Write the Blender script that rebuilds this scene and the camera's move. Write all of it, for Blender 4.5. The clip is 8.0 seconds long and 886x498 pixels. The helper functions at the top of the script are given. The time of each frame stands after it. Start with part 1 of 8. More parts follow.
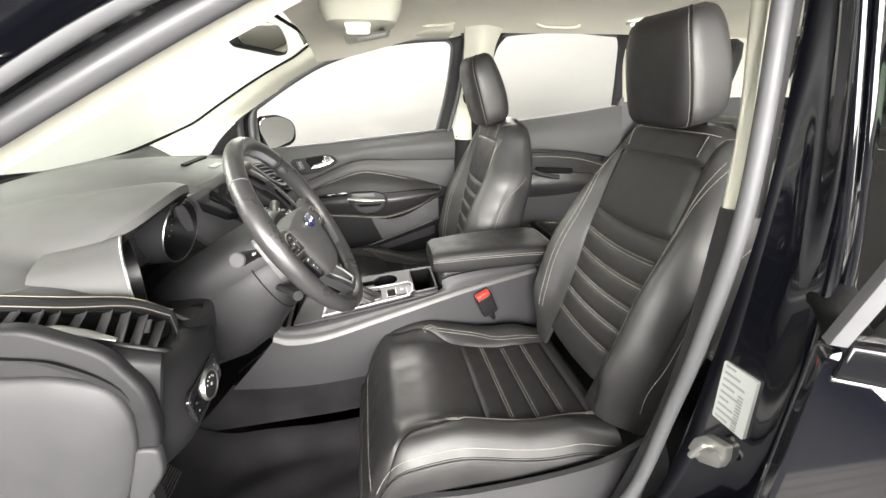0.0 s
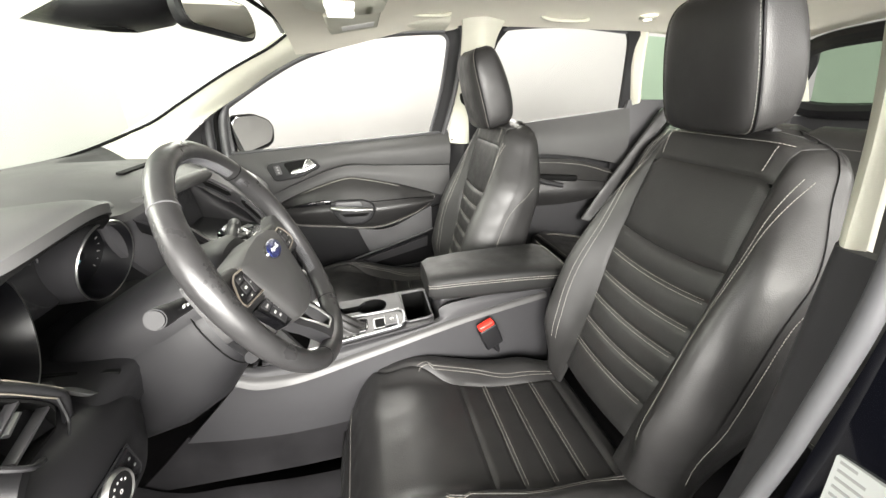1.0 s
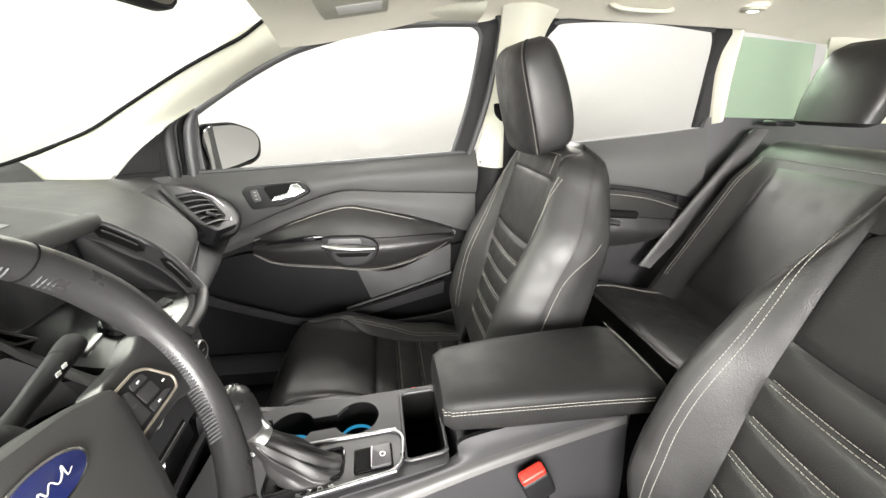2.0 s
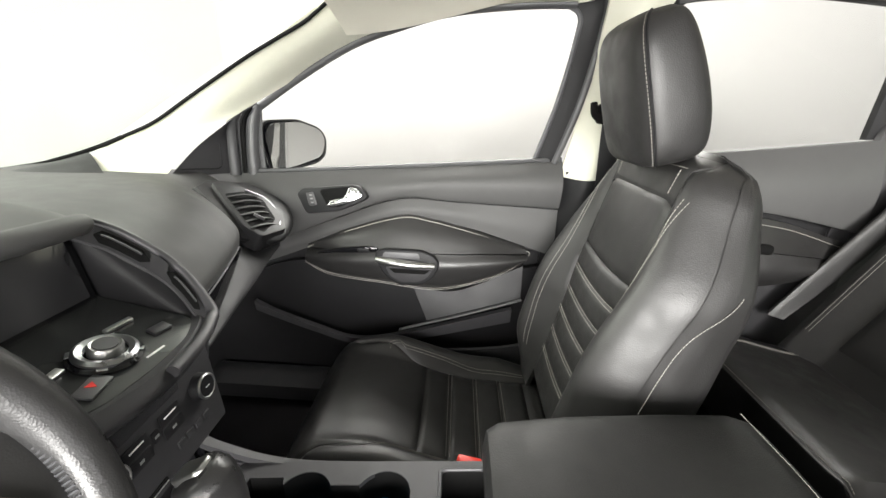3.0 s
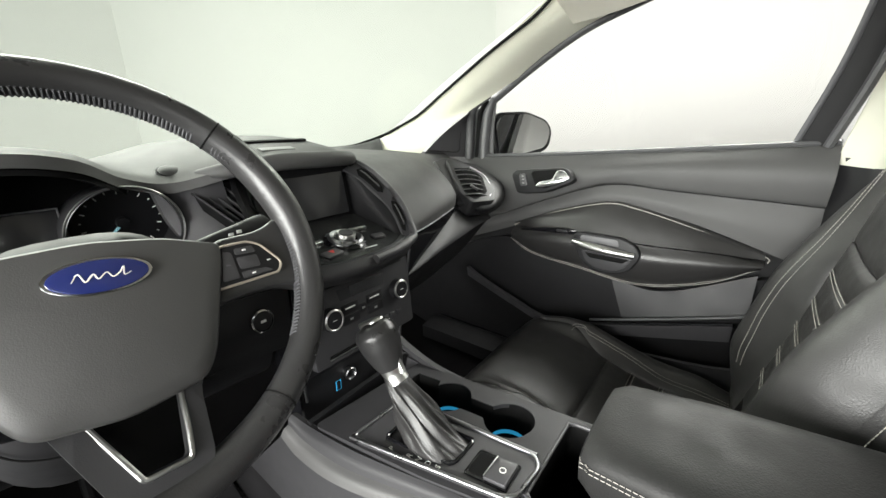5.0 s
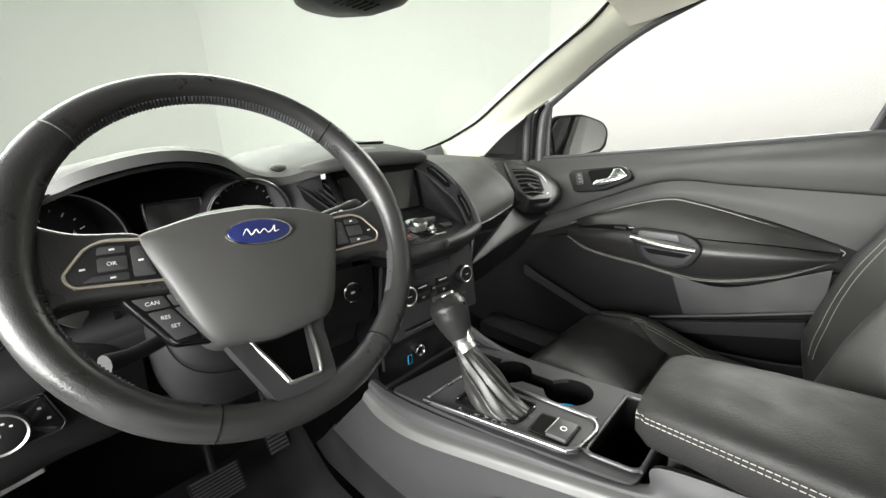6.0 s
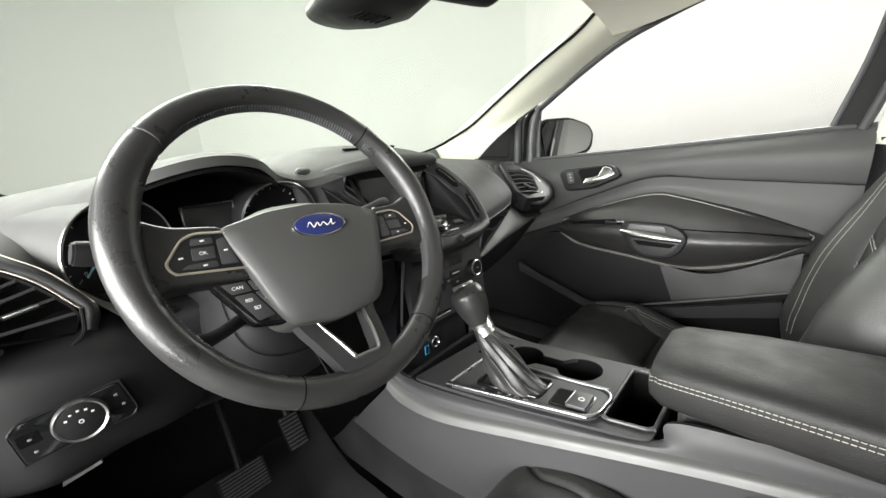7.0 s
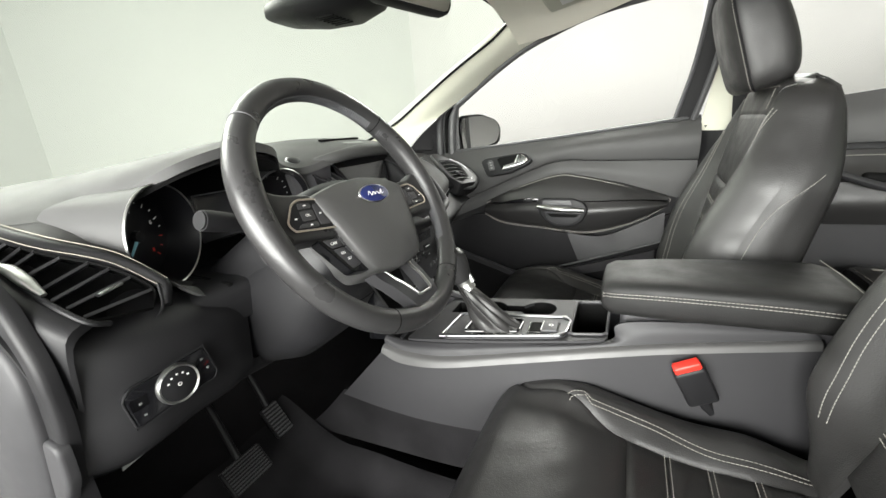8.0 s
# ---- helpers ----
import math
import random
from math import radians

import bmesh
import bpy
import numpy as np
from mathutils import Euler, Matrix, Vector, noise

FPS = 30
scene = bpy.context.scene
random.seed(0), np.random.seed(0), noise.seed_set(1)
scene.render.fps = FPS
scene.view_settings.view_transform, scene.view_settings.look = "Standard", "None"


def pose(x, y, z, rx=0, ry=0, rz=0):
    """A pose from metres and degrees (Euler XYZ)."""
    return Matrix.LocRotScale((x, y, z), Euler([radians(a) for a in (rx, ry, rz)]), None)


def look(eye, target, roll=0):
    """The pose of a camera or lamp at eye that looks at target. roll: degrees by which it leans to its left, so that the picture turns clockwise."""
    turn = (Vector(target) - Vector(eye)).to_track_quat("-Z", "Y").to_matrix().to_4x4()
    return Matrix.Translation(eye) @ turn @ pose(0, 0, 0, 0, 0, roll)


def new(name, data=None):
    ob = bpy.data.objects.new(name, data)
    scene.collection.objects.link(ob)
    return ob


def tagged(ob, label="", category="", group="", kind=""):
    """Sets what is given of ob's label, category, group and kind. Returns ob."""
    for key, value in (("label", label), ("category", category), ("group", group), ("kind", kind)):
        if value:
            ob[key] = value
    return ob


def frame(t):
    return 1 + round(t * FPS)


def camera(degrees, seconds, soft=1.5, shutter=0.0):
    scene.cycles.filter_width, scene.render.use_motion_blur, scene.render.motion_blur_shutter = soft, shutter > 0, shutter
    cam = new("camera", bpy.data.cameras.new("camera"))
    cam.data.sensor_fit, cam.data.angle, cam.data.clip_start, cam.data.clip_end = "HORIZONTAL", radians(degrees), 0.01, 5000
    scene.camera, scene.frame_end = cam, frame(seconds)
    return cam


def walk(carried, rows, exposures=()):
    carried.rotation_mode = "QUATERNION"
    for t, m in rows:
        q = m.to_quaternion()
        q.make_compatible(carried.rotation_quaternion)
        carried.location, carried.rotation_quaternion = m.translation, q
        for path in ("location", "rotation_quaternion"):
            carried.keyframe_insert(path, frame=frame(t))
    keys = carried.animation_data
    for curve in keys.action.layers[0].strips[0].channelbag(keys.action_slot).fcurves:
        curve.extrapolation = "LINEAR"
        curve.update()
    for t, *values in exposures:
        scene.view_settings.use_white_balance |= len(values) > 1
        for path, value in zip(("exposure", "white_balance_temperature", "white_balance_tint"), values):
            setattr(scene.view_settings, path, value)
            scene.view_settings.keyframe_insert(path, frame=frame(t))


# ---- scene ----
cam = camera(96.2, 8.0)
METRES, TILT, LEAN, TURN = 1.40, -21.698, 0.616, -10.367
START = (0.125, -1.158, 1.316)
ROWS = [
    (0.0, 0.0, 0.0, 0.0, 0.0, 0.0, -0.0),
    (0.5, -0.0109, 0.0242, 0.0061, -0.9, -0.0, 0.12),
    (1.0, -0.015, 0.1232, 0.0392, -1.57, 0.24, -0.15),
    (1.5, -0.0163, 0.2696, 0.1011, -1.28, 0.83, -0.91),
    (3.0, -0.0269, 0.5281, 0.1792, 10.79, 1.48, -7.38),
    (3.5, -0.0079, 0.5445, 0.1767, 18.93, 0.78, -10.43),
    (4.0, 0.0219, 0.5478, 0.1583, 28.27, -0.42, -13.16),
    (4.5, 0.0559, 0.5434, 0.1385, 37.51, -2.06, -15.12),
    (5.0, 0.0828, 0.5304, 0.1188, 45.17, -3.45, -16.13),
    (6.5, 0.129, 0.459, 0.0713, 53.66, -3.75, -15.61),
    (7.0, 0.1242, 0.4273, 0.0586, 49.95, -2.3, -14.06),
    (7.5, 0.1132, 0.3729, 0.035, 42.73, -0.45, -11.62),
    (8.0, 0.0972, 0.2755, -0.0104, 33.94, 1.03, -8.75),
]
EXPOSURES = [(0.0, 1.02, 6600, 8), (0.8, 1.06, 6600, 8), (1.5, 1.20, 6600, 8), (2.8, 1.12, 6480, 8), (3.2, 0.90, 6480, 8), (3.6, 0.75, 6440, 7), (4.4, 0.70, 6400, 5), (6.5, 0.74, 6400, 5), (8.0, 0.64, 6420, 5)]
walk(cam, [(t, pose(*START, TILT, LEAN, TURN) @ pose(METRES * x, METRES * y, METRES * z, 90 + pitch, roll, yaw)) for t, x, y, z, yaw, pitch, roll in ROWS], EXPOSURES)

# ---- light: a white photo booth with lamps under its ceiling, pale walls and added fill ----
world = bpy.data.worlds.new("booth_world")
world.use_nodes = True
world.node_tree.nodes["Background"].inputs[0].default_value = (0.9, 0.93, 0.92, 1)
world.node_tree.nodes["Background"].inputs[1].default_value = 0.15
scene.world = world


def area_lamp(name, m, sx, sy, watts, colour):
    data = bpy.data.lights.new(name, "AREA")
    data.shape, data.size, data.size_y, data.energy, data.color = "RECTANGLE", sx, sy, watts, colour
    ob = new(name, data)
    ob.matrix_world = m
    return ob


CEILING = 3.1
# general booth light on the walls, then unseen fill lamps added to brighten the cabin
area_lamp("booth_light", pose(-2.7, -0.5, CEILING - 0.06), 1.6, 4.0, 11.5, (1.0, 1.0, 0.985))
area_lamp("booth_light", pose(1.6, 3.25, CEILING - 0.06), 6.4, 1.0, 15, (1.0, 0.965, 0.96))
for name, eye, aim, sx, sy, watts, cone in (("front_fill", (-2.4, -0.3, 2.65), (0.5, -0.1, 0.95), 3.4, 1.4, 62, 110),
                                      ("side_fill", (0.4, 2.7, 2.75), (0.3, 0.0, 0.8), 3.4, 1.0, 56, 110),
                                      ("door_fill", (0.1, -3.2, 1.45), (0.1, 0.0, 0.95), 4.0, 1.6, 185, 110),
                                      ("rear_fill", (3.2, -1.5, 2.3), (-0.1, 0.0, 0.95), 2.6, 1.4, 15, 90)):
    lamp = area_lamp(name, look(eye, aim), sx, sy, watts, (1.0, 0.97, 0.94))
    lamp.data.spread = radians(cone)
for x in (-1.5, 1.2):
    area_lamp("strip_light", pose(x, -3.85, 1.9, 90, 0, 0), 0.07, 2.0, 9, (1.0, 0.985, 0.96))

# ---- materials ----


def mat(name, colour, rough=0.5, metal=0.0, grain=0.0, scale=400.0, wear=0.0, coat=0.0, vor=False, spec=0.5, tint=0.12, speck=0.0):
    """Principled surface: fine relief (grain at scale), soft blotches in colour (tint) and roughness (wear)."""
    m = bpy.data.materials.new(name)
    m.use_nodes = True
    nt = m.node_tree
    b = nt.nodes["Principled BSDF"]
    b.inputs["Metallic"].default_value = metal
    b.inputs["Coat Weight"].default_value = coat
    b.inputs["Coat Roughness"].default_value = 0.05
    b.inputs["Specular IOR Level"].default_value = spec
    co = nt.nodes.new("ShaderNodeTexCoord")
    n1 = nt.nodes.new("ShaderNodeTexNoise")
    n1.inputs["Scale"].default_value, n1.inputs["Detail"].default_value = 9.0, 5.0
    nt.links.new(co.outputs["Object"], n1.inputs["Vector"])
    mix = nt.nodes.new("ShaderNodeMix")
    mix.data_type = "RGBA"
    lo = [max(0.0, c * (1 - tint)) for c in colour]
    hi = [min(1.0, c * (1 + tint)) for c in colour]
    mix.inputs[6].default_value, mix.inputs[7].default_value = (*lo, 1), (*hi, 1)
    nt.links.new(n1.outputs["Fac"], mix.inputs[0])
    nt.links.new(mix.outputs[2], b.inputs["Base Color"])
    mr = nt.nodes.new("ShaderNodeMapRange")
    mr.inputs[1].default_value, mr.inputs[2].default_value = 0.3, 0.7
    mr.inputs[3].default_value, mr.inputs[4].default_value = max(0.02, rough - wear), min(1.0, rough + wear)
    n2 = nt.nodes.new("ShaderNodeTexNoise")
    n2.inputs["Scale"].default_value, n2.inputs["Detail"].default_value = 23.0, 6.0
    nt.links.new(co.outputs["Object"], n2.inputs["Vector"])
    nt.links.new(n2.outputs["Fac"], mr.inputs[0])
    nt.links.new(mr.outputs[0], b.inputs["Roughness"])
    if grain:
        tx = nt.nodes.new("ShaderNodeTexVoronoi" if vor else "ShaderNodeTexNoise")
        tx.inputs["Scale"].default_value = scale
        nt.links.new(co.outputs["Object"], tx.inputs["Vector"])
        bp = nt.nodes.new("ShaderNodeBump")
        bp.inputs["Strength"].default_value, bp.inputs["Distance"].default_value = grain, 0.0006
        nt.links.new(tx.outputs[0], bp.inputs["Height"])
        if vor:
            n3 = nt.nodes.new("ShaderNodeTexNoise")
            n3.inputs["Scale"].default_value, n3.inputs["Detail"].default_value = 28.0, 3.0
            nt.links.new(co.outputs["Object"], n3.inputs["Vector"])
            b2 = nt.nodes.new("ShaderNodeBump")
            b2.inputs["Strength"].default_value, b2.inputs["Distance"].default_value = 0.16, 0.004
            nt.links.new(n3.outputs["Fac"], b2.inputs["Height"])
            nt.links.new(bp.outputs[0], b2.inputs["Normal"])
            nt.links.new(b2.outputs[0], b.inputs["Normal"])
        else:
            nt.links.new(bp.outputs[0], b.inputs["Normal"])
    return m


def glow(name, colour, strength):
    m = bpy.data.materials.new(name)
    m.use_nodes = True
    b = m.node_tree.nodes["Principled BSDF"]
    b.inputs["Base Color"].default_value = (*colour, 1)
    b.inputs["Emission Color"].default_value = (*colour, 1)
    b.inputs["Emission Strength"].default_value = strength
    return m


def pane_glass(name, colour, gloss=0.05):
    m = bpy.data.materials.new(name)
    m.use_nodes = True
    nt = m.node_tree
    nt.nodes.remove(nt.nodes["Principled BSDF"])
    tr, gl, mx = (nt.nodes.new("ShaderNodeBsdf" + k) if k != "Mix" else nt.nodes.new("ShaderNodeMixShader") for k in ("Transparent", "Glossy", "Mix"))
    tr.inputs[0].default_value = (*colour, 1)
    gl.inputs["Roughness"].default_value = 0.01
    mx.inputs[0].default_value = gloss
    nt.links.new(tr.outputs[0], mx.inputs[1])
    nt.links.new(gl.outputs[0], mx.inputs[2])
    nt.links.new(mx.outputs[0], nt.nodes["Material Output"].inputs[0])
    return m


LEATHER = mat("black_leather", (0.0196, 0.0190, 0.0190), 0.43, grain=0.35, scale=520, wear=0.09, vor=True, spec=0.44)
# copy of the seat leather, darkened and dulled so the lid looks less lit
ARM_LEATHER = mat("dimmed_armrest_leather", (0.0105, 0.0103, 0.0103), 0.55, grain=0.35, scale=520, wear=0.08, vor=True, spec=0.30)
WHEEL_LEATHER = mat("wheel_leather", (0.024, 0.0235, 0.024), 0.33, grain=0.18, scale=700, wear=0.1, vor=True)
DASH = mat("soft_dash_skin", (0.054, 0.0535, 0.0535), 0.60, grain=0.3, scale=900, wear=0.04, spec=0.36, tint=0.06)
PLASTIC = mat("grained_plastic", (0.038, 0.037, 0.040), 0.48, grain=0.3, scale=1000, wear=0.09, spec=0.5)
GREY_PLASTIC = mat("grey_plastic", (0.025, 0.0245, 0.0265), 0.55, grain=0.15, scale=900, wear=0.05, spec=0.36)
HARD = mat("dark_hard_plastic", (0.011, 0.0108, 0.0118), 0.5, grain=0.2, scale=800, wear=0.06, spec=0.24)
SATIN_GREY = mat("satin_grey", (0.075, 0.074, 0.078), 0.5, wear=0.05, grain=0.1, scale=900)
GREY_HUB = mat("grey_cover_plastic", (0.056, 0.055, 0.055), 0.46, grain=0.25, scale=900, wear=0.05)
SATIN_DARK = mat("dark_satin_metal", (0.30, 0.30, 0.31), 0.32, metal=1.0, wear=0.06)
SATIN_WARM = mat("warm_satin_metal", (0.34, 0.30, 0.25), 0.5, metal=0.4, wear=0.05)
SHELF = mat("satin_black_shelf", (0.024, 0.025, 0.025), 0.22, wear=0.06)
BRONZE_TRIM = mat("dim_bronze_trim", (0.15, 0.135, 0.11), 0.45, metal=0.3, wear=0.06)
NEEDLE = mat("needle_blue", (0.25, 0.5, 0.6), 0.4)
GLOSS = mat("piano_black", (0.006, 0.006, 0.007), 0.08, wear=0.03)
# near black: real black parts, and the shade of recesses put into colour
VOID = mat("black_and_recess_shade", (0.005, 0.005, 0.005), 0.75, wear=0.05, spec=0.08)
SATIN = mat("satin_silver", (0.42, 0.42, 0.41), 0.38, metal=1.0, wear=0.06, tint=0.05)
CHROME = mat("chrome", (0.52, 0.52, 0.52), 0.16, metal=1.0, wear=0.03, tint=0.03)
STEEL = mat("bare_steel", (0.40, 0.39, 0.375), 0.4, metal=0.75, wear=0.12, grain=0.3, scale=90)
CREAM = mat("cream_trim", (0.56, 0.555, 0.47), 0.75, grain=0.4, scale=700, tint=0.05)
HEADLINER = mat("headliner_cloth", (0.74, 0.71, 0.62), 0.95, grain=0.7, scale=900, tint=0.06)
CARPET = mat("black_carpet", (0.0085, 0.008, 0.0085), 0.95, grain=1.0, scale=500, tint=0.45, spec=0.06)
TUFT = mat("tufted_carpet", (0.014, 0.0135, 0.0145), 0.95, grain=1.0, scale=420, tint=0.7, spec=0.06)
THREAD = mat("pale_thread", (0.25, 0.24, 0.22), 0.7, tint=0.1)
RUBBER = mat("rubber_seal", (0.05, 0.05, 0.053), 0.42, grain=0.1, scale=300, wear=0.08)
MAT_RUBBER = mat("grey_mat_rubber", (0.27, 0.25, 0.23), 0.6, grain=0.3, scale=200, wear=0.1)
GREY_SEAL = mat("grey_seal", (0.075, 0.075, 0.08), 0.5, wear=0.1, spec=0.4)
PAINT = mat("black_car_paint", (0.003, 0.0032, 0.005), 0.06, wear=0.03, coat=1.0)
RED = mat("red_button", (0.62, 0.03, 0.02), 0.35, wear=0.05)
WHITE_INK = mat("white_print", (0.75, 0.75, 0.73), 0.6)
PAPER = mat("label_paper", (0.32, 0.33, 0.32), 0.6)
GREY_INK = mat("grey_print", (0.19, 0.195, 0.19), 0.6)
BLUE = mat("blue_enamel", (0.016, 0.024, 0.12), 0.15, coat=0.6, wear=0.03)
SCREEN = mat("dark_screen_glass", (0.026, 0.026, 0.028), 0.2, wear=0.08, coat=0.6)
MIRROR = mat("mirror_glass", (0.86, 0.87, 0.87), 0.01, metal=1.0, tint=0.01)
DIAL = mat("dial_black", (0.004, 0.004, 0.005), 0.35)
WALL = mat("booth_white", (0.72, 0.73, 0.715), 0.9, tint=0.02)
PALE_WALL = mat("booth_pale", (0.72, 0.71, 0.705), 0.9, tint=0.02)
REAR_WALL = mat("booth_grey", (0.40, 0.40, 0.40), 0.8, grain=0.2, scale=60)
DARK_WALL = mat("booth_dark", (0.06, 0.06, 0.06), 0.8, grain=0.2, scale=60)
FLOOR_M = mat("booth_floor", (0.46, 0.45, 0.435), 0.35, grain=0.2, scale=80, wear=0.1)
WINDSHIELD = pane_glass("windshield_glass", (0.90, 0.92, 0.885), 0.03)
SIDE_GLASS = pane_glass("side_glass", (0.96, 0.96, 0.95), 0.03)
TINTED = pane_glass("green_tinted_glass", (0.80, 0.92, 0.80), 0.05)
LAMP = glow("lit_lamp", (1.0, 0.97, 0.9), 9.0)
MAP_LAMP = glow("lit_map_lens", (1.0, 0.98, 0.92), 0.8)
BLUE_LED = glow("blue_ambient_led", (0.02, 0.20, 0.36), 0.55)

# ---- modelling helpers ----
V = Vector
XA, YA, ZA = V((1, 0, 0)), V((0, 1, 0)), V((0, 0, 1))


def thing(name, at, label, category, group="", kind=""):
    ob = new(name)
    ob.empty_display_size = 0.05
    ob.location = at
    return tagged(ob, label, category, group, kind)


def part(name, bm, material, parent=None, label="", sharp=40):
    me = bpy.data.meshes.new(name)
    bmesh.ops.recalc_face_normals(bm, faces=bm.faces)
    bm.to_mesh(me)
    bm.free()
    me.materials.append(material)
    for p in me.polygons:
        p.use_smooth = True
    me.set_sharp_from_angle(angle=radians(sharp))
    ob = new(name, me)
    if parent is not None:
        ob.parent = parent
        if parent.parent is None:
            ob.matrix_parent_inverse = Matrix.Translation(-parent.location)
    if "stitching" in name:
        ob["kind"] = "stuff"
    if label:
        ob["label"] = label
    return ob


def join(*bms):
    out = bms[0]
    for b in bms[1:]:
        me = bpy.data.meshes.new("tmp")
        b.to_mesh(me)
        b.free()
        out.from_mesh(me)
        bpy.data.meshes.remove(me)
    return out


def spline(pts, n, closed=False):
    """n points on a smooth curve through pts."""
    P = [V(p) for p in pts]
    k = len(P)
    if k == 2 and not closed:
        return [P[0].lerp(P[1], i / (n - 1)) for i in range(n)]
    spans = k if closed else k - 1
    out = []
    for i in range(n):
        s = i / n * spans if closed else i / (n - 1) * spans
        j = min(int(s), spans - 1)
        f = s - j
        if closed:
            a, b, c, d = (P[(j + q) % k] for q in (-1, 0, 1, 2))
        else:
            b, c = P[j], P[j + 1]
            a = P[j - 1] if j else b * 2 - c
            d = P[j + 2] if j + 2 < k else c * 2 - b
        out.append(0.5 * ((2 * b) + (c - a) * f + (2 * a - 5 * b + 4 * c - d) * f * f + (3 * b - a - 3 * c + d) * f ** 3))
    return out


def shell(grid, thick, way=None):
    """A solid sheet over a grid of points, thickened against its normals or along way."""
    bm = bmesh.new()
    nu, nv = len(grid), len(grid[0])
    top = [[bm.verts.new(p) for p in row] for row in grid]
    low = []
    for i in range(nu):
        row = []
        for j in range(nv):
            if way is None:
                a = V(grid[min(i + 1, nu - 1)][j]) - V(grid[max(i - 1, 0)][j])
                b = V(grid[i][min(j + 1, nv - 1)]) - V(grid[i][max(j - 1, 0)])
                n = a.cross(b)
                n = n.normalized() if n.length > 1e-12 else ZA
                row.append(bm.verts.new(V(grid[i][j]) + n * thick))
            else:
                row.append(bm.verts.new(V(grid[i][j]) + V(way) * thick))
        low.append(row)
    for i in range(nu - 1):
        for j in range(nv - 1):
            bm.faces.new((top[i][j], top[i + 1][j], top[i + 1][j + 1], top[i][j + 1]))
            bm.faces.new((low[i][j], low[i][j + 1], low[i + 1][j + 1], low[i + 1][j]))
    for i in range(nu - 1):
        bm.faces.new((top[i][0], low[i][0], low[i + 1][0], top[i + 1][0]))
        bm.faces.new((top[i][-1], top[i + 1][-1], low[i + 1][-1], low[i][-1]))
    for j in range(nv - 1):
        bm.faces.new((top[0][j], top[0][j + 1], low[0][j + 1], low[0][j]))
        bm.faces.new((top[-1][j], low[-1][j], low[-1][j + 1], top[-1][j + 1]))
    return bm


def patch(rows, nu, nv, thick=0.01, way=None):
    """A smooth solid sheet through rows of control points: nu along the rows, nv across them."""
    lines = [spline(r, nu) for r in rows]
    cols = [spline([l[i] for l in lines], nv) for i in range(nu)]
    return shell(cols, thick, way)


def func_sheet(f, nu, nv, thick, way=None):
    return shell([[f(i / (nu - 1), j / (nv - 1)) for j in range(nv)] for i in range(nu)], thick, way)


def tube(pts, r, n=24, seg=10, closed=False, flat=1.0, up=None, smooth=True):
    """A round bar along pts; r is a radius or a list of them; flat squeezes it along up."""
    P = spline(pts, n, closed) if smooth else [V(p) for p in pts]
    n = len(P)
    bm = bmesh.new()
    rings = []
    last = V(up) if up else None
    for i in range(n):
        a = P[(i - 1) % n] if (closed or i) else P[0]
        b = P[(i + 1) % n] if (closed or i < n - 1) else P[-1]
        t = (b - a).normalized()
        if last is None:
            last = ZA if abs(t.z) < 0.9 else XA
        side = t.cross(last).normalized()
        nrm = side.cross(t).normalized()
        if not up:
            last = nrm
        if isinstance(r, (list, tuple)):
            s = i / (n - 1) * (len(r) - 1)
            k = min(int(s), len(r) - 2)
            rr = r[k] + (r[k + 1] - r[k]) * (s - k)
        else:
            rr = r
        rings.append([bm.verts.new(P[i] + side * rr * math.cos(2 * math.pi * q / seg) + nrm * rr * flat * math.sin(2 * math.pi * q / seg)) for q in range(seg)])
    for i in range(n if closed else n - 1):
        A, B = rings[i], rings[(i + 1) % n]
        for q in range(seg):
            bm.faces.new((A[q], A[(q + 1) % seg], B[(q + 1) % seg], B[q]))
    if not closed:
        bm.faces.new(rings[0][::-1])
        bm.faces.new(rings[-1])
    return bm


def rbox(at, size, bevel=0.004, m=None, seg=3):
    """A box with rounded edges; m turns it about its centre."""
    bm = bmesh.new()
    bmesh.ops.create_cube(bm, size=1)
    bmesh.ops.scale(bm, vec=size, verts=bm.verts)
    bevel = min(bevel, min(size) * 0.49)
    if bevel > 0:
        bmesh.ops.bevel(bm, geom=bm.edges[:], offset=bevel, segments=seg, profile=0.5, affect="EDGES")
    if m is not None:
        bmesh.ops.transform(bm, matrix=m, verts=bm.verts)
    bmesh.ops.translate(bm, vec=at, verts=bm.verts)
    return bm


def basis(o, u, v):
    """A frame at o whose x runs along u, y as near v as it can, z across both."""
    u = V(u).normalized()
    w = u.cross(V(v)).normalized()
    v = w.cross(u)
    return Matrix(((u.x, v.x, w.x, o[0]), (u.y, v.y, w.y, o[1]), (u.z, v.z, w.z, o[2]), (0, 0, 0, 1)))


def prism(poly, m, depth, bevel=0.0, seg=2):
    """A flat polygon in the frame m, from z = 0 to z = depth, its rim rounded."""
    bm = bmesh.new()
    lo = [bm.verts.new((x, y, 0)) for x, y in poly]
    f = bm.faces.new(lo)
    r = bmesh.ops.extrude_face_region(bm, geom=[f])
    up = [g for g in r["geom"] if isinstance(g, bmesh.types.BMVert)]
    bmesh.ops.translate(bm, vec=(0, 0, depth), verts=up)
    if bevel:
        ids = set(up)
        edges = [e for e in bm.edges if e.verts[0] in ids and e.verts[1] in ids]
        bmesh.ops.bevel(bm, geom=edges, offset=bevel, segments=seg, profile=0.5, affect="EDGES", clamp_overlap=True)
    bmesh.ops.transform(bm, matrix=m, verts=bm.verts)
    return bm


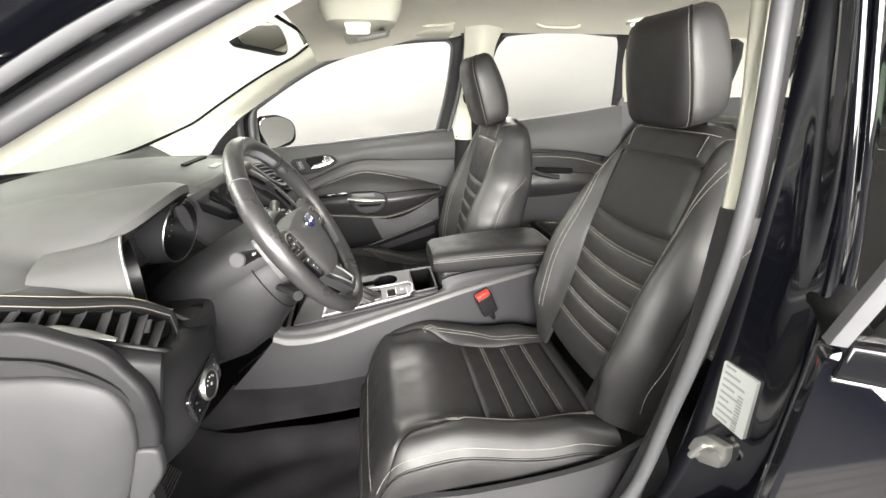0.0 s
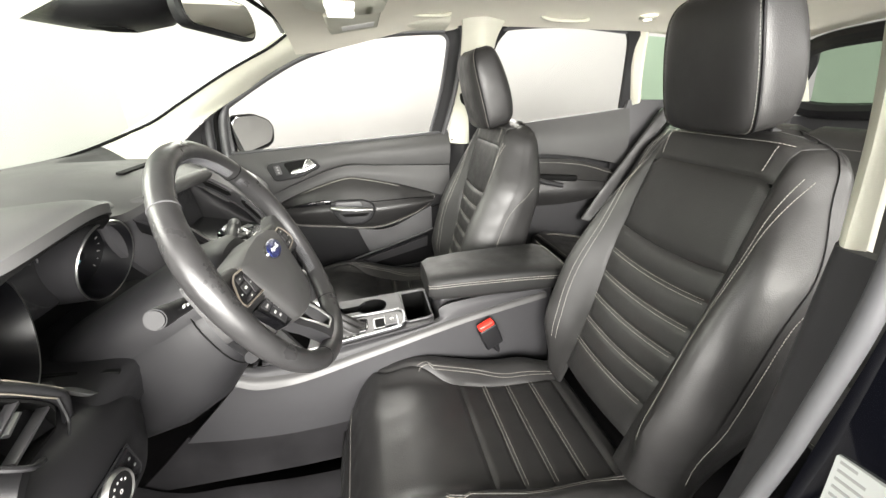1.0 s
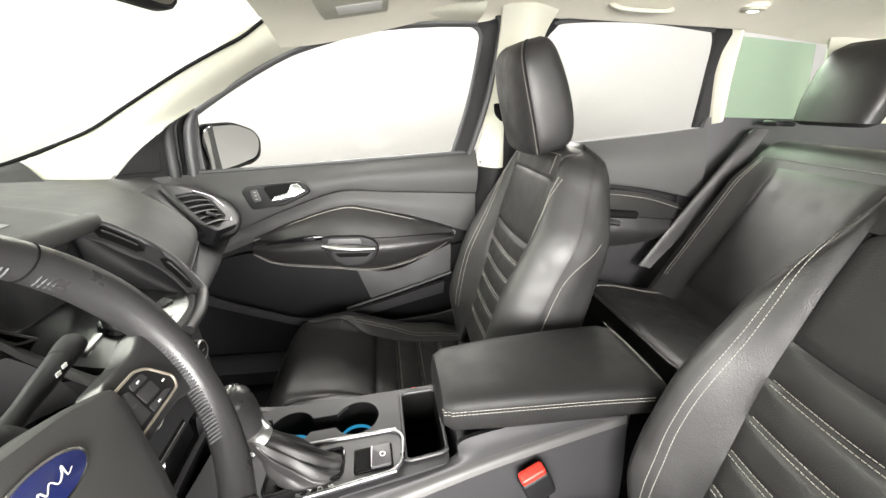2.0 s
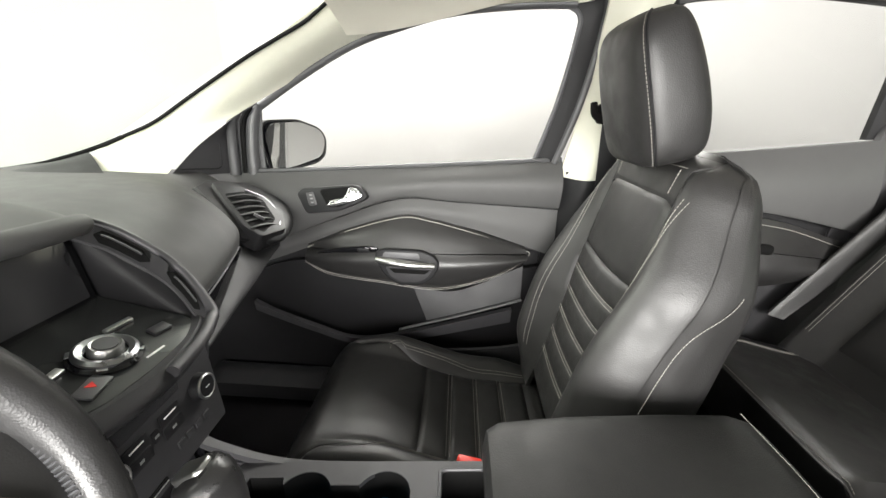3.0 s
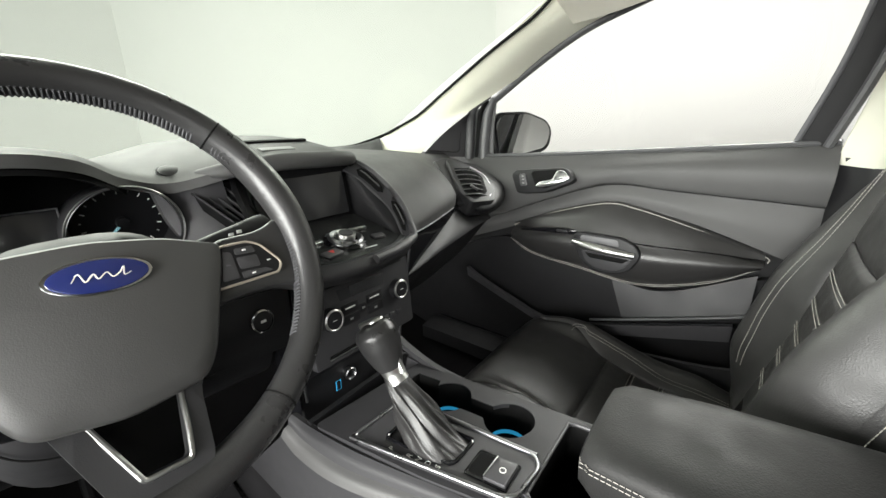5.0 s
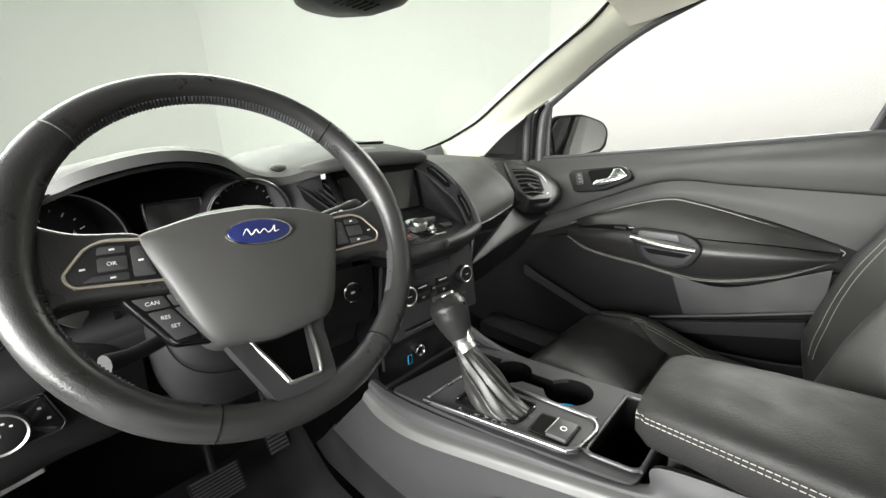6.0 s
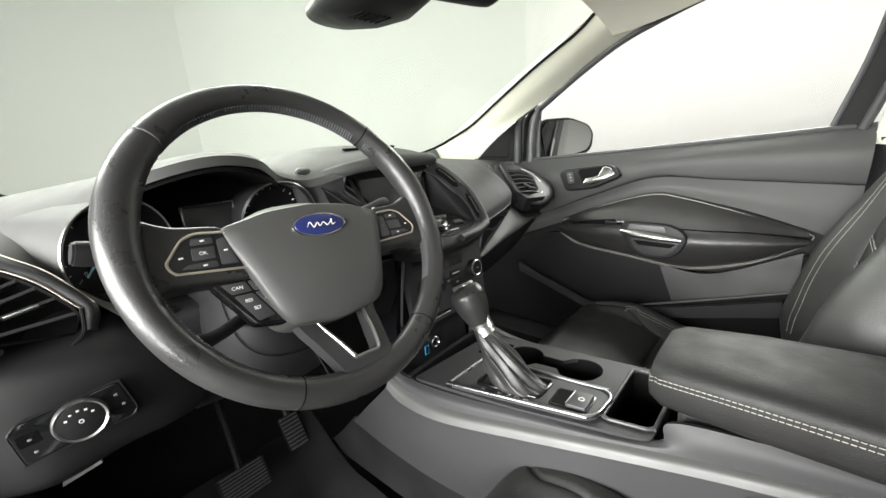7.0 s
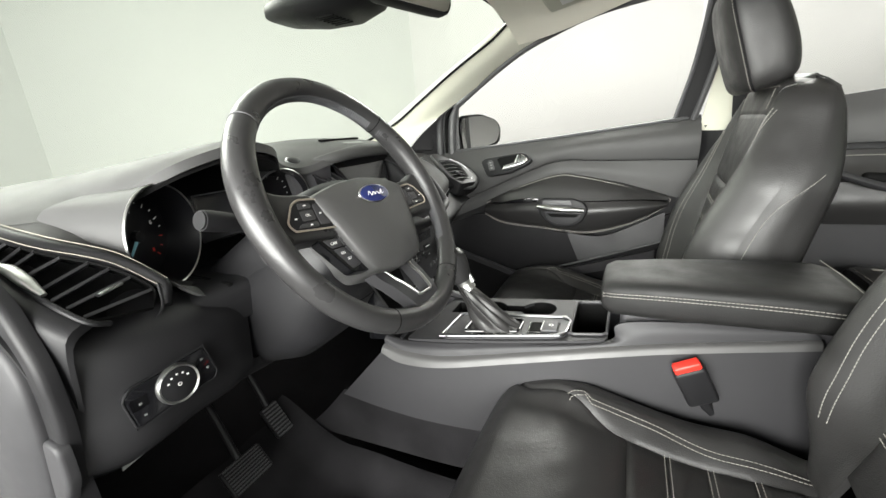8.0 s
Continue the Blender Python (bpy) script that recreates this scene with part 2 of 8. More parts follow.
def rounded(poly, r, k=4):
    """poly with its corners cut round by r."""
    out = []
    n = len(poly)
    for i in range(n):
        a, b, c = V(poly[i - 1]), V(poly[i]), V(poly[(i + 1) % n])
        d1, d2 = (a - b), (c - b)
        s = min(r, d1.length * 0.48, d2.length * 0.48)
        p, q = b + d1.normalized() * s, b + d2.normalized() * s
        for j in range(k + 1):
            f = j / k
            w = p * (1 - f) ** 2 + b * 2 * f * (1 - f) + q * f * f
            out.append((w.x, w.y))
    return out


def lathe(profile, m, seg=32):
    """A turned body: (radius, height) pairs round the z axis of the frame m."""
    bm = bmesh.new()
    rings = []
    for r, h in profile:
        if r < 1e-6:
            rings.append([bm.verts.new((0, 0, h))])
        else:
            rings.append([bm.verts.new((r * math.cos(2 * math.pi * i / seg), r * math.sin(2 * math.pi * i / seg), h)) for i in range(seg)])
    for A, B in zip(rings, rings[1:]):
        for i in range(seg):
            j = (i + 1) % seg
            if len(A) == 1 and len(B) == 1:
                continue
            if len(A) == 1:
                bm.faces.new((A[0], B[i], B[j]))
            elif len(B) == 1:
                bm.faces.new((A[i], A[j], B[0]))
            else:
                bm.faces.new((A[i], A[j], B[j], B[i]))
    bmesh.ops.transform(bm, matrix=m, verts=bm.verts)
    return bm


def loft(sections, caps=True):
    """A closed skin over rings of equal length."""
    bm = bmesh.new()
    rings = [[bm.verts.new(p) for p in s] for s in sections]
    n = len(rings[0])
    for A, B in zip(rings, rings[1:]):
        for i in range(n):
            bm.faces.new((A[i], A[(i + 1) % n], B[(i + 1) % n], B[i]))
    if caps:
        bm.faces.new(rings[0][::-1])
        bm.faces.new(rings[-1])
    return bm


def oval(m, a, b, power=2.0, n=28):
    """A ring of points: an ellipse or rounded rectangle with half sizes a and b in the frame m."""
    out = []
    for i in range(n):
        t = 2 * math.pi * i / n
        c, s = math.cos(t), math.sin(t)
        out.append(m @ V((a * math.copysign(abs(c) ** (2 / power), c), b * math.copysign(abs(s) ** (2 / power), s), 0)))
    return out


def stitches(lines, r=0.0007, step=0.0062, length=0.0046):
    """Rows of short thread stitches along lines of points."""
    bm = bmesh.new()
    for pts in lines:
        P = [V(p) for p in pts]
        acc, nxt = 0.0, 0.0
        for a, b in zip(P, P[1:]):
            d = (b - a).length
            if d < 1e-9:
                continue
            t = (b - a) / d
            up = ZA if abs(t.z) < 0.8 else XA
            s = t.cross(up).normalized() * r
            n = s.cross(t).normalized() * r
            while nxt < acc + d:
                o = a + t * (nxt - acc)
                e = o + t * length
                A = [bm.verts.new(o + q) for q in (s, n, -s, -n)]
                B = [bm.verts.new(e + q) for q in (s, n, -s, -n)]
                for i in range(4):
                    bm.faces.new((A[i], A[(i + 1) % 4], B[(i + 1) % 4], B[i]))
                bm.faces.new(A[::-1])
                bm.faces.new(B)
                nxt += step
            acc += d
    return bm


def words(text, m, size, material, parent, name="lettering", depth=0.0003, stretch=1.0, shear=0.0):
    """Raised letters in the frame m, centred."""
    c = bpy.data.curves.new(name, "FONT")
    c.body, c.size, c.extrude, c.align_x, c.align_y, c.shear = text, size, depth, "CENTER", "CENTER", shear
    ob = bpy.data.objects.new("tmp", c)
    me = bpy.data.meshes.new_from_object(ob)
    bpy.data.objects.remove(ob)
    bm = bmesh.new()
    bm.from_mesh(me)
    bpy.data.meshes.remove(me)
    bpy.data.curves.remove(c)
    bmesh.ops.transform(bm, matrix=m @ Matrix.Diagonal((stretch, 1, 1, 1)), verts=bm.verts)
    return part(name, bm, material, parent)


def inside(poly, x, y):
    hit = False
    for (x0, y0), (x1, y1) in zip(poly, poly[1:] + poly[:1]):
        if (y0 > y) != (y1 > y) and x < (x1 - x0) * (y - y0) / (y1 - y0) + x0:
            hit = not hit
    return hit


def louvre(owner, poly, m, angle, count, material, depth=0.014, thick=0.0026, pitch=None, shift=0.0, turn=0.5):
    """Slats across the mouth poly of a vent in the frame m, running at angle (degrees) in its plane."""
    a = radians(angle)
    e, n = V((math.cos(a), math.sin(a))), V((-math.sin(a), math.cos(a)))
    span = [V(p).dot(n) for p in poly]
    lo, hi = min(span), max(span)
    for k in range(count):
        c = lo + (hi - lo) * (k + 0.6) / count + shift
        run = [s * 0.001 for s in range(-140, 141) if inside(poly, *(n * c + e * (s * 0.001)))]
        if len(run) < 8:
            continue
        p, q = n * c + e * run[0], n * c + e * run[-1]
        d = V((n.x, n.y, 0)) * (depth * turn)
        g = [[m @ V((p.x, p.y, 0.0)), m @ (V((p.x, p.y, -depth)) + d)], [m @ V((q.x, q.y, 0.0)), m @ (V((q.x, q.y, -depth)) + d)]]
        part("vent_slat", shell(g, thick, m.to_3x3() @ V((n.x, n.y, 0))), material, owner)


def sstep(a, b, x):
    t = max(0.0, min(1.0, (x - a) / (b - a)))
    return t * t * (3 - 2 * t)


def plate(outline, holes, z, thick):
    """A flat plate in x, y with holes, laid on the height z(x, y)."""
    bm = bmesh.new()
    edges = []
    for loop in [outline] + holes:
        vs = [bm.verts.new((x, y, 0)) for x, y in loop]
        edges += [bm.edges.new((vs[i], vs[(i + 1) % len(vs)])) for i in range(len(vs))]
    bmesh.ops.triangle_fill(bm, use_beauty=True, use_dissolve=False, edges=edges)
    r = bmesh.ops.extrude_face_region(bm, geom=bm.faces[:])
    low = [g for g in r["geom"] if isinstance(g, bmesh.types.BMVert)]
    bmesh.ops.translate(bm, vec=(0, 0, -thick), verts=low)
    for v in bm.verts:
        v.co.z += z(v.co.x, v.co.y)
    return bm


def well(loop, z, deep, shrink=0.9):
    """The walls and floor of a recess below an opening."""
    bm = bmesh.new()
    cx = sum(p[0] for p in loop) / len(loop)
    cy = sum(p[1] for p in loop) / len(loop)
    inset = [(cx + (x - cx) * shrink, cy + (y - cy) * shrink) for x, y in loop]
    out = [(cx + (x - cx) * 1.0, cy + (y - cy) * 1.0) for x, y in loop]
    A = [bm.verts.new((x, y, z(x, y) - 0.002)) for x, y in out]
    B = [bm.verts.new((x, y, z(x, y) - deep)) for x, y in inset]
    C = [bm.verts.new((x, y, z(x, y) - deep - 0.006)) for x, y in inset]
    n = len(A)
    for i in range(n):
        bm.faces.new((A[i], A[(i + 1) % n], B[(i + 1) % n], B[i]))
        bm.faces.new((B[i], B[(i + 1) % n], C[(i + 1) % n], C[i]))
    bm.faces.new(B[::-1])
    bm.faces.new(C)
    return bm



# ---- the booth ----
booth = rbox((0.6, 0.2, -0.05), (11.0, 9.0, 0.1), 0)
tagged(part("floor", booth, FLOOR_M), "smooth pale grey floor of the photo booth", "floor", kind="structure")
tagged(part("ceiling", rbox((0.6, 0.2, CEILING + 0.05), (11.0, 9.0, 0.1), 0), WALL), "plain white ceiling of the photo booth", "ceiling", kind="structure")
for nm, at, size in (("wall_front", (-4.4, 0.2, 1.55), (0.1, 9.0, 3.1)), ("wall_rear", (6.0, 0.2, 1.55), (0.1, 9.0, 3.1)),
                     ("wall_right", (0.8, 4.2, 1.55), (10.3, 0.1, 3.1)), ("wall_left", (0.8, -4.0, 1.55), (10.3, 0.1, 3.1))):
    dark = nm == "wall_left"
    tagged(part(nm, rbox(at, size, 0), DARK_WALL if dark else PALE_WALL if nm == "wall_right" else REAR_WALL if nm == "wall_rear" else WALL), "plain dark grey wall of the photo booth" if dark else "plain grey wall of the photo booth" if nm == "wall_rear" else "plain white wall of the photo booth", "wall", kind="structure")

# unseen panel, added for black door reflections and less light bounced into the footwell
tagged(part("floor_panel", rbox((0.6, -2.45, 0.002), (4.6, 2.9, 0.004), 0), DARK_WALL), "smooth black floor panel beside the car", "floor panel", kind="structure")


def floor_mat(x, y, sx, sy):
    m = thing("floor_mat", (x, y, 0.0), "grey ribbed rubber mat on the booth floor", "floor mat", "booth mats")
    part("mat_sheet", rbox((x, y, 0.010), (sx, sy, 0.012), 0.004), MAT_RUBBER, m)
    n = int(sx / 0.05)
    for k in range(n):
        part("mat_rib", rbox((x - sx / 2 + sx * (k + 0.5) / n, y, 0.019), (0.02, sy * 0.94, 0.006), 0.002), MAT_RUBBER, m)


floor_mat(0.50, -2.02, 0.90, 0.85)
floor_mat(0.20, -3.40, 0.70, 0.26)
wc = prism([(-4.36, 0.97), (-2.30, 4.16), (-2.40, 4.20), (-4.40, 1.10)], pose(0, 0, 0), 3.1)
tagged(part("wall_corner", wc, WALL), "plain white angled wall of the photo booth", "wall", kind="structure")

# ---- car shell: floor pan, roof, pillars ----
tagged(part("car_floor", patch([[(-1.0, y, 0.55), (-0.75, y, 0.36), (-0.4, y, 0.32), (0.3, y, 0.33), (0.75, y, 0.36), (0.9, y, 0.40), (1.7, y, 0.42)] for y in (-0.8, -0.3, 0.3, 0.8)], 28, 8, 0.05, (0, 0, -1)), CARPET), "black carpet over the car floor and footwells", "carpet", kind="structure")
tagged(part("firewall", patch([[(-1.0, y, 0.45), (-0.98, y, 0.8), (-0.95, y, 1.02)] for y in (-0.8, 0.0, 0.8)], 8, 8, 0.03, (-1, 0, 0)), CARPET), "black insulated bulkhead ahead of the footwells", "bulkhead", kind="structure")


def roof_z(x, y):
    s = 1.50 + 0.115 * sstep(-0.1, 0.55, x) - 0.05 * sstep(1.5, 2.3, x)
    return s - 0.07 * (abs(y) / 0.70) ** 3


tagged(part("headliner", func_sheet(lambda u, v: V((-0.06 + 2.15 * u, -0.70 + 1.40 * v, roof_z(-0.06 + 2.15 * u, -0.70 + 1.40 * v))), 40, 24, 0.03, (0, 0, 1)), HEADLINER), "cream woven cloth headliner under the car roof", "headliner", kind="structure")
tagged(part("roof_skin", func_sheet(lambda u, v: V((-0.10 + 2.25 * u, -0.76 + 1.52 * v, roof_z(-0.06 + 2.15 * u, -0.70 + 1.40 * v) + 0.045)), 24, 16, 0.01, (0, 0, 1)), PAINT), "black painted car roof", "roof", kind="structure")

# windshield: one curved pane and its black border
WS_LOW = [(-0.71, 0.660, 1.146), (-0.84, 0.55, 1.095), (-0.93, 0.25, 1.082), (-0.95, 0.0, 1.078), (-0.93, -0.25, 1.082), (-0.84, -0.55, 1.095), (-0.71, -0.660, 1.146)]
WS_TOP = [(-0.055, 0.60, 1.495), (-0.085, 0.42, 1.515), (-0.115, 0.2, 1.525), (-0.12, 0.0, 1.53), (-0.115, -0.2, 1.525), (-0.085, -0.42, 1.515), (-0.055, -0.60, 1.495)]
WS_MID = [tuple(V(a).lerp(V(b), 0.5) + V((-0.03, 0, 0.03)) * (1 - (abs(a[1]) / 0.70) ** 2)) for a, b in zip(WS_LOW, WS_TOP)]
for k in (0, -1):
    WS_MID[k] = (WS_MID[k][0], WS_MID[k][1] * 0.985, WS_MID[k][2])
wind = patch([WS_LOW, WS_MID, WS_TOP], 36, 20, 0.005, (-0.5, 0, 0.85))
ws = tagged(part("windshield", wind, WINDSHIELD), "clear faintly green curved windshield", "windshield", kind="structure")
SIDE_EDGE = [(-0.84, 0.55, 1.100), (-0.775, 0.61, 1.115), (-0.714, 0.650, 1.141), (-0.65, 0.656, 1.168), (-0.558, 0.656, 1.208), (-0.463, 0.654, 1.266), (-0.372, 0.650, 1.321), (-0.286, 0.643, 1.370), (-0.205, 0.634, 1.411), (-0.132, 0.622, 1.446), (-0.055, 0.60, 1.495)]
border = tube([*reversed(SIDE_EDGE[1:4]), *WS_LOW[1:-1], *[(x, -y, z) for x, y, z in SIDE_EDGE[1:4]]], 0.0055, 90, 8)
part("lower_border", border, VOID, ws, "black ceramic border strip")
for s in (1, -1):
    part("side_border", tube([(x, s * y, z) for x, y, z in SIDE_EDGE[3:]], 0.0045, 40, 8), VOID, ws, "black ceramic border strip")
part("top_border", tube(WS_TOP, 0.006, 60, 8), VOID, ws, "black ceramic border strip")

# passenger side: the opening edge of the front door glass, from its lower front corner round to its lower rear corner
FRAME_TOP = [(-0.375, 0.815, 1.240), (-0.215, 0.79, 1.340), (-0.068, 0.765, 1.418), (0.056, 0.752, 1.462), (0.194, 0.748, 1.500), (0.36, 0.746, 1.520), (0.50, 0.75, 1.528)]
for s, tag in ((1, "passenger"), (-1, "driver")):
    if s == 1:
        outer = [(-0.520, 0.610, 1.078), (-0.475, 0.672, 1.150), (-0.398, 0.735, 1.222), *FRAME_TOP[1:]]
        inner = [(-0.645, 0.515, 1.080), SIDE_EDGE[2], SIDE_EDGE[4], SIDE_EDGE[7], SIDE_EDGE[10], (0.10, 0.60, 1.527), (0.25, 0.61, 1.558), (0.40, 0.62, 1.575), (0.50, 0.62, 1.578)]
        inner = [tuple(V(p) - V((0, d, 0))) for p, d in zip(inner, (0.0, -0.006, -0.006, -0.006, -0.004, 0, 0, 0, 0))]
        mid = [tuple(V(a).lerp(V(b), 0.5) + V((0.0, -0.035, -0.012)) * k) for a, b, k in zip(outer, inner, (0.1, 0.2, 0.4, 0.6, 0.8, 1, 1, 1, 1))]
        tagged(part("a_pillar_trim", patch([inner, mid, outer], 48, 14, 0.012, (0, 0.6, 0.4)), CREAM), "cream moulded windshield pillar cover", "pillar trim", kind="structure")
        tagged(part("cowl_trim", patch([[(-0.90, 0.46, 1.080), (-0.80, 0.585, 1.104), (-0.728, 0.632, 1.128)], [(-0.86, 0.44, 1.088), (-0.735, 0.545, 1.110), (-0.690, 0.600, 1.122)], [(-0.80, 0.42, 1.092), (-0.665, 0.49, 1.096), (-0.598, 0.522, 1.092)]], 20, 10, 0.01, (0, 0, -1)), HARD), "dark plastic cowl corner under the windshield", "cowl trim", kind="structure")
    else:
        # driver side: pillar cover, two seals and the painted frame, seen through the open door
        def band(y, x0, z0, x1, z1, more=0.0):
            d = V((x1 - x0, 0, z1 - z0))
            a, b = V((x0, y, z0)) - d * 1.6, V((x1, y, z1)) + d * 0.25
            return [a, a.lerp(b, 0.5) + V((0, 0, 0.01)), b, V((0.30, y + 0.01, b.z + 0.065)), V((0.56, y + 0.02, b.z + 0.085))]
        L1 = band(-0.66, -0.235, 1.243, 0.055, 1.395)
        L2 = band(-0.715, -0.202, 1.275, 0.032, 1.399)
        L3 = band(-0.745, -0.184, 1.297, -0.007, 1.391)
        L4 = band(-0.775, -0.168, 1.327, -0.045, 1.392)
        L5 = band(-0.86, -0.17, 1.40, -0.06, 1.455)
        tagged(part("a_pillar_trim", patch([L1, [p.lerp(q, 0.5) + V((0, 0.0, 0.006)) for p, q in zip(L1, L2)], L2], 40, 8, 0.01, (0, 0, 1)), CREAM), "cream moulded windshield pillar cover", "pillar trim", kind="structure")
        tagged(part("door_seal", tube([p + V((0, -0.004, 0.004)) for p in L2], 0.013, 60, 12), RUBBER), "black rubber door seal along the opening", "door seal", kind="structure")
        tagged(part("door_frame_channel", patch([L2, [p.lerp(q, 0.5) + V((0, 0, 0.012)) for p, q in zip(L2, L3)], L3], 40, 6, 0.008, (0, 0, 1)), HARD), "black channel behind the door seal", "door frame", kind="structure")
        tagged(part("door_seal", tube([p.lerp(q, 0.5) for p, q in zip(L3, L4)], 0.011, 60, 12), GREY_SEAL), "grey outer seal along the door opening", "door seal", kind="structure")
        tagged(part("a_pillar_skin", patch([L3, [p + V((0, -0.02, 0.0)) for p in L4], L5, [p + V((-0.1, 0.05, 0.08)) for p in L5]], 40, 16, 0.01, (0, 0.3, 0.9)), PAINT), "glossy black painted windshield pillar", "pillar", kind="structure")

# passenger B pillar cover, cream above and black below
tagged(part("b_pillar_trim", patch([[(0.525, 0.78, 1.10), (0.555, 0.765, 1.30), (0.565, 0.715, 1.48), (0.55, 0.65, 1.555)],
                                    [(0.60, 0.725, 1.10), (0.62, 0.70, 1.30), (0.63, 0.665, 1.48), (0.63, 0.62, 1.58)],
                                    [(0.70, 0.78, 1.12), (0.70, 0.765, 1.30), (0.70, 0.715, 1.48), (0.72, 0.65, 1.565)]], 24, 12, 0.012, (0, 1, 0)), CREAM), "cream moulded centre pillar cover", "pillar trim", kind="structure")
tagged(part("b_pillar_lower_trim", patch([[(0.50, 0.80, 0.42), (0.50, 0.80, 0.85), (0.52, 0.785, 1.115)], [(0.58, 0.74, 0.42), (0.58, 0.74, 0.85), (0.60, 0.728, 1.12)], [(0.70, 0.80, 0.42), (0.70, 0.80, 0.85), (0.70, 0.785, 1.14)]], 16, 12, 0.012, (0, 1, 0)), HARD), "black plastic lower centre pillar cover", "pillar trim", kind="structure")
# upper rail over the doors, and rear pillars
tagged(part("roof_rail_trim", patch([[(0.48, 0.62, 1.575), (0.9, 0.62, 1.592), (1.4, 0.62, 1.59), (2.0, 0.60, 1.56)], [(0.50, 0.715, 1.545), (0.9, 0.70, 1.565), (1.4, 0.70, 1.56), (2.0, 0.68, 1.52)], [(0.50, 0.755, 1.525), (0.9, 0.75, 1.556), (1.35, 0.75, 1.55), (2.0, 0.73, 1.50)]], 30, 10, 0.012, (0, 0.5, 1)), HEADLINER), "cream cloth rail over the side windows", "roof rail", kind="structure")
tagged(part("c_pillar_trim", patch([[(1.355, 0.755, 1.555), (1.375, 0.775, 1.42), (1.42, 0.80, 1.25)], [(1.385, 0.72, 1.555), (1.400, 0.74, 1.42), (1.43, 0.765, 1.26)], [(1.405, 0.745, 1.535), (1.418, 0.76, 1.42), (1.445, 0.775, 1.27)]], 14, 10, 0.012, (0, 1, 0)), CREAM), "cream moulded rear pillar cover", "pillar trim", kind="structure")
tagged(part("d_pillar_trim", patch([[(1.70, 0.70, 1.54), (1.75, 0.72, 1.40), (1.80, 0.73, 1.27)], [(1.85, 0.64, 1.53), (1.92, 0.66, 1.40), (2.0, 0.67, 1.27)], [(1.98, 0.55, 1.52), (2.08, 0.56, 1.40), (2.16, 0.57, 1.27)]], 12, 10, 0.012, (0.5, 1, 0)), CREAM), "cream moulded tail pillar cover", "pillar trim", kind="structure")
q = tagged(part("quarter_window", patch([[(1.39, 0.775, 1.54), (1.72, 0.76, 1.525)], [(1.43, 0.80, 1.27), (1.80, 0.79, 1.27)]], 8, 6, 0.005, (0, 1, 0)), TINTED), "green tinted fixed rear side window", "window", kind="structure")
tagged(part("cargo_side_trim", patch([[(1.36, 0.81, 0.5), (1.36, 0.81, 1.0), (1.40, 0.80, 1.275)], [(1.8, 0.74, 0.5), (1.8, 0.74, 1.0), (1.8, 0.75, 1.275)], [(2.2, 0.66, 0.5), (2.2, 0.66, 1.0), (2.2, 0.66, 1.27)]], 12, 10, 0.02, (0, 1, 0)), PLASTIC), "black plastic load bay side trim", "trim panel", kind="structure")
tagged(part("cargo_side_trim", patch([[(1.45, -0.78, 0.5), (1.45, -0.78, 1.0), (1.45, -0.77, 1.18)], [(1.8, -0.74, 0.5), (1.8, -0.74, 1.0), (1.8, -0.75, 1.2)], [(2.2, -0.66, 0.5), (2.2, -0.66, 1.0), (2.2, -0.66, 1.2)]], 12, 10, 0.02, (0, -1, 0)), PLASTIC), "black plastic load bay side trim", "trim panel", kind="structure")
# tailgate with its window
tg = thing("tailgate", (2.2, 0, 0.8), "dark tailgate with a green tinted rear window", "tailgate")
part("tailgate_lower", patch([[(2.22, -0.72, 0.5), (2.26, 0, 0.5), (2.22, 0.72, 0.5)], [(2.22, -0.70, 1.20), (2.26, 0, 1.22), (2.22, 0.70, 1.20)]], 14, 8, 0.04, (1, 0, 0)), PLASTIC, tg)
part("window_frame", tube([(2.20, -0.62, 1.24), (2.24, 0, 1.25), (2.20, 0.62, 1.24), (2.10, 0.58, 1.42), (2.04, 0.48, 1.50), (2.02, 0, 1.52), (2.04, -0.48, 1.50), (2.10, -0.58, 1.42)], 0.035, 64, 8, True), HARD, tg)
part("rear_window", patch([[(2.21, -0.60, 1.24), (2.25, 0, 1.25), (2.21, 0.60, 1.24)], [(2.04, -0.5, 1.50), (2.04, 0, 1.52), (2.04, 0.5, 1.50)]], 14, 8, 0.005, (1, 0, 0)), TINTED, tg)

# ---- passenger front door ----
BELT = [(-0.56, 0.775, 1.062), (-0.374, 0.792, 1.066), (-0.1, 0.805, 1.085), (0.2, 0.81, 1.11), (0.475, 0.80, 1.135), (0.53, 0.79, 1.14)]
door = thing("front_door", (0.0, 0.80, 0.40), "closed black front passenger door with stitched armrest", "car door")


CREASE = [(-0.56, 0.74, 0.79), (-0.307, 0.755, 0.872), (-0.117, 0.762, 0.949), (0.065, 0.765, 1.012), (0.24, 0.765, 1.010), (0.53, 0.765, 1.003)]
upper = patch([BELT, [tuple(V(a).lerp(V(b), 0.45) + V((0, -0.028, 0.004))) for a, b in zip(BELT, CREASE)], [tuple(V(b) + V((0, -0.004, 0.012))) for b in CREASE], [tuple(V(b) + V((0, 0.012, 0))) for b in CREASE]], 60, 22, 0.02, (0, 1, 0))
part("upper_panel", upper, DASH, door)
part("belt_seal", tube([V(p) + V((0, 0.012, 0.004)) for p in BELT], 0.008, 40, 8), RUBBER, door)
POD_TOP = [(-0.212, 0.742, 0.864), (-0.088, 0.747, 0.92), (0.068, 0.75, 0.968), (0.155, 0.75, 0.962), (0.293, 0.75, 0.930), (0.442, 0.752, 0.886)]
MIDP = [tuple(V(a) + V((0, 0.006, 0))) for a in CREASE]
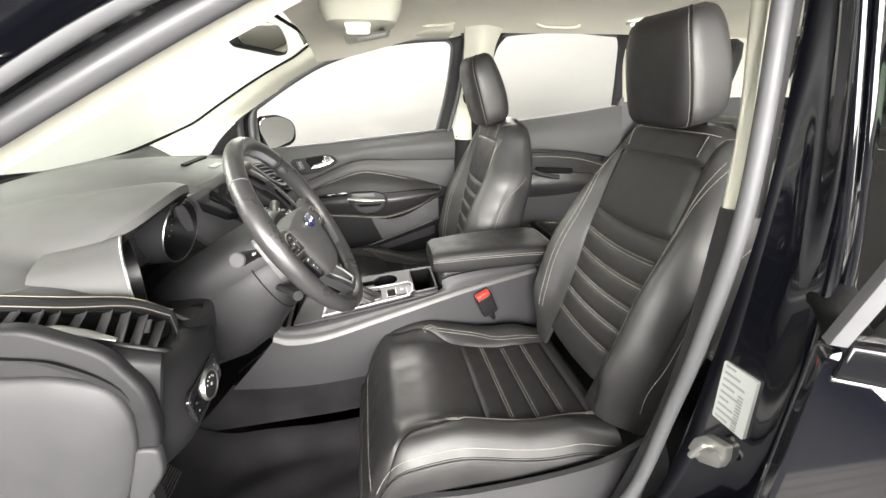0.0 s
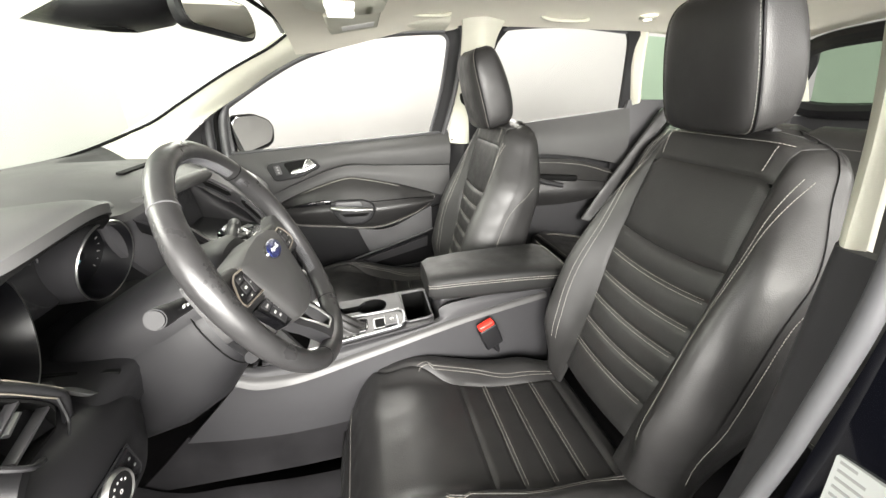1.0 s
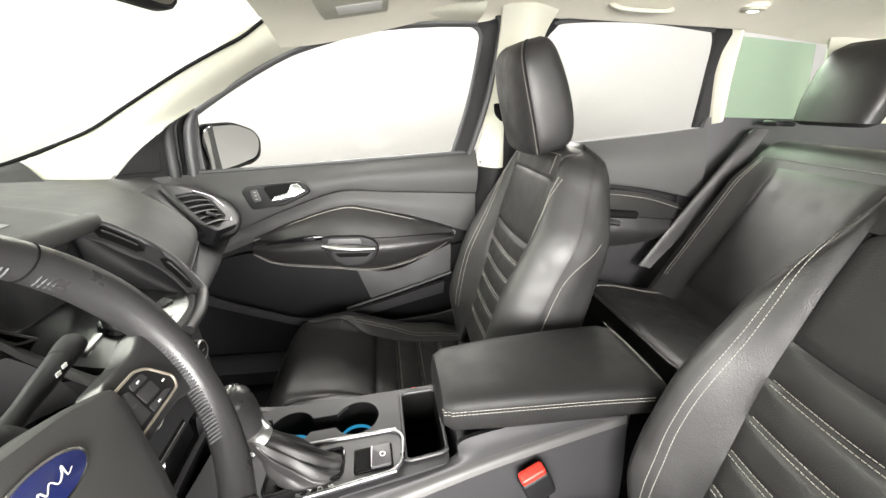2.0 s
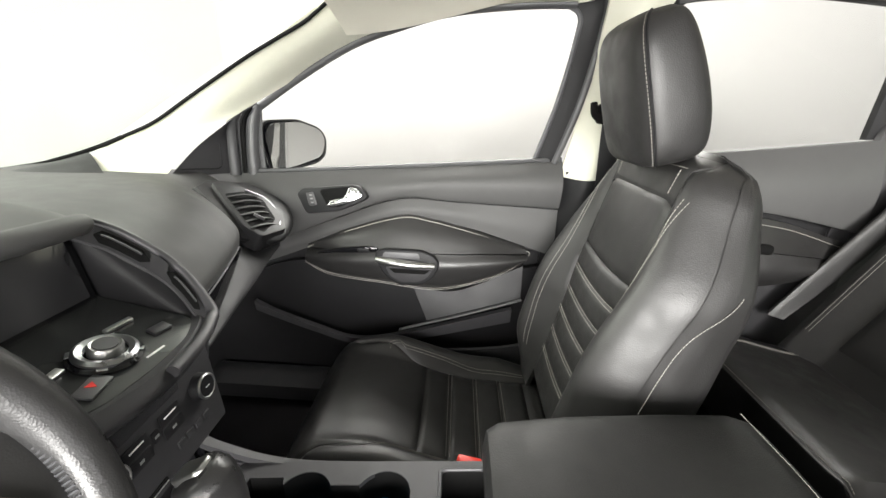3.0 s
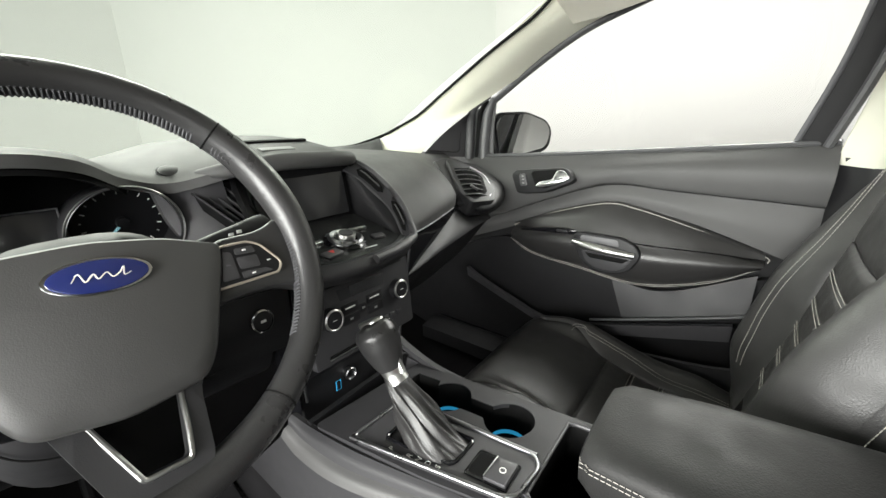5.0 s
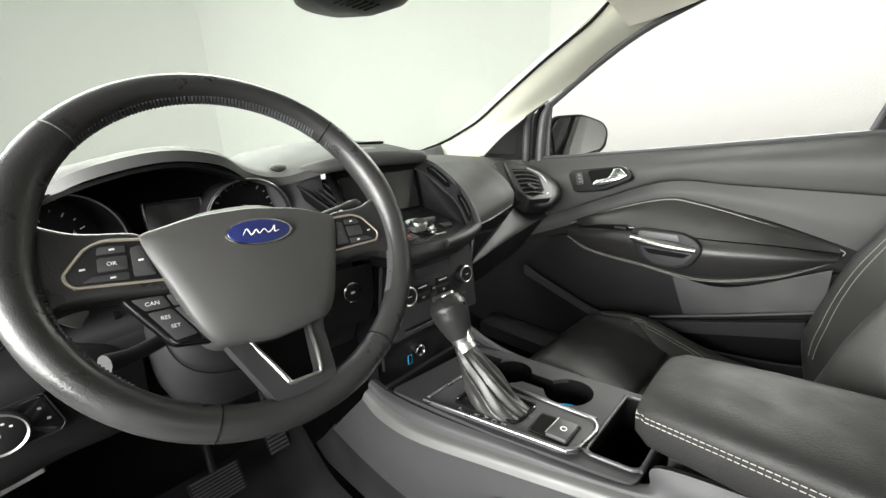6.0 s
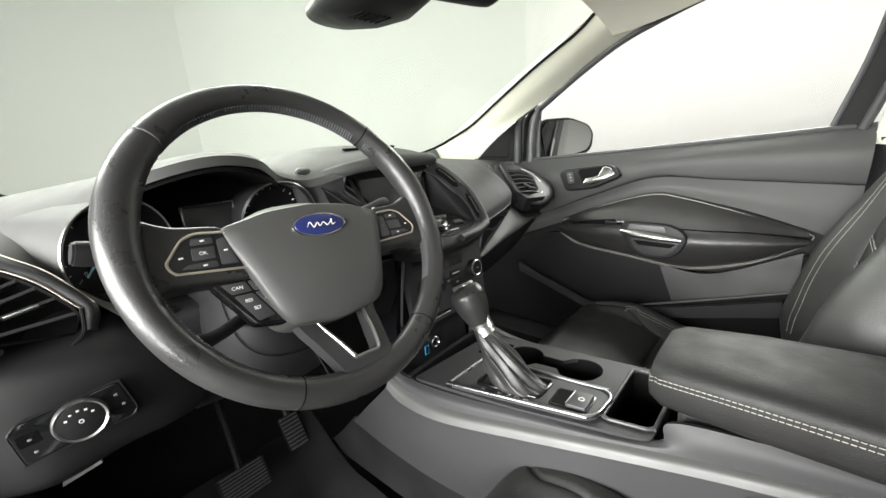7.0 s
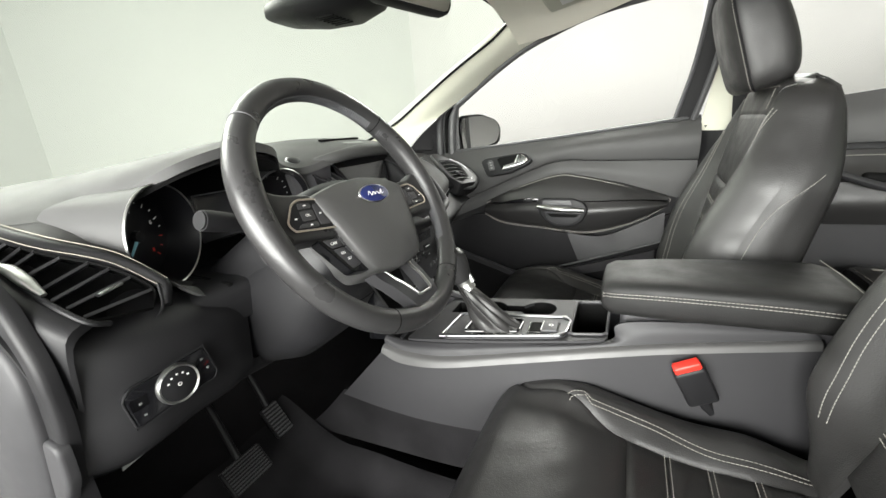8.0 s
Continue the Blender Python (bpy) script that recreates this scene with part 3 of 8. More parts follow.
inset_low = [(-0.56, 0.745, 0.72), (-0.27, 0.755, 0.83), (-0.07, 0.758, 0.915), (0.065, 0.76, 0.955), (0.26, 0.76, 0.94), (0.53, 0.765, 0.86)]
part("crease_panel", patch([MIDP, [tuple(V(a).lerp(V(b), 0.5) + V((0, -0.008, 0))) for a, b in zip(MIDP, inset_low)], inset_low], 60, 12, 0.02, (0, 1, 0)), DASH, door)
POD_EDGE = [(-0.212, 0.742, 0.860), (-0.135, 0.706, 0.868), (0.02, 0.692, 0.880), (0.187, 0.690, 0.876), (0.34, 0.702, 0.880), (0.450, 0.738, 0.872)]
POD_LOW = [(-0.222, 0.744, 0.812), (-0.143, 0.737, 0.777), (0.022, 0.732, 0.760), (0.187, 0.732, 0.747), (0.34, 0.736, 0.788), (0.445, 0.744, 0.850)]
part("insert_pad", patch([POD_TOP, [tuple(V(a).lerp(V(b), 0.5) + V((0, -0.004, 0.006))) for a, b in zip(POD_TOP, POD_EDGE)], POD_EDGE], 60, 14, 0.02, (0, 1, 0)), LEATHER, door, "black stitched leather door pad")
part("armrest_pod", patch([[tuple(V(p) + V((0, 0.006, -0.005))) for p in POD_EDGE], [tuple(V(a).lerp(V(b), 0.30) + V((0, -0.022, -0.004))) for a, b in zip(POD_EDGE, POD_LOW)], [tuple(V(a).lerp(V(b), 0.75) + V((0, -0.016, -0.004))) for a, b in zip(POD_EDGE, POD_LOW)], POD_LOW], 60, 20, 0.02, (0, 1, 0)), LEATHER, door, "black leather door armrest")
part("stitching", stitches([spline([V(p) + V((0, -0.006, -0.006)) for p in POD_TOP], 80), spline([V(p) + V((0, -0.008, 0.004)) for p in POD_LOW], 80)], 0.0013), THREAD, door, "pale thread stitching")
part("piping", tube([V(p) + V((0, -0.009, -0.004)) for p in POD_TOP] + [V((0.456, 0.738, 0.866))], 0.0012, 70, 6), THREAD, door, "pale piping line")
part("piping", tube([V(p) + V((0, -0.012, 0.001)) for p in POD_LOW], 0.0009, 70, 6), THREAD, door, "pale piping line")
# grip: a recess with a satin bar across it
mgr = basis((0, 0.684, 0), (1, 0, 0), (0, 0, 1))
part("grip_scoop", prism(rounded([(0.004, 0.878), (0.016, 0.835), (0.038, 0.800), (0.075, 0.778), (0.135, 0.780), (0.172, 0.800), (0.194, 0.846), (0.178, 0.872), (0.14, 0.888), (0.03, 0.888)], 0.014), mgr, 0.013, 0.006, 3), HARD, door)
part("grip_well", prism(rounded([(0.026, 0.864), (0.136, 0.862), (0.130, 0.881), (0.032, 0.881)], 0.006), mgr, 0.0142, 0.001), SATIN_GREY, door)
part("grip_hollow", prism(rounded([(0.034, 0.838), (0.050, 0.806), (0.080, 0.790), (0.130, 0.791), (0.158, 0.806), (0.174, 0.838)], 0.012), mgr, 0.0142, 0.001), GREY_PLASTIC, door)
# thin black plate laid on the hollow as the shade below the bar
part("grip_shadow", prism(rounded([(0.046, 0.832), (0.062, 0.818), (0.150, 0.818), (0.166, 0.832)], 0.004), mgr, 0.0150, 0.0005), VOID, door)
part("grip_bar", tube([(0.010, 0.672, 0.857), (0.05, 0.663, 0.854), (0.11, 0.659, 0.850), (0.176, 0.670, 0.845)], [0.010, 0.0135, 0.0135, 0.010], 24, 14, flat=0.85), SATIN, door, "satin silver pull handle")
part("switch_plate", prism(rounded([(-0.168, 0.862), (0.010, 0.872), (0.010, 0.884), (-0.02, 0.887), (-0.100, 0.878)], 0.005), basis((0, 0.7015, 0), (1, 0.055, 0), (0, 0, 1)), 0.013, 0.003), GLOSS, door)
part("window_switch", rbox((-0.030, 0.689, 0.877), (0.036, 0.012, 0.010), 0.003), HARD, door)
# release lever in its bezel
mz = basis((-0.13, 0.738, 1.013), (0.2, 0.0, 0.012), (0.02, 0.2, 1.0))
part("lever_bezel", prism(rounded([(-0.098, 0.016), (-0.082, 0.030), (0.068, 0.038), (0.088, 0.032), (0.108, 0.004), (0.098, -0.006), (0.024, -0.036), (-0.072, -0.044)], 0.012), mz @ pose(0, 0, -0.012), 0.029, 0.004), HARD, door)
part("lever_cup", prism(rounded([(-0.030, 0.020), (-0.022, 0.027), (0.066, 0.033), (0.080, 0.028), (0.100, 0.005), (0.022, -0.026), (-0.008, -0.024)], 0.008), mz @ pose(0, 0, 0.013), 0.0055, 0.002), VOID, door)
part("release_lever", prism(rounded([(-0.008, -0.022), (0.004, -0.006), (0.044, 0.002), (0.058, 0.030), (0.078, 0.027), (0.098, 0.005), (0.062, -0.012), (0.012, -0.025)], 0.005), mz @ pose(0, 0, 0.0165), 0.011, 0.0045, 3), CHROME, door, "bright chrome door release lever")
part("lock_button", prism(rounded([(-0.070, 0.016), (-0.048, 0.019), (-0.038, -0.018), (-0.062, -0.021)], 0.006), mz @ pose(0, 0, 0.015), 0.0045, 0.002), PLASTIC, door)
for k in (-0.011, 0.0, 0.010):
    part("lock_icon", rbox(mz @ V((-0.054 - k * 0.2, k, 0.0200)), (0.007, 0.001, 0.004), 0, None), GREY_INK, door)
# lower panel and map pocket
LOW1 = [(-0.56, 0.765, 0.69), (-0.27, 0.768, 0.80), (-0.07, 0.765, 0.77), (0.08, 0.765, 0.735), (0.26, 0.765, 0.73), (0.42, 0.77, 0.80), (0.53, 0.775, 0.83)]
LOW2 = [(-0.56, 0.775, 0.58), (-0.3, 0.775, 0.62), (-0.07, 0.775, 0.60), (0.08, 0.775, 0.58), (0.26, 0.775, 0.60), (0.42, 0.78, 0.62), (0.53, 0.78, 0.64)]
LOW3 = [(x, 0.785, 0.40) for x in (-0.56, -0.3, -0.07, 0.08, 0.26, 0.42, 0.53)]
part("lower_panel", patch([LOW1, LOW2, LOW3], 50, 16, 0.02, (0, 1, 0)), HARD, door)
part("map_pocket", patch([[(0.108, 0.760, 0.735), (0.25, 0.755, 0.732), (0.445, 0.757, 0.825)], [(0.130, 0.750, 0.685), (0.27, 0.742, 0.70), (0.445, 0.748, 0.77)], [(0.156, 0.738, 0.628), (0.28, 0.732, 0.672), (0.445, 0.738, 0.725)]], 24, 10, 0.012, (0, 1, 0)), GREY_PLASTIC, door, "grey plastic door pocket panel")
part("pocket_rim", tube([(0.07, 0.722, 0.600), (0.156, 0.720, 0.629), (0.224, 0.718, 0.652), (0.33, 0.718, 0.688), (0.445, 0.722, 0.727)], 0.006, 30, 8, flat=0.6), SATIN_GREY, door, "pale grey rim of the map pocket")
part("pocket_edge", patch([[(-0.40, 0.735, 0.665), (-0.318, 0.708, 0.645), (-0.195, 0.700, 0.607), (-0.07, 0.700, 0.572), (0.08, 0.708, 0.592), (0.42, 0.725, 0.69)], [(-0.40, 0.742, 0.63), (-0.318, 0.714, 0.620), (-0.195, 0.706, 0.583), (-0.07, 0.706, 0.548), (0.08, 0.714, 0.56), (0.42, 0.735, 0.64)]], 40, 6, 0.02, (0, 1, 0)), PLASTIC, door, "grey plastic rim of the map pocket")
# window frame, sail panel and glass
part("frame_upper", tube([(-0.398, 0.812, 1.222), *FRAME_TOP], 0.0125, 60, 10), RUBBER, door)
part("frame_post", tube([(-0.385, 0.806, 1.06), (-0.384, 0.81, 1.14), (-0.374, 0.81, 1.215), (-0.350, 0.806, 1.262)], [0.019, 0.018, 0.017, 0.012], 20, 12), RUBBER, door)
part("post_web", patch([[(-0.455, 0.795, 1.05), (-0.452, 0.795, 1.13), (-0.438, 0.785, 1.215)], [(-0.36, 0.832, 1.05), (-0.362, 0.830, 1.15), (-0.352, 0.822, 1.25)]], 12, 6, 0.006, (0, 1, 0)), RUBBER, door)
part("frame_groove", tube([(-0.408, 0.800, 1.06), (-0.407, 0.805, 1.14), (-0.398, 0.800, 1.212), (-0.370, 0.795, 1.255)], 0.009, 20, 8), VOID, door, "black channel beside the window seal")
part("inner_seal", tube([(-0.432, 0.785, 1.06), (-0.430, 0.785, 1.14), (-0.420, 0.775, 1.205), (-0.392, 0.765, 1.238), (-0.340, 0.77, 1.268)], [0.017, 0.016, 0.014, 0.010, 0.006], 24, 12), RUBBER, door)
RE = [(0.456, 0.822, 1.135), (0.497, 0.79, 1.30), (0.518, 0.765, 1.45), (0.516, 0.757, 1.505), (0.470, 0.752, 1.530)]
part("frame_rear", patch([RE, [tuple(V(p) + V((0.028, -0.012, k))) for p, k in zip(RE, (0, 0.002, 0.008, 0.018, 0.022))], [tuple(V(p) + V((0.045, -0.022, k))) for p, k in zip(RE, (0, 0.003, 0.012, 0.026, 0.034))]], 30, 10, 0.02, (0, 1, 0)), HARD, door, "black window frame post")
part("rear_glass_seal", tube([V(p) + V((-0.004, 0, 0)) for p in RE], 0.0065, 36, 8), GREY_SEAL, door)
part("rear_edge_seal", tube([V(p) + V((0.052, -0.026, k)) for p, k in zip(RE, (0, 0.003, 0.014, 0.030, 0.040))], 0.010, 36, 8), RUBBER, door)
part("sail_panel", patch([[(-0.520, 0.622, 1.074), (-0.48, 0.70, 1.070), (-0.442, 0.772, 1.066)], [(-0.472, 0.684, 1.148), (-0.455, 0.725, 1.146), (-0.440, 0.770, 1.142)], [(-0.402, 0.735, 1.216), (-0.415, 0.748, 1.214), (-0.432, 0.768, 1.210)]], 14, 10, 0.012, (0, 1, 0)), PLASTIC, door, "dark grey triangular mirror cover")
part("sail_seam", tube([(-0.500, 0.645, 1.092), (-0.475, 0.695, 1.088), (-0.452, 0.742, 1.086), (-0.448, 0.748, 1.12), (-0.445, 0.750, 1.19)], 0.0016, 30, 6), HARD, door)
part("window_glass", patch([[(-0.375, 0.845, 1.06), (0.05, 0.85, 1.08), (0.49, 0.85, 1.13)], [(-0.385, 0.835, 1.14), (0.05, 0.82, 1.27), (0.505, 0.81, 1.33)], [(-0.385, 0.825, 1.22), (0.03, 0.765, 1.46), (0.50, 0.76, 1.53)]], 20, 12, 0.004, (0, 1, 0)), SIDE_GLASS, door, "clear door window")

# door mirror outside
mir = thing("door_mirror", (-0.32, 0.93, 1.08), "black door mirror outside the passenger window", "mirror")
mm = basis((-0.288, 0.975, 1.146), (0.572, 0.820, -0.03), (0.03, 0, 1))
shape = rounded([(-0.158, 0.028), (-0.138, 0.062), (-0.030, 0.069), (0.053, 0.044), (0.080, 0.012), (0.076, -0.046), (0.044, -0.068), (-0.110, -0.095), (-0.124, -0.086)], 0.022)
housing = loft([[mm @ V((x * k, y * k, z)) for x, y in shape] for k, z in ((1.03, 0.0), (1.05, -0.02), (0.98, -0.06), (0.8, -0.09), (0.45, -0.11))])
part("housing", housing, PAINT, mir)
part("rim", tube([mm @ V((x * 1.02, y * 1.02, 0.004)) for x, y in shape], 0.0035, len(shape) * 2, 8, True), HARD, mir)
part("mirror_glass", prism([(x * 0.96, y * 0.96) for x, y in shape], mm @ pose(0, 0, 0.006, 7.5, 2, 0), 0.003), MIRROR, mir, "convex mirror glass")
part("bracket", tube([(-0.372, 0.865, 1.075), (-0.375, 0.90, 1.07), (-0.37, 0.93, 1.085)], 0.016, 10, 10), PAINT, mir)

# ---- passenger rear door ----
rdoor = thing("rear_door", (1.0, 0.80, 0.40), "closed black rear passenger door with grab recess", "car door")
RB = [(0.66, 0.79, 1.155), (0.9, 0.80, 1.178), (1.15, 0.805, 1.205), (1.41, 0.80, 1.238)]
RC = [(0.66, 0.76, 1.01), (0.9, 0.755, 1.045), (1.15, 0.76, 1.03), (1.41, 0.77, 0.985)]
part("upper_panel", patch([RB, [tuple(V(a).lerp(V(b), 0.5) + V((0, -0.02, 0))) for a, b in zip(RB, RC)], RC, [tuple(V(p) + V((0, 0.015, -0.004))) for p in RC]], 30, 16, 0.02, (0, 1, 0)), DASH, rdoor)
RP = [(0.70, 0.745, 0.90), (0.9, 0.71, 0.935), (1.15, 0.70, 0.925), (1.36, 0.745, 0.90)]
RQ = [(0.70, 0.755, 0.80), (0.9, 0.735, 0.80), (1.15, 0.735, 0.81), (1.36, 0.75, 0.85)]
part("insert_pad", patch([[(0.68, 0.765, 0.99), (0.9, 0.758, 1.02), (1.15, 0.76, 1.005), (1.38, 0.765, 0.945)], [(0.69, 0.75, 0.945), (0.9, 0.735, 0.97), (1.15, 0.73, 0.96), (1.37, 0.755, 0.92)], RP], 30, 10, 0.02, (0, 1, 0)), LEATHER, rdoor)
part("armrest_pod", patch([[tuple(V(p) + V((0, 0.006, -0.004))) for p in RP], [tuple(V(a).lerp(V(b), 0.5) + V((0, -0.02, 0))) for a, b in zip(RP, RQ)], RQ], 30, 12, 0.02, (0, 1, 0)), LEATHER, rdoor)
part("grip_bar", tube([(0.80, 0.71, 0.985), (0.88, 0.695, 0.955), (0.96, 0.69, 0.925), (1.05, 0.70, 0.905)], 0.016, 20, 10, flat=0.7), GREY_PLASTIC, rdoor, "grey slanting pull handle")
part("grip_recess", rbox((1.03, 0.712, 0.938), (0.20, 0.03, 0.03), 0.012, pose(0, 0, 0, 0, 4, 0)), VOID, rdoor)
part("stitching", stitches([spline([V((0.70, 0.75, 0.975)), V((0.9, 0.742, 1.005)), V((1.15, 0.742, 0.99)), V((1.36, 0.752, 0.935))], 60)], 0.0013), THREAD, rdoor, "pale thread stitching")
part("lower_panel", patch([[(0.64, 0.77, 0.80), (1.0, 0.765, 0.80), (1.41, 0.775, 0.86)], [(0.64, 0.775, 0.6), (1.0, 0.772, 0.6), (1.41, 0.78, 0.6)], [(0.64, 0.78, 0.42), (1.0, 0.78, 0.42), (1.41, 0.785, 0.42)]], 24, 10, 0.02, (0, 1, 0)), GREY_PLASTIC, rdoor)
part("window_glass", patch([[(0.68, 0.85, 1.15), (1.0, 0.855, 1.19), (1.40, 0.85, 1.235)], [(0.72, 0.77, 1.54), (1.0, 0.765, 1.56), (1.33, 0.765, 1.55)]], 12, 8, 0.004, (0, 1, 0)), SIDE_GLASS, rdoor, "clear door window")
part("frame_front", patch([[(0.655, 0.80, 1.14), (0.665, 0.78, 1.35), (0.685, 0.74, 1.50), (0.74, 0.735, 1.555)], [(0.69, 0.82, 1.15), (0.70, 0.79, 1.35), (0.72, 0.755, 1.48), (0.77, 0.745, 1.545)]], 18, 6, 0.02, (0, 1, 0)), HARD, rdoor)
part("frame_rear", patch([[(1.385, 0.835, 1.235), (1.36, 0.80, 1.40), (1.318, 0.755, 1.535), (1.24, 0.75, 1.555)], [(1.425, 0.81, 1.24), (1.395, 0.785, 1.40), (1.36, 0.74, 1.55), (1.26, 0.735, 1.572)]], 18, 6, 0.02, (0, 1, 0)), HARD, rdoor)
part("frame_upper", tube([(0.72, 0.75, 1.535), (0.82, 0.748, 1.552), (1.05, 0.748, 1.562), (1.30, 0.75, 1.548)], 0.009, 30, 8), RUBBER, rdoor)

# door bodies, kick panels and the outer skin behind the trims
part("inner_body", patch([[(-0.60, 0.80, 1.05), (0.0, 0.825, 1.07), (0.56, 0.82, 1.12)], [(-0.60, 0.80, 0.7), (0.0, 0.81, 0.7), (0.56, 0.81, 0.7)], [(-0.60, 0.81, 0.36), (0.0, 0.81, 0.36), (0.56, 0.81, 0.36)]], 16, 10, 0.05, (0, 1, 0)), HARD, door)
part("inner_body", patch([[(0.62, 0.825, 1.13), (1.0, 0.83, 1.17), (1.43, 0.825, 1.22)], [(0.62, 0.81, 0.7), (1.0, 0.81, 0.7), (1.43, 0.81, 0.7)], [(0.62, 0.81, 0.36), (1.0, 0.81, 0.36), (1.43, 0.81, 0.36)]], 16, 10, 0.05, (0, 1, 0)), HARD, rdoor)
for s in (1, -1):
    x1 = -0.56 if s == 1 else -0.205
    yk = 0.79 if s == 1 else 0.685
    tagged(part("kick_panel", patch([[(-1.0, s * yk, 0.32), (-0.6, s * yk, 0.32), (x1, s * yk, 0.32)], [(-1.0, s * yk, 0.95), (-0.6, s * yk, 0.95), (x1, s * yk, 0.84)]], 10, 8, 0.02, (0, s, 0)), HARD), "black plastic footwell side panel", "kick panel", kind="structure")
    tagged(part("door_sill", patch([[(-0.30 if s == -1 else -0.56, s * 0.66, 0.40), (0.2, s * 0.66, 0.40), (0.66, s * 0.66, 0.40)], [(-0.30 if s == -1 else -0.56, s * 0.76, 0.41), (0.2, s * 0.76, 0.41), (0.66, s * 0.76, 0.41)], [(-0.30 if s == -1 else -0.56, s * 0.82, 0.34), (0.2, s * 0.82, 0.34), (0.66, s * 0.82, 0.34)]], 12, 8, 0.05, (0, 0, -1)), HARD), "black plastic door sill", "sill", kind="structure")
tagged(part("body_side", patch([[(-1.9, 0.80, 0.98), (-0.9, 0.90, 1.03), (0.0, 0.915, 1.06), (1.0, 0.915, 1.15), (1.9, 0.88, 1.22), (2.3, 0.78, 1.22)], [(-1.9, 0.86, 0.75), (-0.9, 0.95, 0.78), (0.0, 0.955, 0.80), (1.0, 0.955, 0.85), (1.9, 0.94, 0.9), (2.3, 0.84, 0.9)], [(-1.9, 0.86, 0.42), (-0.9, 0.92, 0.35), (0.0, 0.92, 0.32), (1.0, 0.92, 0.32), (1.9, 0.92, 0.38), (2.3, 0.84, 0.45)]], 40, 14, 0.02, (0, -1, 0)), PAINT), "glossy black painted body side", "body panel", kind="structure")
tagged(part("hood", patch([[(-0.92, y, 1.03 - 0.10 * abs(y) ** 2), (-1.4, y, 0.98 - 0.10 * abs(y) ** 2), (-1.85, y, 0.86 - 0.15 * abs(y) ** 2)] for y in (-0.85, -0.4, 0.0, 0.4, 0.85)], 16, 20, 0.02, (0, 0, -1)), PAINT), "glossy black painted hood", "hood", kind="structure")

# ---- passenger seat belt ----
belt = thing("seat_belt", (0.60, 0.70, 0.60), "black seat belt hanging from its pillar anchor", "seat belt")
part("anchor", rbox((0.60, 0.695, 1.275), (0.055, 0.03, 0.05), 0.012), VOID, belt)
part("anchor_loop", tube([(0.56, 0.685, 1.30), (0.565, 0.675, 1.27), (0.60, 0.668, 1.255), (0.64, 0.675, 1.26)], 0.009, 14, 8), VOID, belt)
part("webbing", patch([[(0.585, 0.675, 1.26), (0.60, 0.69, 1.0), (0.60, 0.70, 0.5)], [(0.635, 0.675, 1.26), (0.645, 0.69, 1.0), (0.645, 0.70, 0.5)]], 16, 4, 0.002, (0, 1, 0)), HARD, belt)

# ---- driver B pillar and rear opening ----
tagged(part("b_pillar_trim", patch([[(0.66, -0.60, 1.52), (0.66, -0.615, 1.42), (0.655, -0.645, 1.28), (0.65, -0.662, 1.15)], [(0.625, -0.635, 1.52), (0.625, -0.645, 1.42), (0.622, -0.672, 1.28), (0.62, -0.685, 1.15)], [(0.63, -0.655, 1.52), (0.63, -0.665, 1.42), (0.63, -0.685, 1.28), (0.63, -0.70, 1.15)]], 20, 8, 0.02, (1, 0.3, 0)), CREAM), "cream moulded centre pillar cover", "pillar trim", kind="structure")
tagged(part("b_pillar_lower_trim", patch([[(0.70, -0.655, 1.155), (0.68, -0.655, 0.9), (0.68, -0.63, 0.7), (0.60, -0.60, 0.45)], [(0.625, -0.675, 1.155), (0.625, -0.668, 0.9), (0.61, -0.655, 0.7), (0.56, -0.64, 0.45)], [(0.612, -0.722, 1.155), (0.615, -0.708, 0.9), (0.61, -0.69, 0.75), (0.58, -0.68, 0.45)]], 24, 10, 0.02, (1, 0.3, 0)), GREY_PLASTIC), "dark grey plastic lower centre pillar cover", "pillar trim", kind="structure")
tagged(part("b_pillar_edge_trim", patch([[(0.622, -0.672, 1.50), (0.62, -0.688, 1.40), (0.612, -0.722, 1.155)], [(0.618, -0.69, 1.50), (0.616, -0.706, 1.40), (0.61, -0.738, 1.155)]], 12, 4, 0.02, (1, 0, 0)), GREY_PLASTIC), "dark grey plastic edge of the centre pillar", "pillar trim", kind="structure")
SEAL = [(0.60, -0.695, 1.50), (0.60, -0.712, 1.41), (0.595, -0.742, 1.17), (0.60, -0.725, 0.95), (0.60, -0.705, 0.80), (0.58, -0.69, 0.60), (0.53, -0.67, 0.45)]
tagged(part("door_seal", tube(SEAL, 0.011, 60, 12), GREY_SEAL), "grey rubber seal down the centre pillar", "door seal", kind="structure")
pil = tagged(part("b_pillar_skin", patch([[(0.625, -0.70, 1.50), (0.625, -0.725, 1.35), (0.62, -0.745, 1.15), (0.63, -0.725, 0.9), (0.63, -0.71, 0.7), (0.60, -0.70, 0.45)],
                                          [(0.62, -0.735, 1.50), (0.625, -0.765, 1.35), (0.63, -0.79, 1.15), (0.632, -0.80, 0.9), (0.632, -0.80, 0.7), (0.62, -0.80, 0.45)],
                                          [(0.60, -0.765, 1.50), (0.61, -0.80, 1.35), (0.62, -0.84, 1.15), (0.635, -0.855, 0.9), (0.64, -0.86, 0.7), (0.64, -0.86, 0.45)],
                                          [(0.64, -0.755, 1.50), (0.65, -0.785, 1.35), (0.66, -0.822, 1.15), (0.68, -0.845, 0.9), (0.69, -0.855, 0.7), (0.69, -0.86, 0.45)]], 40, 20, 0.02, (1, 0, 0)), PAINT), "glossy black painted centre pillar jamb", "pillar", kind="structure")
lab = thing("certification_label", (0.618, -0.775, 0.82), "white printed certification label on the black pillar", "label")
ml = basis((0.6300, -0.778, 0.887), (0.0, -0.056, 0.003), (0.0, 0.006, 0.095))
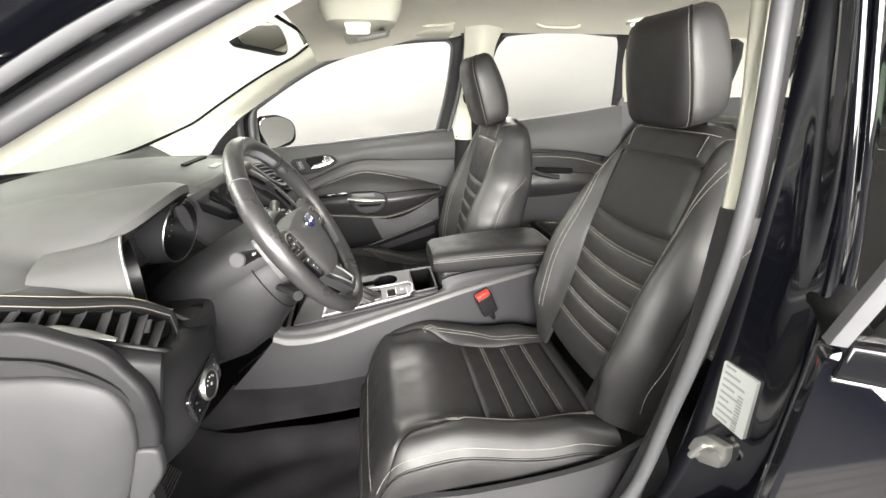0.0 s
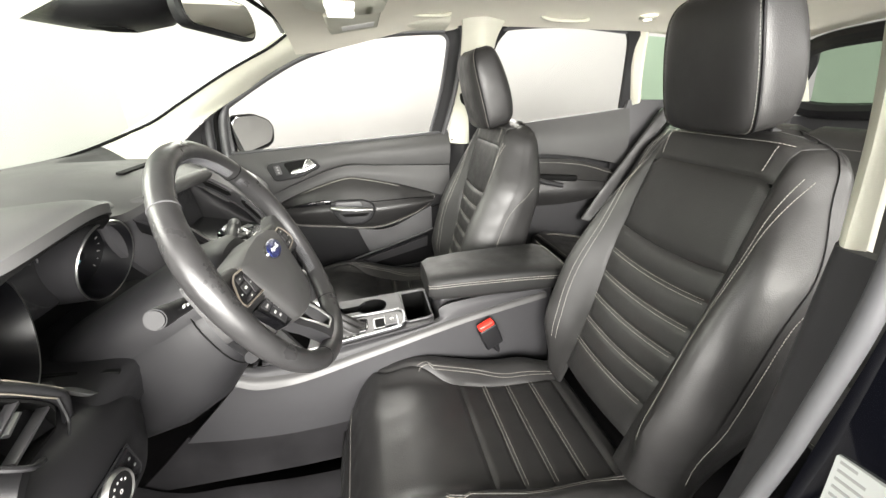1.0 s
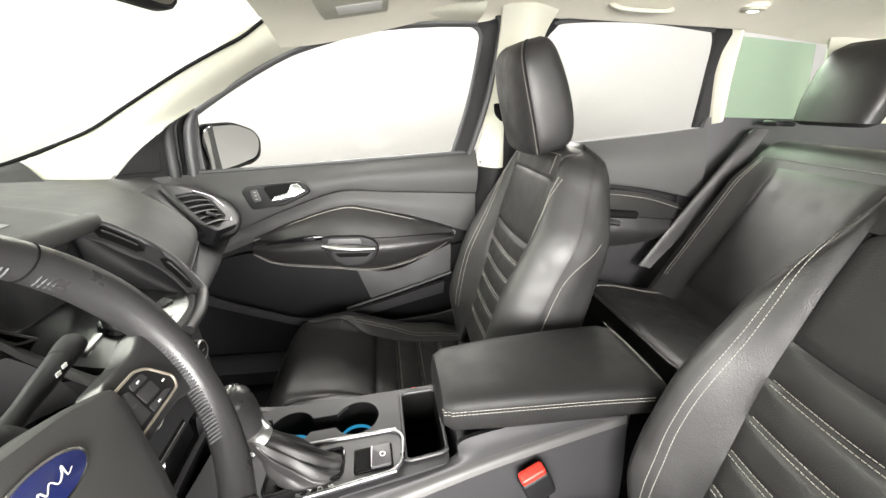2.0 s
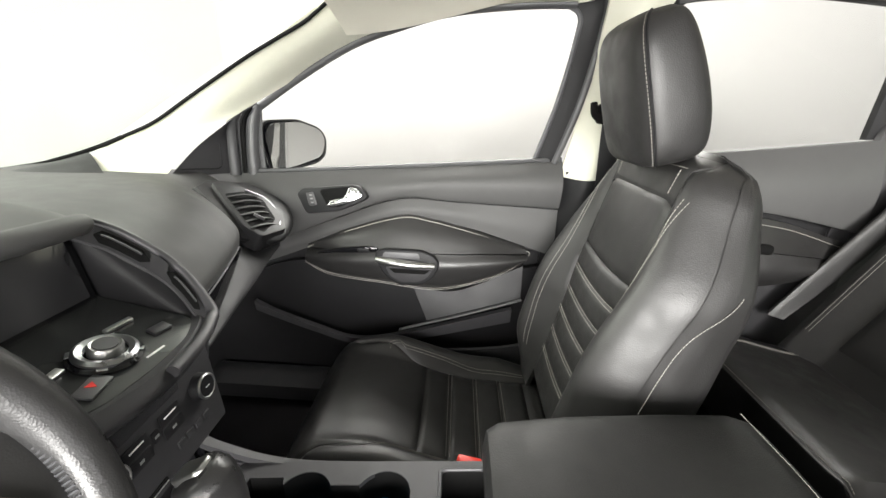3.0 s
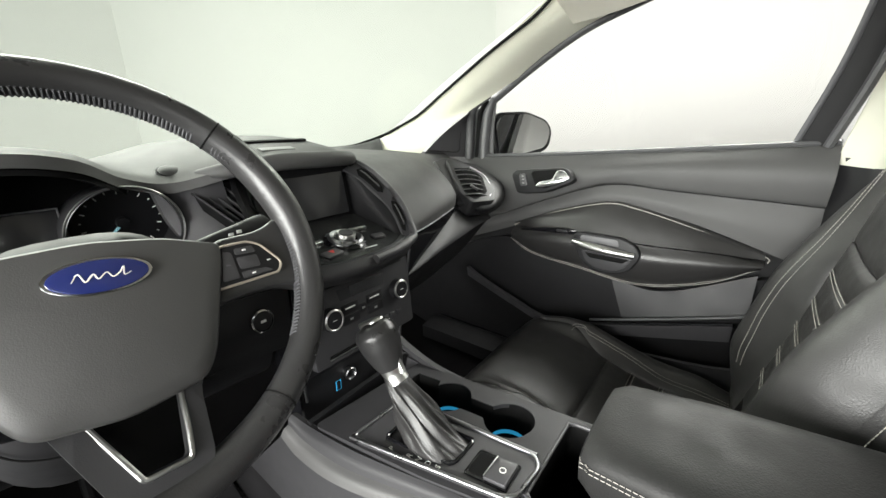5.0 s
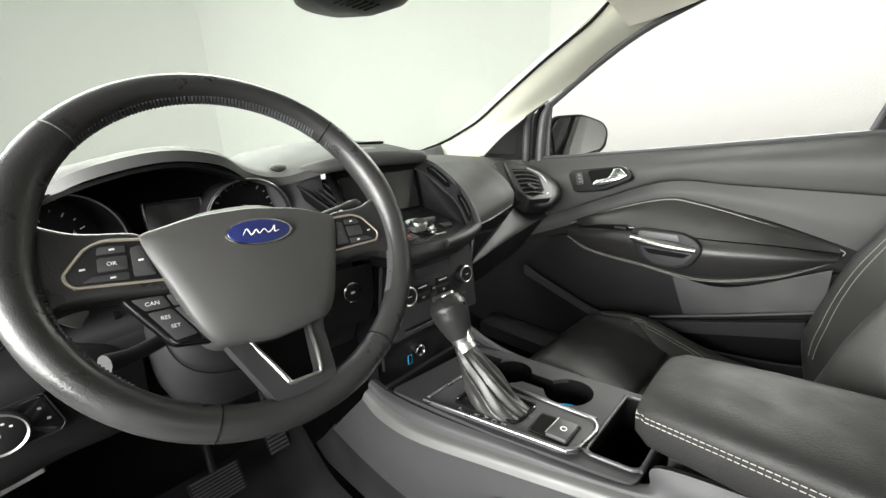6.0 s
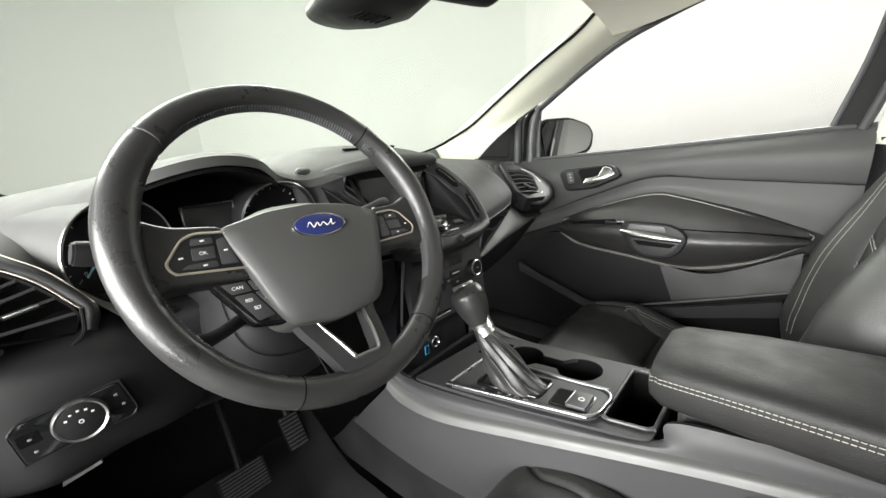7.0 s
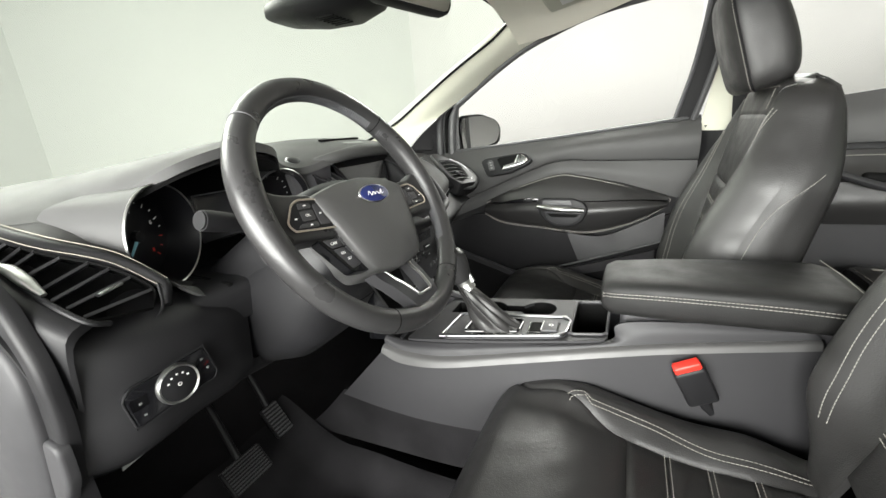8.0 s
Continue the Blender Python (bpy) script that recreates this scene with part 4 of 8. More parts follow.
part("paper", prism(rounded([(-0.027, -0.050), (0.027, -0.050), (0.027, 0.050), (-0.027, 0.050)], 0.003), ml @ pose(0, 0, -0.004), 0.0075), PAPER, lab)
for k in range(9):
    part("print_line", prism([(-0.022, 0.046 - k * 0.011), (-0.022 + 0.016 + 0.024 * ((k * 7) % 5) / 5, 0.046 - k * 0.011), (-0.022 + 0.016 + 0.024 * ((k * 7) % 5) / 5, 0.0425 - k * 0.011), (-0.022, 0.0425 - k * 0.011)], ml, 0.0042), GREY_INK, lab)
for k in range(12):
    part("code_bar", prism([(0.006, -0.048 + k * 0.0052), (0.014, -0.048 + k * 0.0052), (0.014, -0.0455 + k * 0.0052), (0.006, -0.0455 + k * 0.0052)], ml, 0.0046), GREY_INK, lab)
strk = thing("door_striker", (0.60, -0.78, 0.79), "worn bare steel door striker plate on the black pillar", "striker")
mk = basis((0.6265, -0.767, 0.776), (0.0, -0.08, 0.045), (0.0, 0.045, 0.08))
part("striker_plate", prism(rounded([(-0.042, -0.010), (-0.02, -0.026), (0.018, -0.022), (0.034, -0.004), (0.042, 0.018), (0.004, 0.024), (-0.024, 0.010)], 0.005), mk @ pose(0, 0, -0.006), 0.014, 0.004), STEEL, strk)
part("striker_loop", tube([mk @ V((-0.02, -0.012, 0.008)), mk @ V((-0.018, -0.012, 0.022)), mk @ V((0.012, 0.012, 0.022)), mk @ V((0.014, 0.012, 0.008))], 0.0045, 16, 8), STEEL, strk)
part("bolt", lathe([(0, 0.014), (0.008, 0.014), (0.009, 0.009)], mk @ pose(0.026, -0.002, 0), 16), STEEL, strk)

# ---- open rear door on the driver's side ----
od = thing("rear_door", (0.62, -0.89, 0.45), "open glossy black rear door with its window up", "car door")
mo = basis((0.595, -0.885, 1.066), (math.cos(radians(35)), -math.sin(radians(35)), 0.02), (0.10, -0.02, 1))
part("door_skin", prism(rounded([(-0.03, -0.62), (0.60, -0.62), (0.60, 0.0), (-0.01, -0.005)], 0.02), mo @ pose(0, 0, -0.02), 0.03, 0.006), PAINT, od)
part("belt_strip", prism([(0.0, -0.036), (0.60, -0.036), (0.60, 0.008), (0.004, 0.006)], mo @ pose(0, 0, 0.0), 0.016, 0.005, 3), GLOSS, od, "gloss black belt moulding")
part("belt_line", prism([(0.0, -0.041), (0.60, -0.041), (0.60, -0.037), (0.0, -0.037)], mo @ pose(0, 0, 0.0), 0.013, 0.001), SATIN, od, "thin silver line")
part("window_frame", prism([(-0.012, 0.0), (0.004, 0.0), (0.11, 0.36), (0.09, 0.36)], mo @ pose(0, 0, -0.004), 0.018, 0.003), GREY_SEAL, od)
part("window_glass", prism([(0.004, 0.004), (0.58, 0.004), (0.58, 0.36), (0.105, 0.36)], mo @ pose(0, 0, 0.0), 0.004), SIDE_GLASS, od)
part("wiring_boot", tube([(0.665, -0.80, 1.075), (0.645, -0.835, 1.085), (0.635, -0.855, 1.07), (0.63, -0.87, 1.06)], [0.02, 0.024, 0.018, 0.022], 16, 14), VOID, od, "black rubber wiring boot")


# ---- seats ----
def spline4(rows, n):
    """A smooth run through rows of four numbers."""
    a, b = spline([r[:3] for r in rows], n), spline([(r[3], 0, 0) for r in rows], n)
    return [(p.x, max(p.y, 0.01), max(p.z, 0.008), q.x) for p, q in zip(a, b)]


def front_seat(x0, y0, z0, recline, out, label, ahead=0.0, longer=1.0, lift_all=0.0, slim=0.0, tall=1.05, wide=1.0):
    """A leather bucket seat. x0, z0: where backrest and cushion meet; out: +1 or -1, the side of the door."""
    st = thing("front_seat", (x0 - 0.25, y0, 0.36), label, "car seat", "front seats")

    # cushion: a runs forward from the backrest, w across
    HW = 0.248

    def cz(a, w):
        base = z0 + lift_all * sstep(0.05, 0.35, a) - 0.012 + 0.052 * sstep(0.12, 0.40, a)
        aw = abs(w)
        lift = 0.030 * sstep(0.135, 0.190, aw) * (1 - 0.8 * sstep(0.30, 0.47, a)) * sstep(-0.05, 0.08, a)
        drop = 0.045 * sstep(0.200, 0.256, aw) ** 1.5
        nose = 0.16 * max(0.0, (a - 0.44) / 0.10) ** 2.4 if a > 0.44 else 0.0
        side = 0.02 * sstep(0.12, 0.25, aw) * sstep(0.40, 0.54, a)
        return base + lift - drop - side - min(nose, 0.16)

    def C(a, w, up=0.0):
        k = 1 - 0.055 * sstep(0.36, 0.55, a)
        return V((x0 - a * longer + 0.03 * max(0.0, abs(w) - 0.12) * sstep(0.40, 0.54, a) * 6 * abs(w), y0 + w * k, cz(a, w) + up))

    def pad(name, a0, a1, wl, wr, nu, nv, puff=0.006, tuck=0.007, label=""):
        def f(u, v):
            a = a0 + (a1 - a0) * u
            l, r = (wl(a) if callable(wl) else wl), (wr(a) if callable(wr) else wr)
            w = l + (r - l) * v
            eu, ev = min(u, 1 - u) * abs(a1 - a0), min(v, 1 - v) * abs(r - l)
            e = sstep(0, 0.009, eu) * sstep(0, 0.009, ev)
            crease = 0.0006 * math.sin(a * 37 + 4 * math.sin(w * 17)) * math.sin(w * 29 + 3 * math.sin(a * 19)) * sstep(0, 0.05, min(eu, ev))
            return C(a, w, -tuck * (1 - e) + puff * math.sin(math.pi * u) * math.sin(math.pi * v) + crease)
        part(name, func_sheet(f, nu, nv, 0.03, (0, 0, -1)), LEATHER, st, label)

    iw = 0.144

    def seam(a):
        return iw + 0.040 * sstep(0.26, 0.37, a) + 0.062 * sstep(0.42, 0.505, a)

    pad("front_pad", 0.250, 0.548, lambda a: -seam(a), seam, 44, 52, 0.004, 0.005)
    for k in range(4):
        pad("cushion_pleat", 0.250 - 0.0625 * k, 0.250 - 0.0625 * (k + 1), -iw, iw, 13, 28, 0.0035, 0.006)
    pad("cushion_pleat", 0.0, -0.04, -iw, iw, 9, 24, 0.002, 0.006)
    for s in (1, -1):
        pad("cushion_bolster", -0.04, 0.505, seam if s == 1 else -HW, HW if s == 1 else (lambda a: -seam(a)), 50, 18, 0.002, 0.005)
    # cushion side walls and front
    n = 30
    for s in (1, -1):
        rim = [C(-0.04 + 0.585 * i / n, s * (HW - 0.002)) for i in range(n + 1)]
        part("side_skirt", shell([[p, p + V((0.0, s * 0.006, -0.012)), p + V((0.0, s * 0.007, -0.05)), V((p.x, p.y - s * 0.012, 0.50))] for p in rim], 0.01, (0, -s, 0)), LEATHER, st)
        part("rim_piping", tube([p + V((0, s * 0.003, -0.004)) for p in rim], 0.0028, 60, 8), LEATHER, st)
    part("front_skirt", shell([[C(0.545, w), C(0.545, w) + V((-0.006, 0, -0.03)), V((x0 - 0.50 * longer, y0 + w * 0.92, 0.46))] for w in [-HW + 2 * HW * i / 24 for i in range(25)]], 0.01, (1, 0, 0)), LEATHER, st)
    # threads: double lines across the pleats, along the bolsters and round the rim
    L = []
    for k in range(1, 4):
        for d in (-0.004, 0.004):
            L.append([C(0.250 - 0.0625 * k + d, -iw + 0.006 + (2 * iw - 0.012) * i / 30, 0.0015) for i in range(31)])
    for s in (1, -1):
        for d in (0.012, 0.019):
            run = [C(-0.02 + 0.33 * i / 40, s * (iw + d + 0.012 * sstep(0.10, 0.22, -0.02 + 0.33 * i / 40)), 0.0025) for i in range(41)]
            turn = [C(0.31 + 0.032 * math.sin(q * math.pi / 20) + d * 0.5, s * (iw + d + 0.012 - (0.030 - d * 0.2) * (1 - math.cos(q * math.pi / 20)) * 0.5 + 0.01), 0.0025) for q in range(1, 11)]
            L.append(run + turn)
        L.append([C(-0.02 + 0.53 * i / 50, s * (HW - 0.012), 0.002) for i in range(51)])
    L.append([C(0.522, -0.22 + 0.44 * i / 50, 0.002) for i in range(51)])
    part("cushion_stitching", stitches(L), THREAD, st, "pale thread stitching")
    # plinth under the cushion
    part("seat_base", rbox((x0 - 0.20, y0, 0.43), (0.46, 0.44, 0.12), 0.03), HARD, st)
    part("side_shield", patch([[(x0 - 0.46, y0 + out * 0.245, 0.545), (x0 - 0.30, y0 + out * 0.272, 0.56), (x0 - 0.05, y0 + out * 0.278, 0.585), (x0 + 0.10, y0 + out * 0.27, 0.64)],
                               [(x0 - 0.44, y0 + out * 0.272, 0.50), (x0 - 0.30, y0 + out * 0.285, 0.49), (x0 - 0.05, y0 + out * 0.292, 0.50), (x0 + 0.12, y0 + out * 0.285, 0.55)],
                               [(x0 - 0.40, y0 + out * 0.262, 0.42), (x0 - 0.30, y0 + out * 0.27, 0.41), (x0 - 0.05, y0 + out * 0.275, 0.41), (x0 + 0.12, y0 + out * 0.27, 0.45)]], 24, 14, 0.012, (0, -out, 0)), GREY_PLASTIC, st, "dark grey plastic seat side cover")

    # backrest: h runs up, w across, d forward
    r = radians(recline)
    U, N = V((math.sin(r), 0, math.cos(r))), V((-math.cos(r), 0, math.sin(r)))
    J = V((x0, y0, z0))

    def W(h):
        return 0.235 - slim + 0.030 * sstep(0.0, 0.22, h) - 0.012 * sstep(0.28, 0.45, h) - 0.060 * sstep(0.44, 0.645, h) - 0.080 * max(0.0, (h - 0.60) / 0.08) ** 3

    def back_d(h):
        return -0.045 - 0.098 * math.sqrt(max(0.0, 1 - (max(0.0, h - 0.46) / 0.224) ** 2)) + 0.02 * sstep(0.25, 0.0, h)

    def dd(h, w):
        aw = abs(w)
        b = 0.056 * sstep(-0.02, 0.15, h) * (1 - 0.72 * sstep(0.28, 0.56, h))
        x = sstep(0.125, 0.20, aw)
        lim = W(h)
        fall = 0.075 * max(0.0, (aw - (lim - 0.055)) / 0.055) ** 2 if aw > lim - 0.055 else 0.0
        top = 0.040 * sstep(0.630, 0.690, h) ** 2
        return max(b * x - fall - top - 0.006 * math.sin(math.pi * min(1, max(0, h) / 0.5)) * (1 - x), back_d(h) + 0.012)

    def B(h, w, up=0.0):
        return J + U * h + YA * w + N * (dd(h, w) + up)

    def bpad(name, h0, h1, wl, wr, nu, nv, puff=0.006, tuck=0.007, material=LEATHER):
        def f(u, v):
            h = h0 + (h1 - h0) * u
            l, rr = (wl(h) if callable(wl) else wl), (wr(h) if callable(wr) else wr)
            w = l + (rr - l) * v
            bow = -0.010 * (1 - (w / 0.14) ** 2) if name in ("back_pleat", "insert_panel") and abs(w) < 0.14 and h < 0.5 else 0.0
            eu, ev = min(u, 1 - u) * abs(h1 - h0), min(v, 1 - v) * abs(rr - l)
            e = sstep(0, 0.012, eu) * sstep(0, 0.012, ev)
            return B(h + bow * (1 - u if name == "insert_panel" else 1), w, -tuck * (1 - e) + puff * math.sin(math.pi * u) * math.sin(math.pi * v))
        part(name, func_sheet(f, nu, nv, 0.010, -N), material, st)

    def ib(h):
        return 0.118 + 0.020 * sstep(0.08, 0.40, h) - 0.003 * sstep(0.5, 0.6, h)

    top_panel = 0.598

    def panel_half(h):
        return ib(h) - 0.030 * max(0.0, (h - 0.572) / 0.026) ** 2

    bpad("insert_panel", 0.43, top_panel, lambda h: -panel_half(h), panel_half, 18, 26, 0.005)
    edges = [0.43, 0.372, 0.314, 0.256, 0.198, 0.140, 0.060]
    for h1, h0 in zip(edges, edges[1:]):
        bpad("back_pleat", h0, h1, lambda h: -ib(h), ib, 12, 24, 0.0035, 0.0045)
    bpad("yoke", top_panel - 0.012, 0.678, lambda h: -min(ib(h), W(h)), lambda h: min(ib(h), W(h)), 20, 26, 0.001, 0.004)
    for s in (1, -1):
        bpad("back_bolster", 0.0, 0.676, (lambda h: min(ib(h), W(h) - 0.004)) if s == 1 else (lambda h: -W(h)), W if s == 1 else (lambda h: -min(ib(h), W(h) - 0.004)), 44, 16, 0.002, 0.005)

    rows, side_runs = [], []
    for i in range(49):
        h = 0.6805 * (1 - (1 - i / 48) ** 2.2)
        a, b = B(h, -W(h)), B(h, W(h))
        bd = back_d(h)
        k = min(1.0, max(0.05, (dd(h, W(h)) - bd) / 0.06))
        bl, br = J + U * h + YA * (-W(h) + 0.035 * k) + N * bd, J + U * h + YA * (W(h) - 0.035 * k) + N * bd
        ml_, mr_ = (a + bl) / 2 + YA * (-0.020 * k), (b + br) / 2 + YA * (0.020 * k)
        side_runs.append((h, a, ml_, bl, b, mr_, br))
        rows.append([*spline([a, ml_, bl, (bl + br) / 2 - N * 0.012, br, mr_, b], 27)])
    part("back_shell", shell(rows, 0.008, N * 0.2), LEATHER, st)
    part("shoulder_cap", shell([[B(0.672, w * W(0.672) / 10), (B(0.680, w * W(0.68) / 10) - N * 0.006 + U * 0.003), J + U * 0.674 + YA * (w * (W(0.674) - 0.02) / 10) + N * back_d(0.674)] for w in range(-10, 11)], 0.01, -U), LEATHER, st)
    L = []
    for h in edges[1:-1]:
        for d in (-0.004, 0.004):
            L.append([B(h + d - 0.010 * (1 - (w / 0.14) ** 2), w, 0.0015) for w in [-ib(h) + 0.008 + (2 * ib(h) - 0.016) * i / 30 for i in range(31)]])
    for s in (1, -1):
        for d in (0.028, 0.036):
            L.append([B(0.10 + 0.50 * i / 60, s * (ib(0.10 + 0.5 * i / 60) + d + 0.016 * sstep(0.42, 0.2, 0.10 + 0.5 * i / 60)), 0.002) for i in range(61)])
        # side panel seam: close to the front edge low down, sweeping back under the shoulder
        run = []
        for h, a, ma, ba, b, mb, bb in side_runs:
            if 0.05 < h < 0.575:
                q = 0.10 + 0.86 * sstep(0.36, 0.575, h) ** 1.6
                pts = spline([b, mb, bb] if s == 1 else [a, ma, ba], 21)
                run.append(pts[min(20, int(q * 20))].lerp(pts[min(20, int(q * 20) + 1)], q * 20 - int(q * 20)) + YA * (0.0015 * s))
        L.append(spline(run, 60))
        L.append([B(0.602 + 0.04 * i / 8, s * (0.112 + 0.004 * i / 8), 0.0015) for i in range(9)])
    L.append([B(0.648, -0.13 + 0.26 * i / 30, 0.003) for i in range(31)])
    part("backrest_stitching", stitches(L), THREAD, st, "pale thread stitching")
    # headrest on two chrome posts
    for s in (1, -1):
        part("headrest_post", tube([J + U * 0.60 + YA * (0.062 * s) - N * 0.040, J + U * 0.71 + YA * (0.062 * s) - N * (0.018 - ahead)], 0.006, 4, 10), CHROME, st, "chrome headrest post")
        part("post_collar", rbox(J + U * 0.672 + YA * (0.062 * s) - N * 0.032, (0.026, 0.030, 0.010), 0.004, pose(0, 0, 0, 0, recline, 0)), HARD, st)
    hb = J + U * (0.670 - ahead) - N * (0.018 - ahead) - YA * (out * 0.012)
    tl = radians(recline - 29.6)
    HU, HN = V((math.sin(tl), 0, math.cos(tl))), V((-math.cos(tl), 0, math.sin(tl)))
    secs = []
    prof = [(0.000, 0.078, 0.036, 0.010), (0.006, 0.096, 0.047, 0.008), (0.022, 0.108, 0.057, 0.005), (0.060, 0.113, 0.062, 0.003), (0.110, 0.113, 0.062, 0.004), (0.160, 0.109, 0.058, 0.007), (0.198, 0.102, 0.051, 0.009), (0.220, 0.090, 0.040, 0.008), (0.230, 0.068, 0.024, 0.005)]
    for h, a, b, f in zip(*[[q[i] for q in spline4(prof, 26)] for i in range(4)]):
        o = hb + HU * (h * tall) + HN * f
        secs.append(oval(Matrix(((0, HN.x, 0, o.x), (1, 0, 0, o.y), (0, HN.z, 0, o.z), (0, 0, 0, 1))), a * wide, b, 4.0, 80))
    part("headrest", loft(secs), LEATHER, st)
    L = []
    for s in (1, -1):
        L.append(spline([hb + HU * (h * tall) + HN * (f + b * 0.725 + 0.001) + YA * (s * a * wide * 0.932) for h, a, b, f in prof], 60))
        part("headrest_seam", tube([p + YA * (0.004 * s) - HN * 0.003 for p in L[-1]], 0.0022, 60, 6), HARD, st)
    part("headrest_stitching", stitches(L), THREAD, st, "pale thread stitching")
    return st


driver = front_seat(0.592, -0.343, 0.612, 17.2, -1, "black leather driver seat with pale stitching, slid back", slim=0.016, tall=0.97, wide=0.95)
passenger = front_seat(0.440, 0.405, 0.570, 14.0, 1, "black leather front passenger seat with pale stitching", 0.018, 1.07, 0.014)

# driver's belt buckle
bk = thing("belt_buckle", (0.43, -0.11, 0.66), "black belt buckle with a red release button", "buckle")
mbk = basis((0.448, -0.110, 0.697), (0.88, 0.10, 0.42), (-0.43, -0.28, 0.9))
part("buckle_body", rbox((0, 0, 0), (0.052, 0.085, 0.026), 0.007, None), HARD, bk).data.transform(mbk)
part("release_button", rbox((0, 0.043, 0), (0.044, 0.022, 0.019), 0.004, None), RED, bk).data.transform(mbk)
part("stalk", tube([mbk @ V((0, -0.03, 0)), mbk @ V((0.005, -0.12, -0.005))], 0.011, 6, 8), HARD, bk)
bk2 = thing("belt_buckle", (0.28, 0.135, 0.66), "black belt buckle with a red release button", "buckle")
part("buckle_body", rbox((0.266, 0.15, 0.635), (0.052, 0.024, 0.10), 0.007, pose(0, 0, 0, 0, 12, 0)), HARD, bk2)
part("release_button", rbox((0.276, 0.15, 0.688), (0.044, 0.018, 0.016), 0.004, pose(0, 0, 0, 0, 12, 0)), RED, bk2)

# ---- rear bench ----
bench = thing("rear_seat", (1.35, 0.05, 0.42), "black leather rear bench seat with stitched panels", "rear seat")


def bench_cz(x, y):
    k = abs((y - 0.03) / 0.68)
    return 0.695 - 0.045 * sstep(0.97, 1.25, x) - 0.016 * max(0.0, (0.955 - x) / 0.03) ** 2 * (x < 0.955) - 0.02 * max(0, k - 0.9) / 0.1


RB_TILT = radians(29)
RB_UP, RB_OUT = V((math.sin(RB_TILT), 0, math.cos(RB_TILT))), V((-math.cos(RB_TILT), 0, math.sin(RB_TILT)))
for y0, y1 in ((-0.66, 0.115), (0.125, 0.70)):
    def bc(u, v, up=0.0):
        x, y = 0.925 + 0.40 * u, y0 + (y1 - y0) * v
        return V((x, y, bench_cz(x, y) - 0.022 * (1 - sstep(0, 0.035, min(v, 1 - v) * (y1 - y0))) + 0.006 * sstep(0.07, 0.02, min(v, 1 - v) * (y1 - y0)) + up))
    part("cushion", func_sheet(bc, 34, 40, 0.16, (0.15, 0, -1)), LEATHER, bench)
    part("cushion_piping", tube([bc(0.004, v / 20, 0.001) for v in range(21)], 0.0028, 60, 8), LEATHER, bench)
    ym = (y0 + y1) / 2

    def rb(h, y, up=0.0):
        e = min(y - y0, y1 - y)
        d = 0.038 * sstep(0.13, 0.04, e) * sstep(0.66, 0.50, h) - 0.05 * max(0, (h - 0.64) / 0.08) ** 2 * (h > 0.64) - 0.045 * sstep(0.035, 0.0, e)
        return V((1.215, y, 0.60)) + RB_UP * h + RB_OUT * (d + up)
    part("backrest", func_sheet(lambda u, v: rb(0.72 * u, y0 + 0.004 + (y1 - y0 - 0.008) * v), 44, 44, 0.12, (0.95, 0, -0.3)), LEATHER, bench)
    part("back_panel", func_sheet(lambda u, v: rb(0.12 + 0.48 * u, y0 + 0.13 + (y1 - y0 - 0.26) * v, 0.002 + 0.008 * sstep(0, 0.06, min(u, 1 - u)) * sstep(0, 0.06, min(v, 1 - v))), 20, 24, 0.02, (0.95, 0, -0.3)), LEATHER, bench)
    part("stitching", stitches([[rb(0.63, y0 + 0.07 + (y1 - y0 - 0.14) * i / 40, 0.002) for i in range(41)], [rb(0.12 + 0.51 * i / 40, y0 + 0.055, 0.003) for i in range(41)], [rb(0.12 + 0.51 * i / 40, y1 - 0.055, 0.003) for i in range(41)], [rb(0.12 + 0.51 * i / 40, y1 - 0.063, 0.003) for i in range(41)],
                                [bc(0.09 + 0.8 * i / 40, 1 - 0.075 / (y1 - y0), 0.002) for i in range(41)], [bc(0.09 + 0.8 * i / 40, 1 - 0.083 / (y1 - y0), 0.002) for i in range(41)], [bc(0.02, 0.03 + 0.94 * i / 40, 0.001) for i in range(41)]], 0.0009), THREAD, bench, "pale thread stitching")
    hy = ym + (0.06 if y0 < -0.1 else 0.125)
    secs = [oval(Matrix(((0, 1, 0, 1.615 + 0.25 * h), (1, 0, 0, hy), (0, 0, 0, 1.262 + h), (0, 0, 0, 1))), a, b, 3.2, 32) for h, a, b in ((0.0, 0.09, 0.03), (0.012, 0.115, 0.045), (0.08, 0.125, 0.05), (0.17, 0.120, 0.048), (0.225, 0.105, 0.036), (0.245, 0.07, 0.018))]
    part("headrest", loft(secs), LEATHER, bench)
part("side_bolster", patch([[(1.22, 0.745, 0.73), (1.32, 0.745, 0.88), (1.46, 0.75, 1.10), (1.53, 0.755, 1.22)], [(1.18, 0.715, 0.73), (1.28, 0.712, 0.89), (1.44, 0.722, 1.11), (1.54, 0.73, 1.24)], [(1.22, 0.700, 0.72), (1.33, 0.700, 0.86), (1.50, 0.705, 1.10), (1.58, 0.71, 1.24)]], 30, 12, 0.03, (0.6, 0.6, 0)), LEATHER, bench, "grey fixed side bolster by the door")
part("belt_guide", rbox((1.60, 0.70, 1.262), (0.08, 0.06, 0.018), 0.006), HARD, bench)

# ---- centre console ----
def con_z(x, y=0.0):
    return 0.716 + 0.10 * (x + 0.04)


con = thing("center_console", (0.15, 0.0, 0.36), "black and grey centre console with cup holders and shifter", "console")
outline = rounded([(-0.125, -0.137), (0.10, -0.122), (0.30, -0.093), (0.30, 0.098), (-0.10, 0.104)], 0.012)


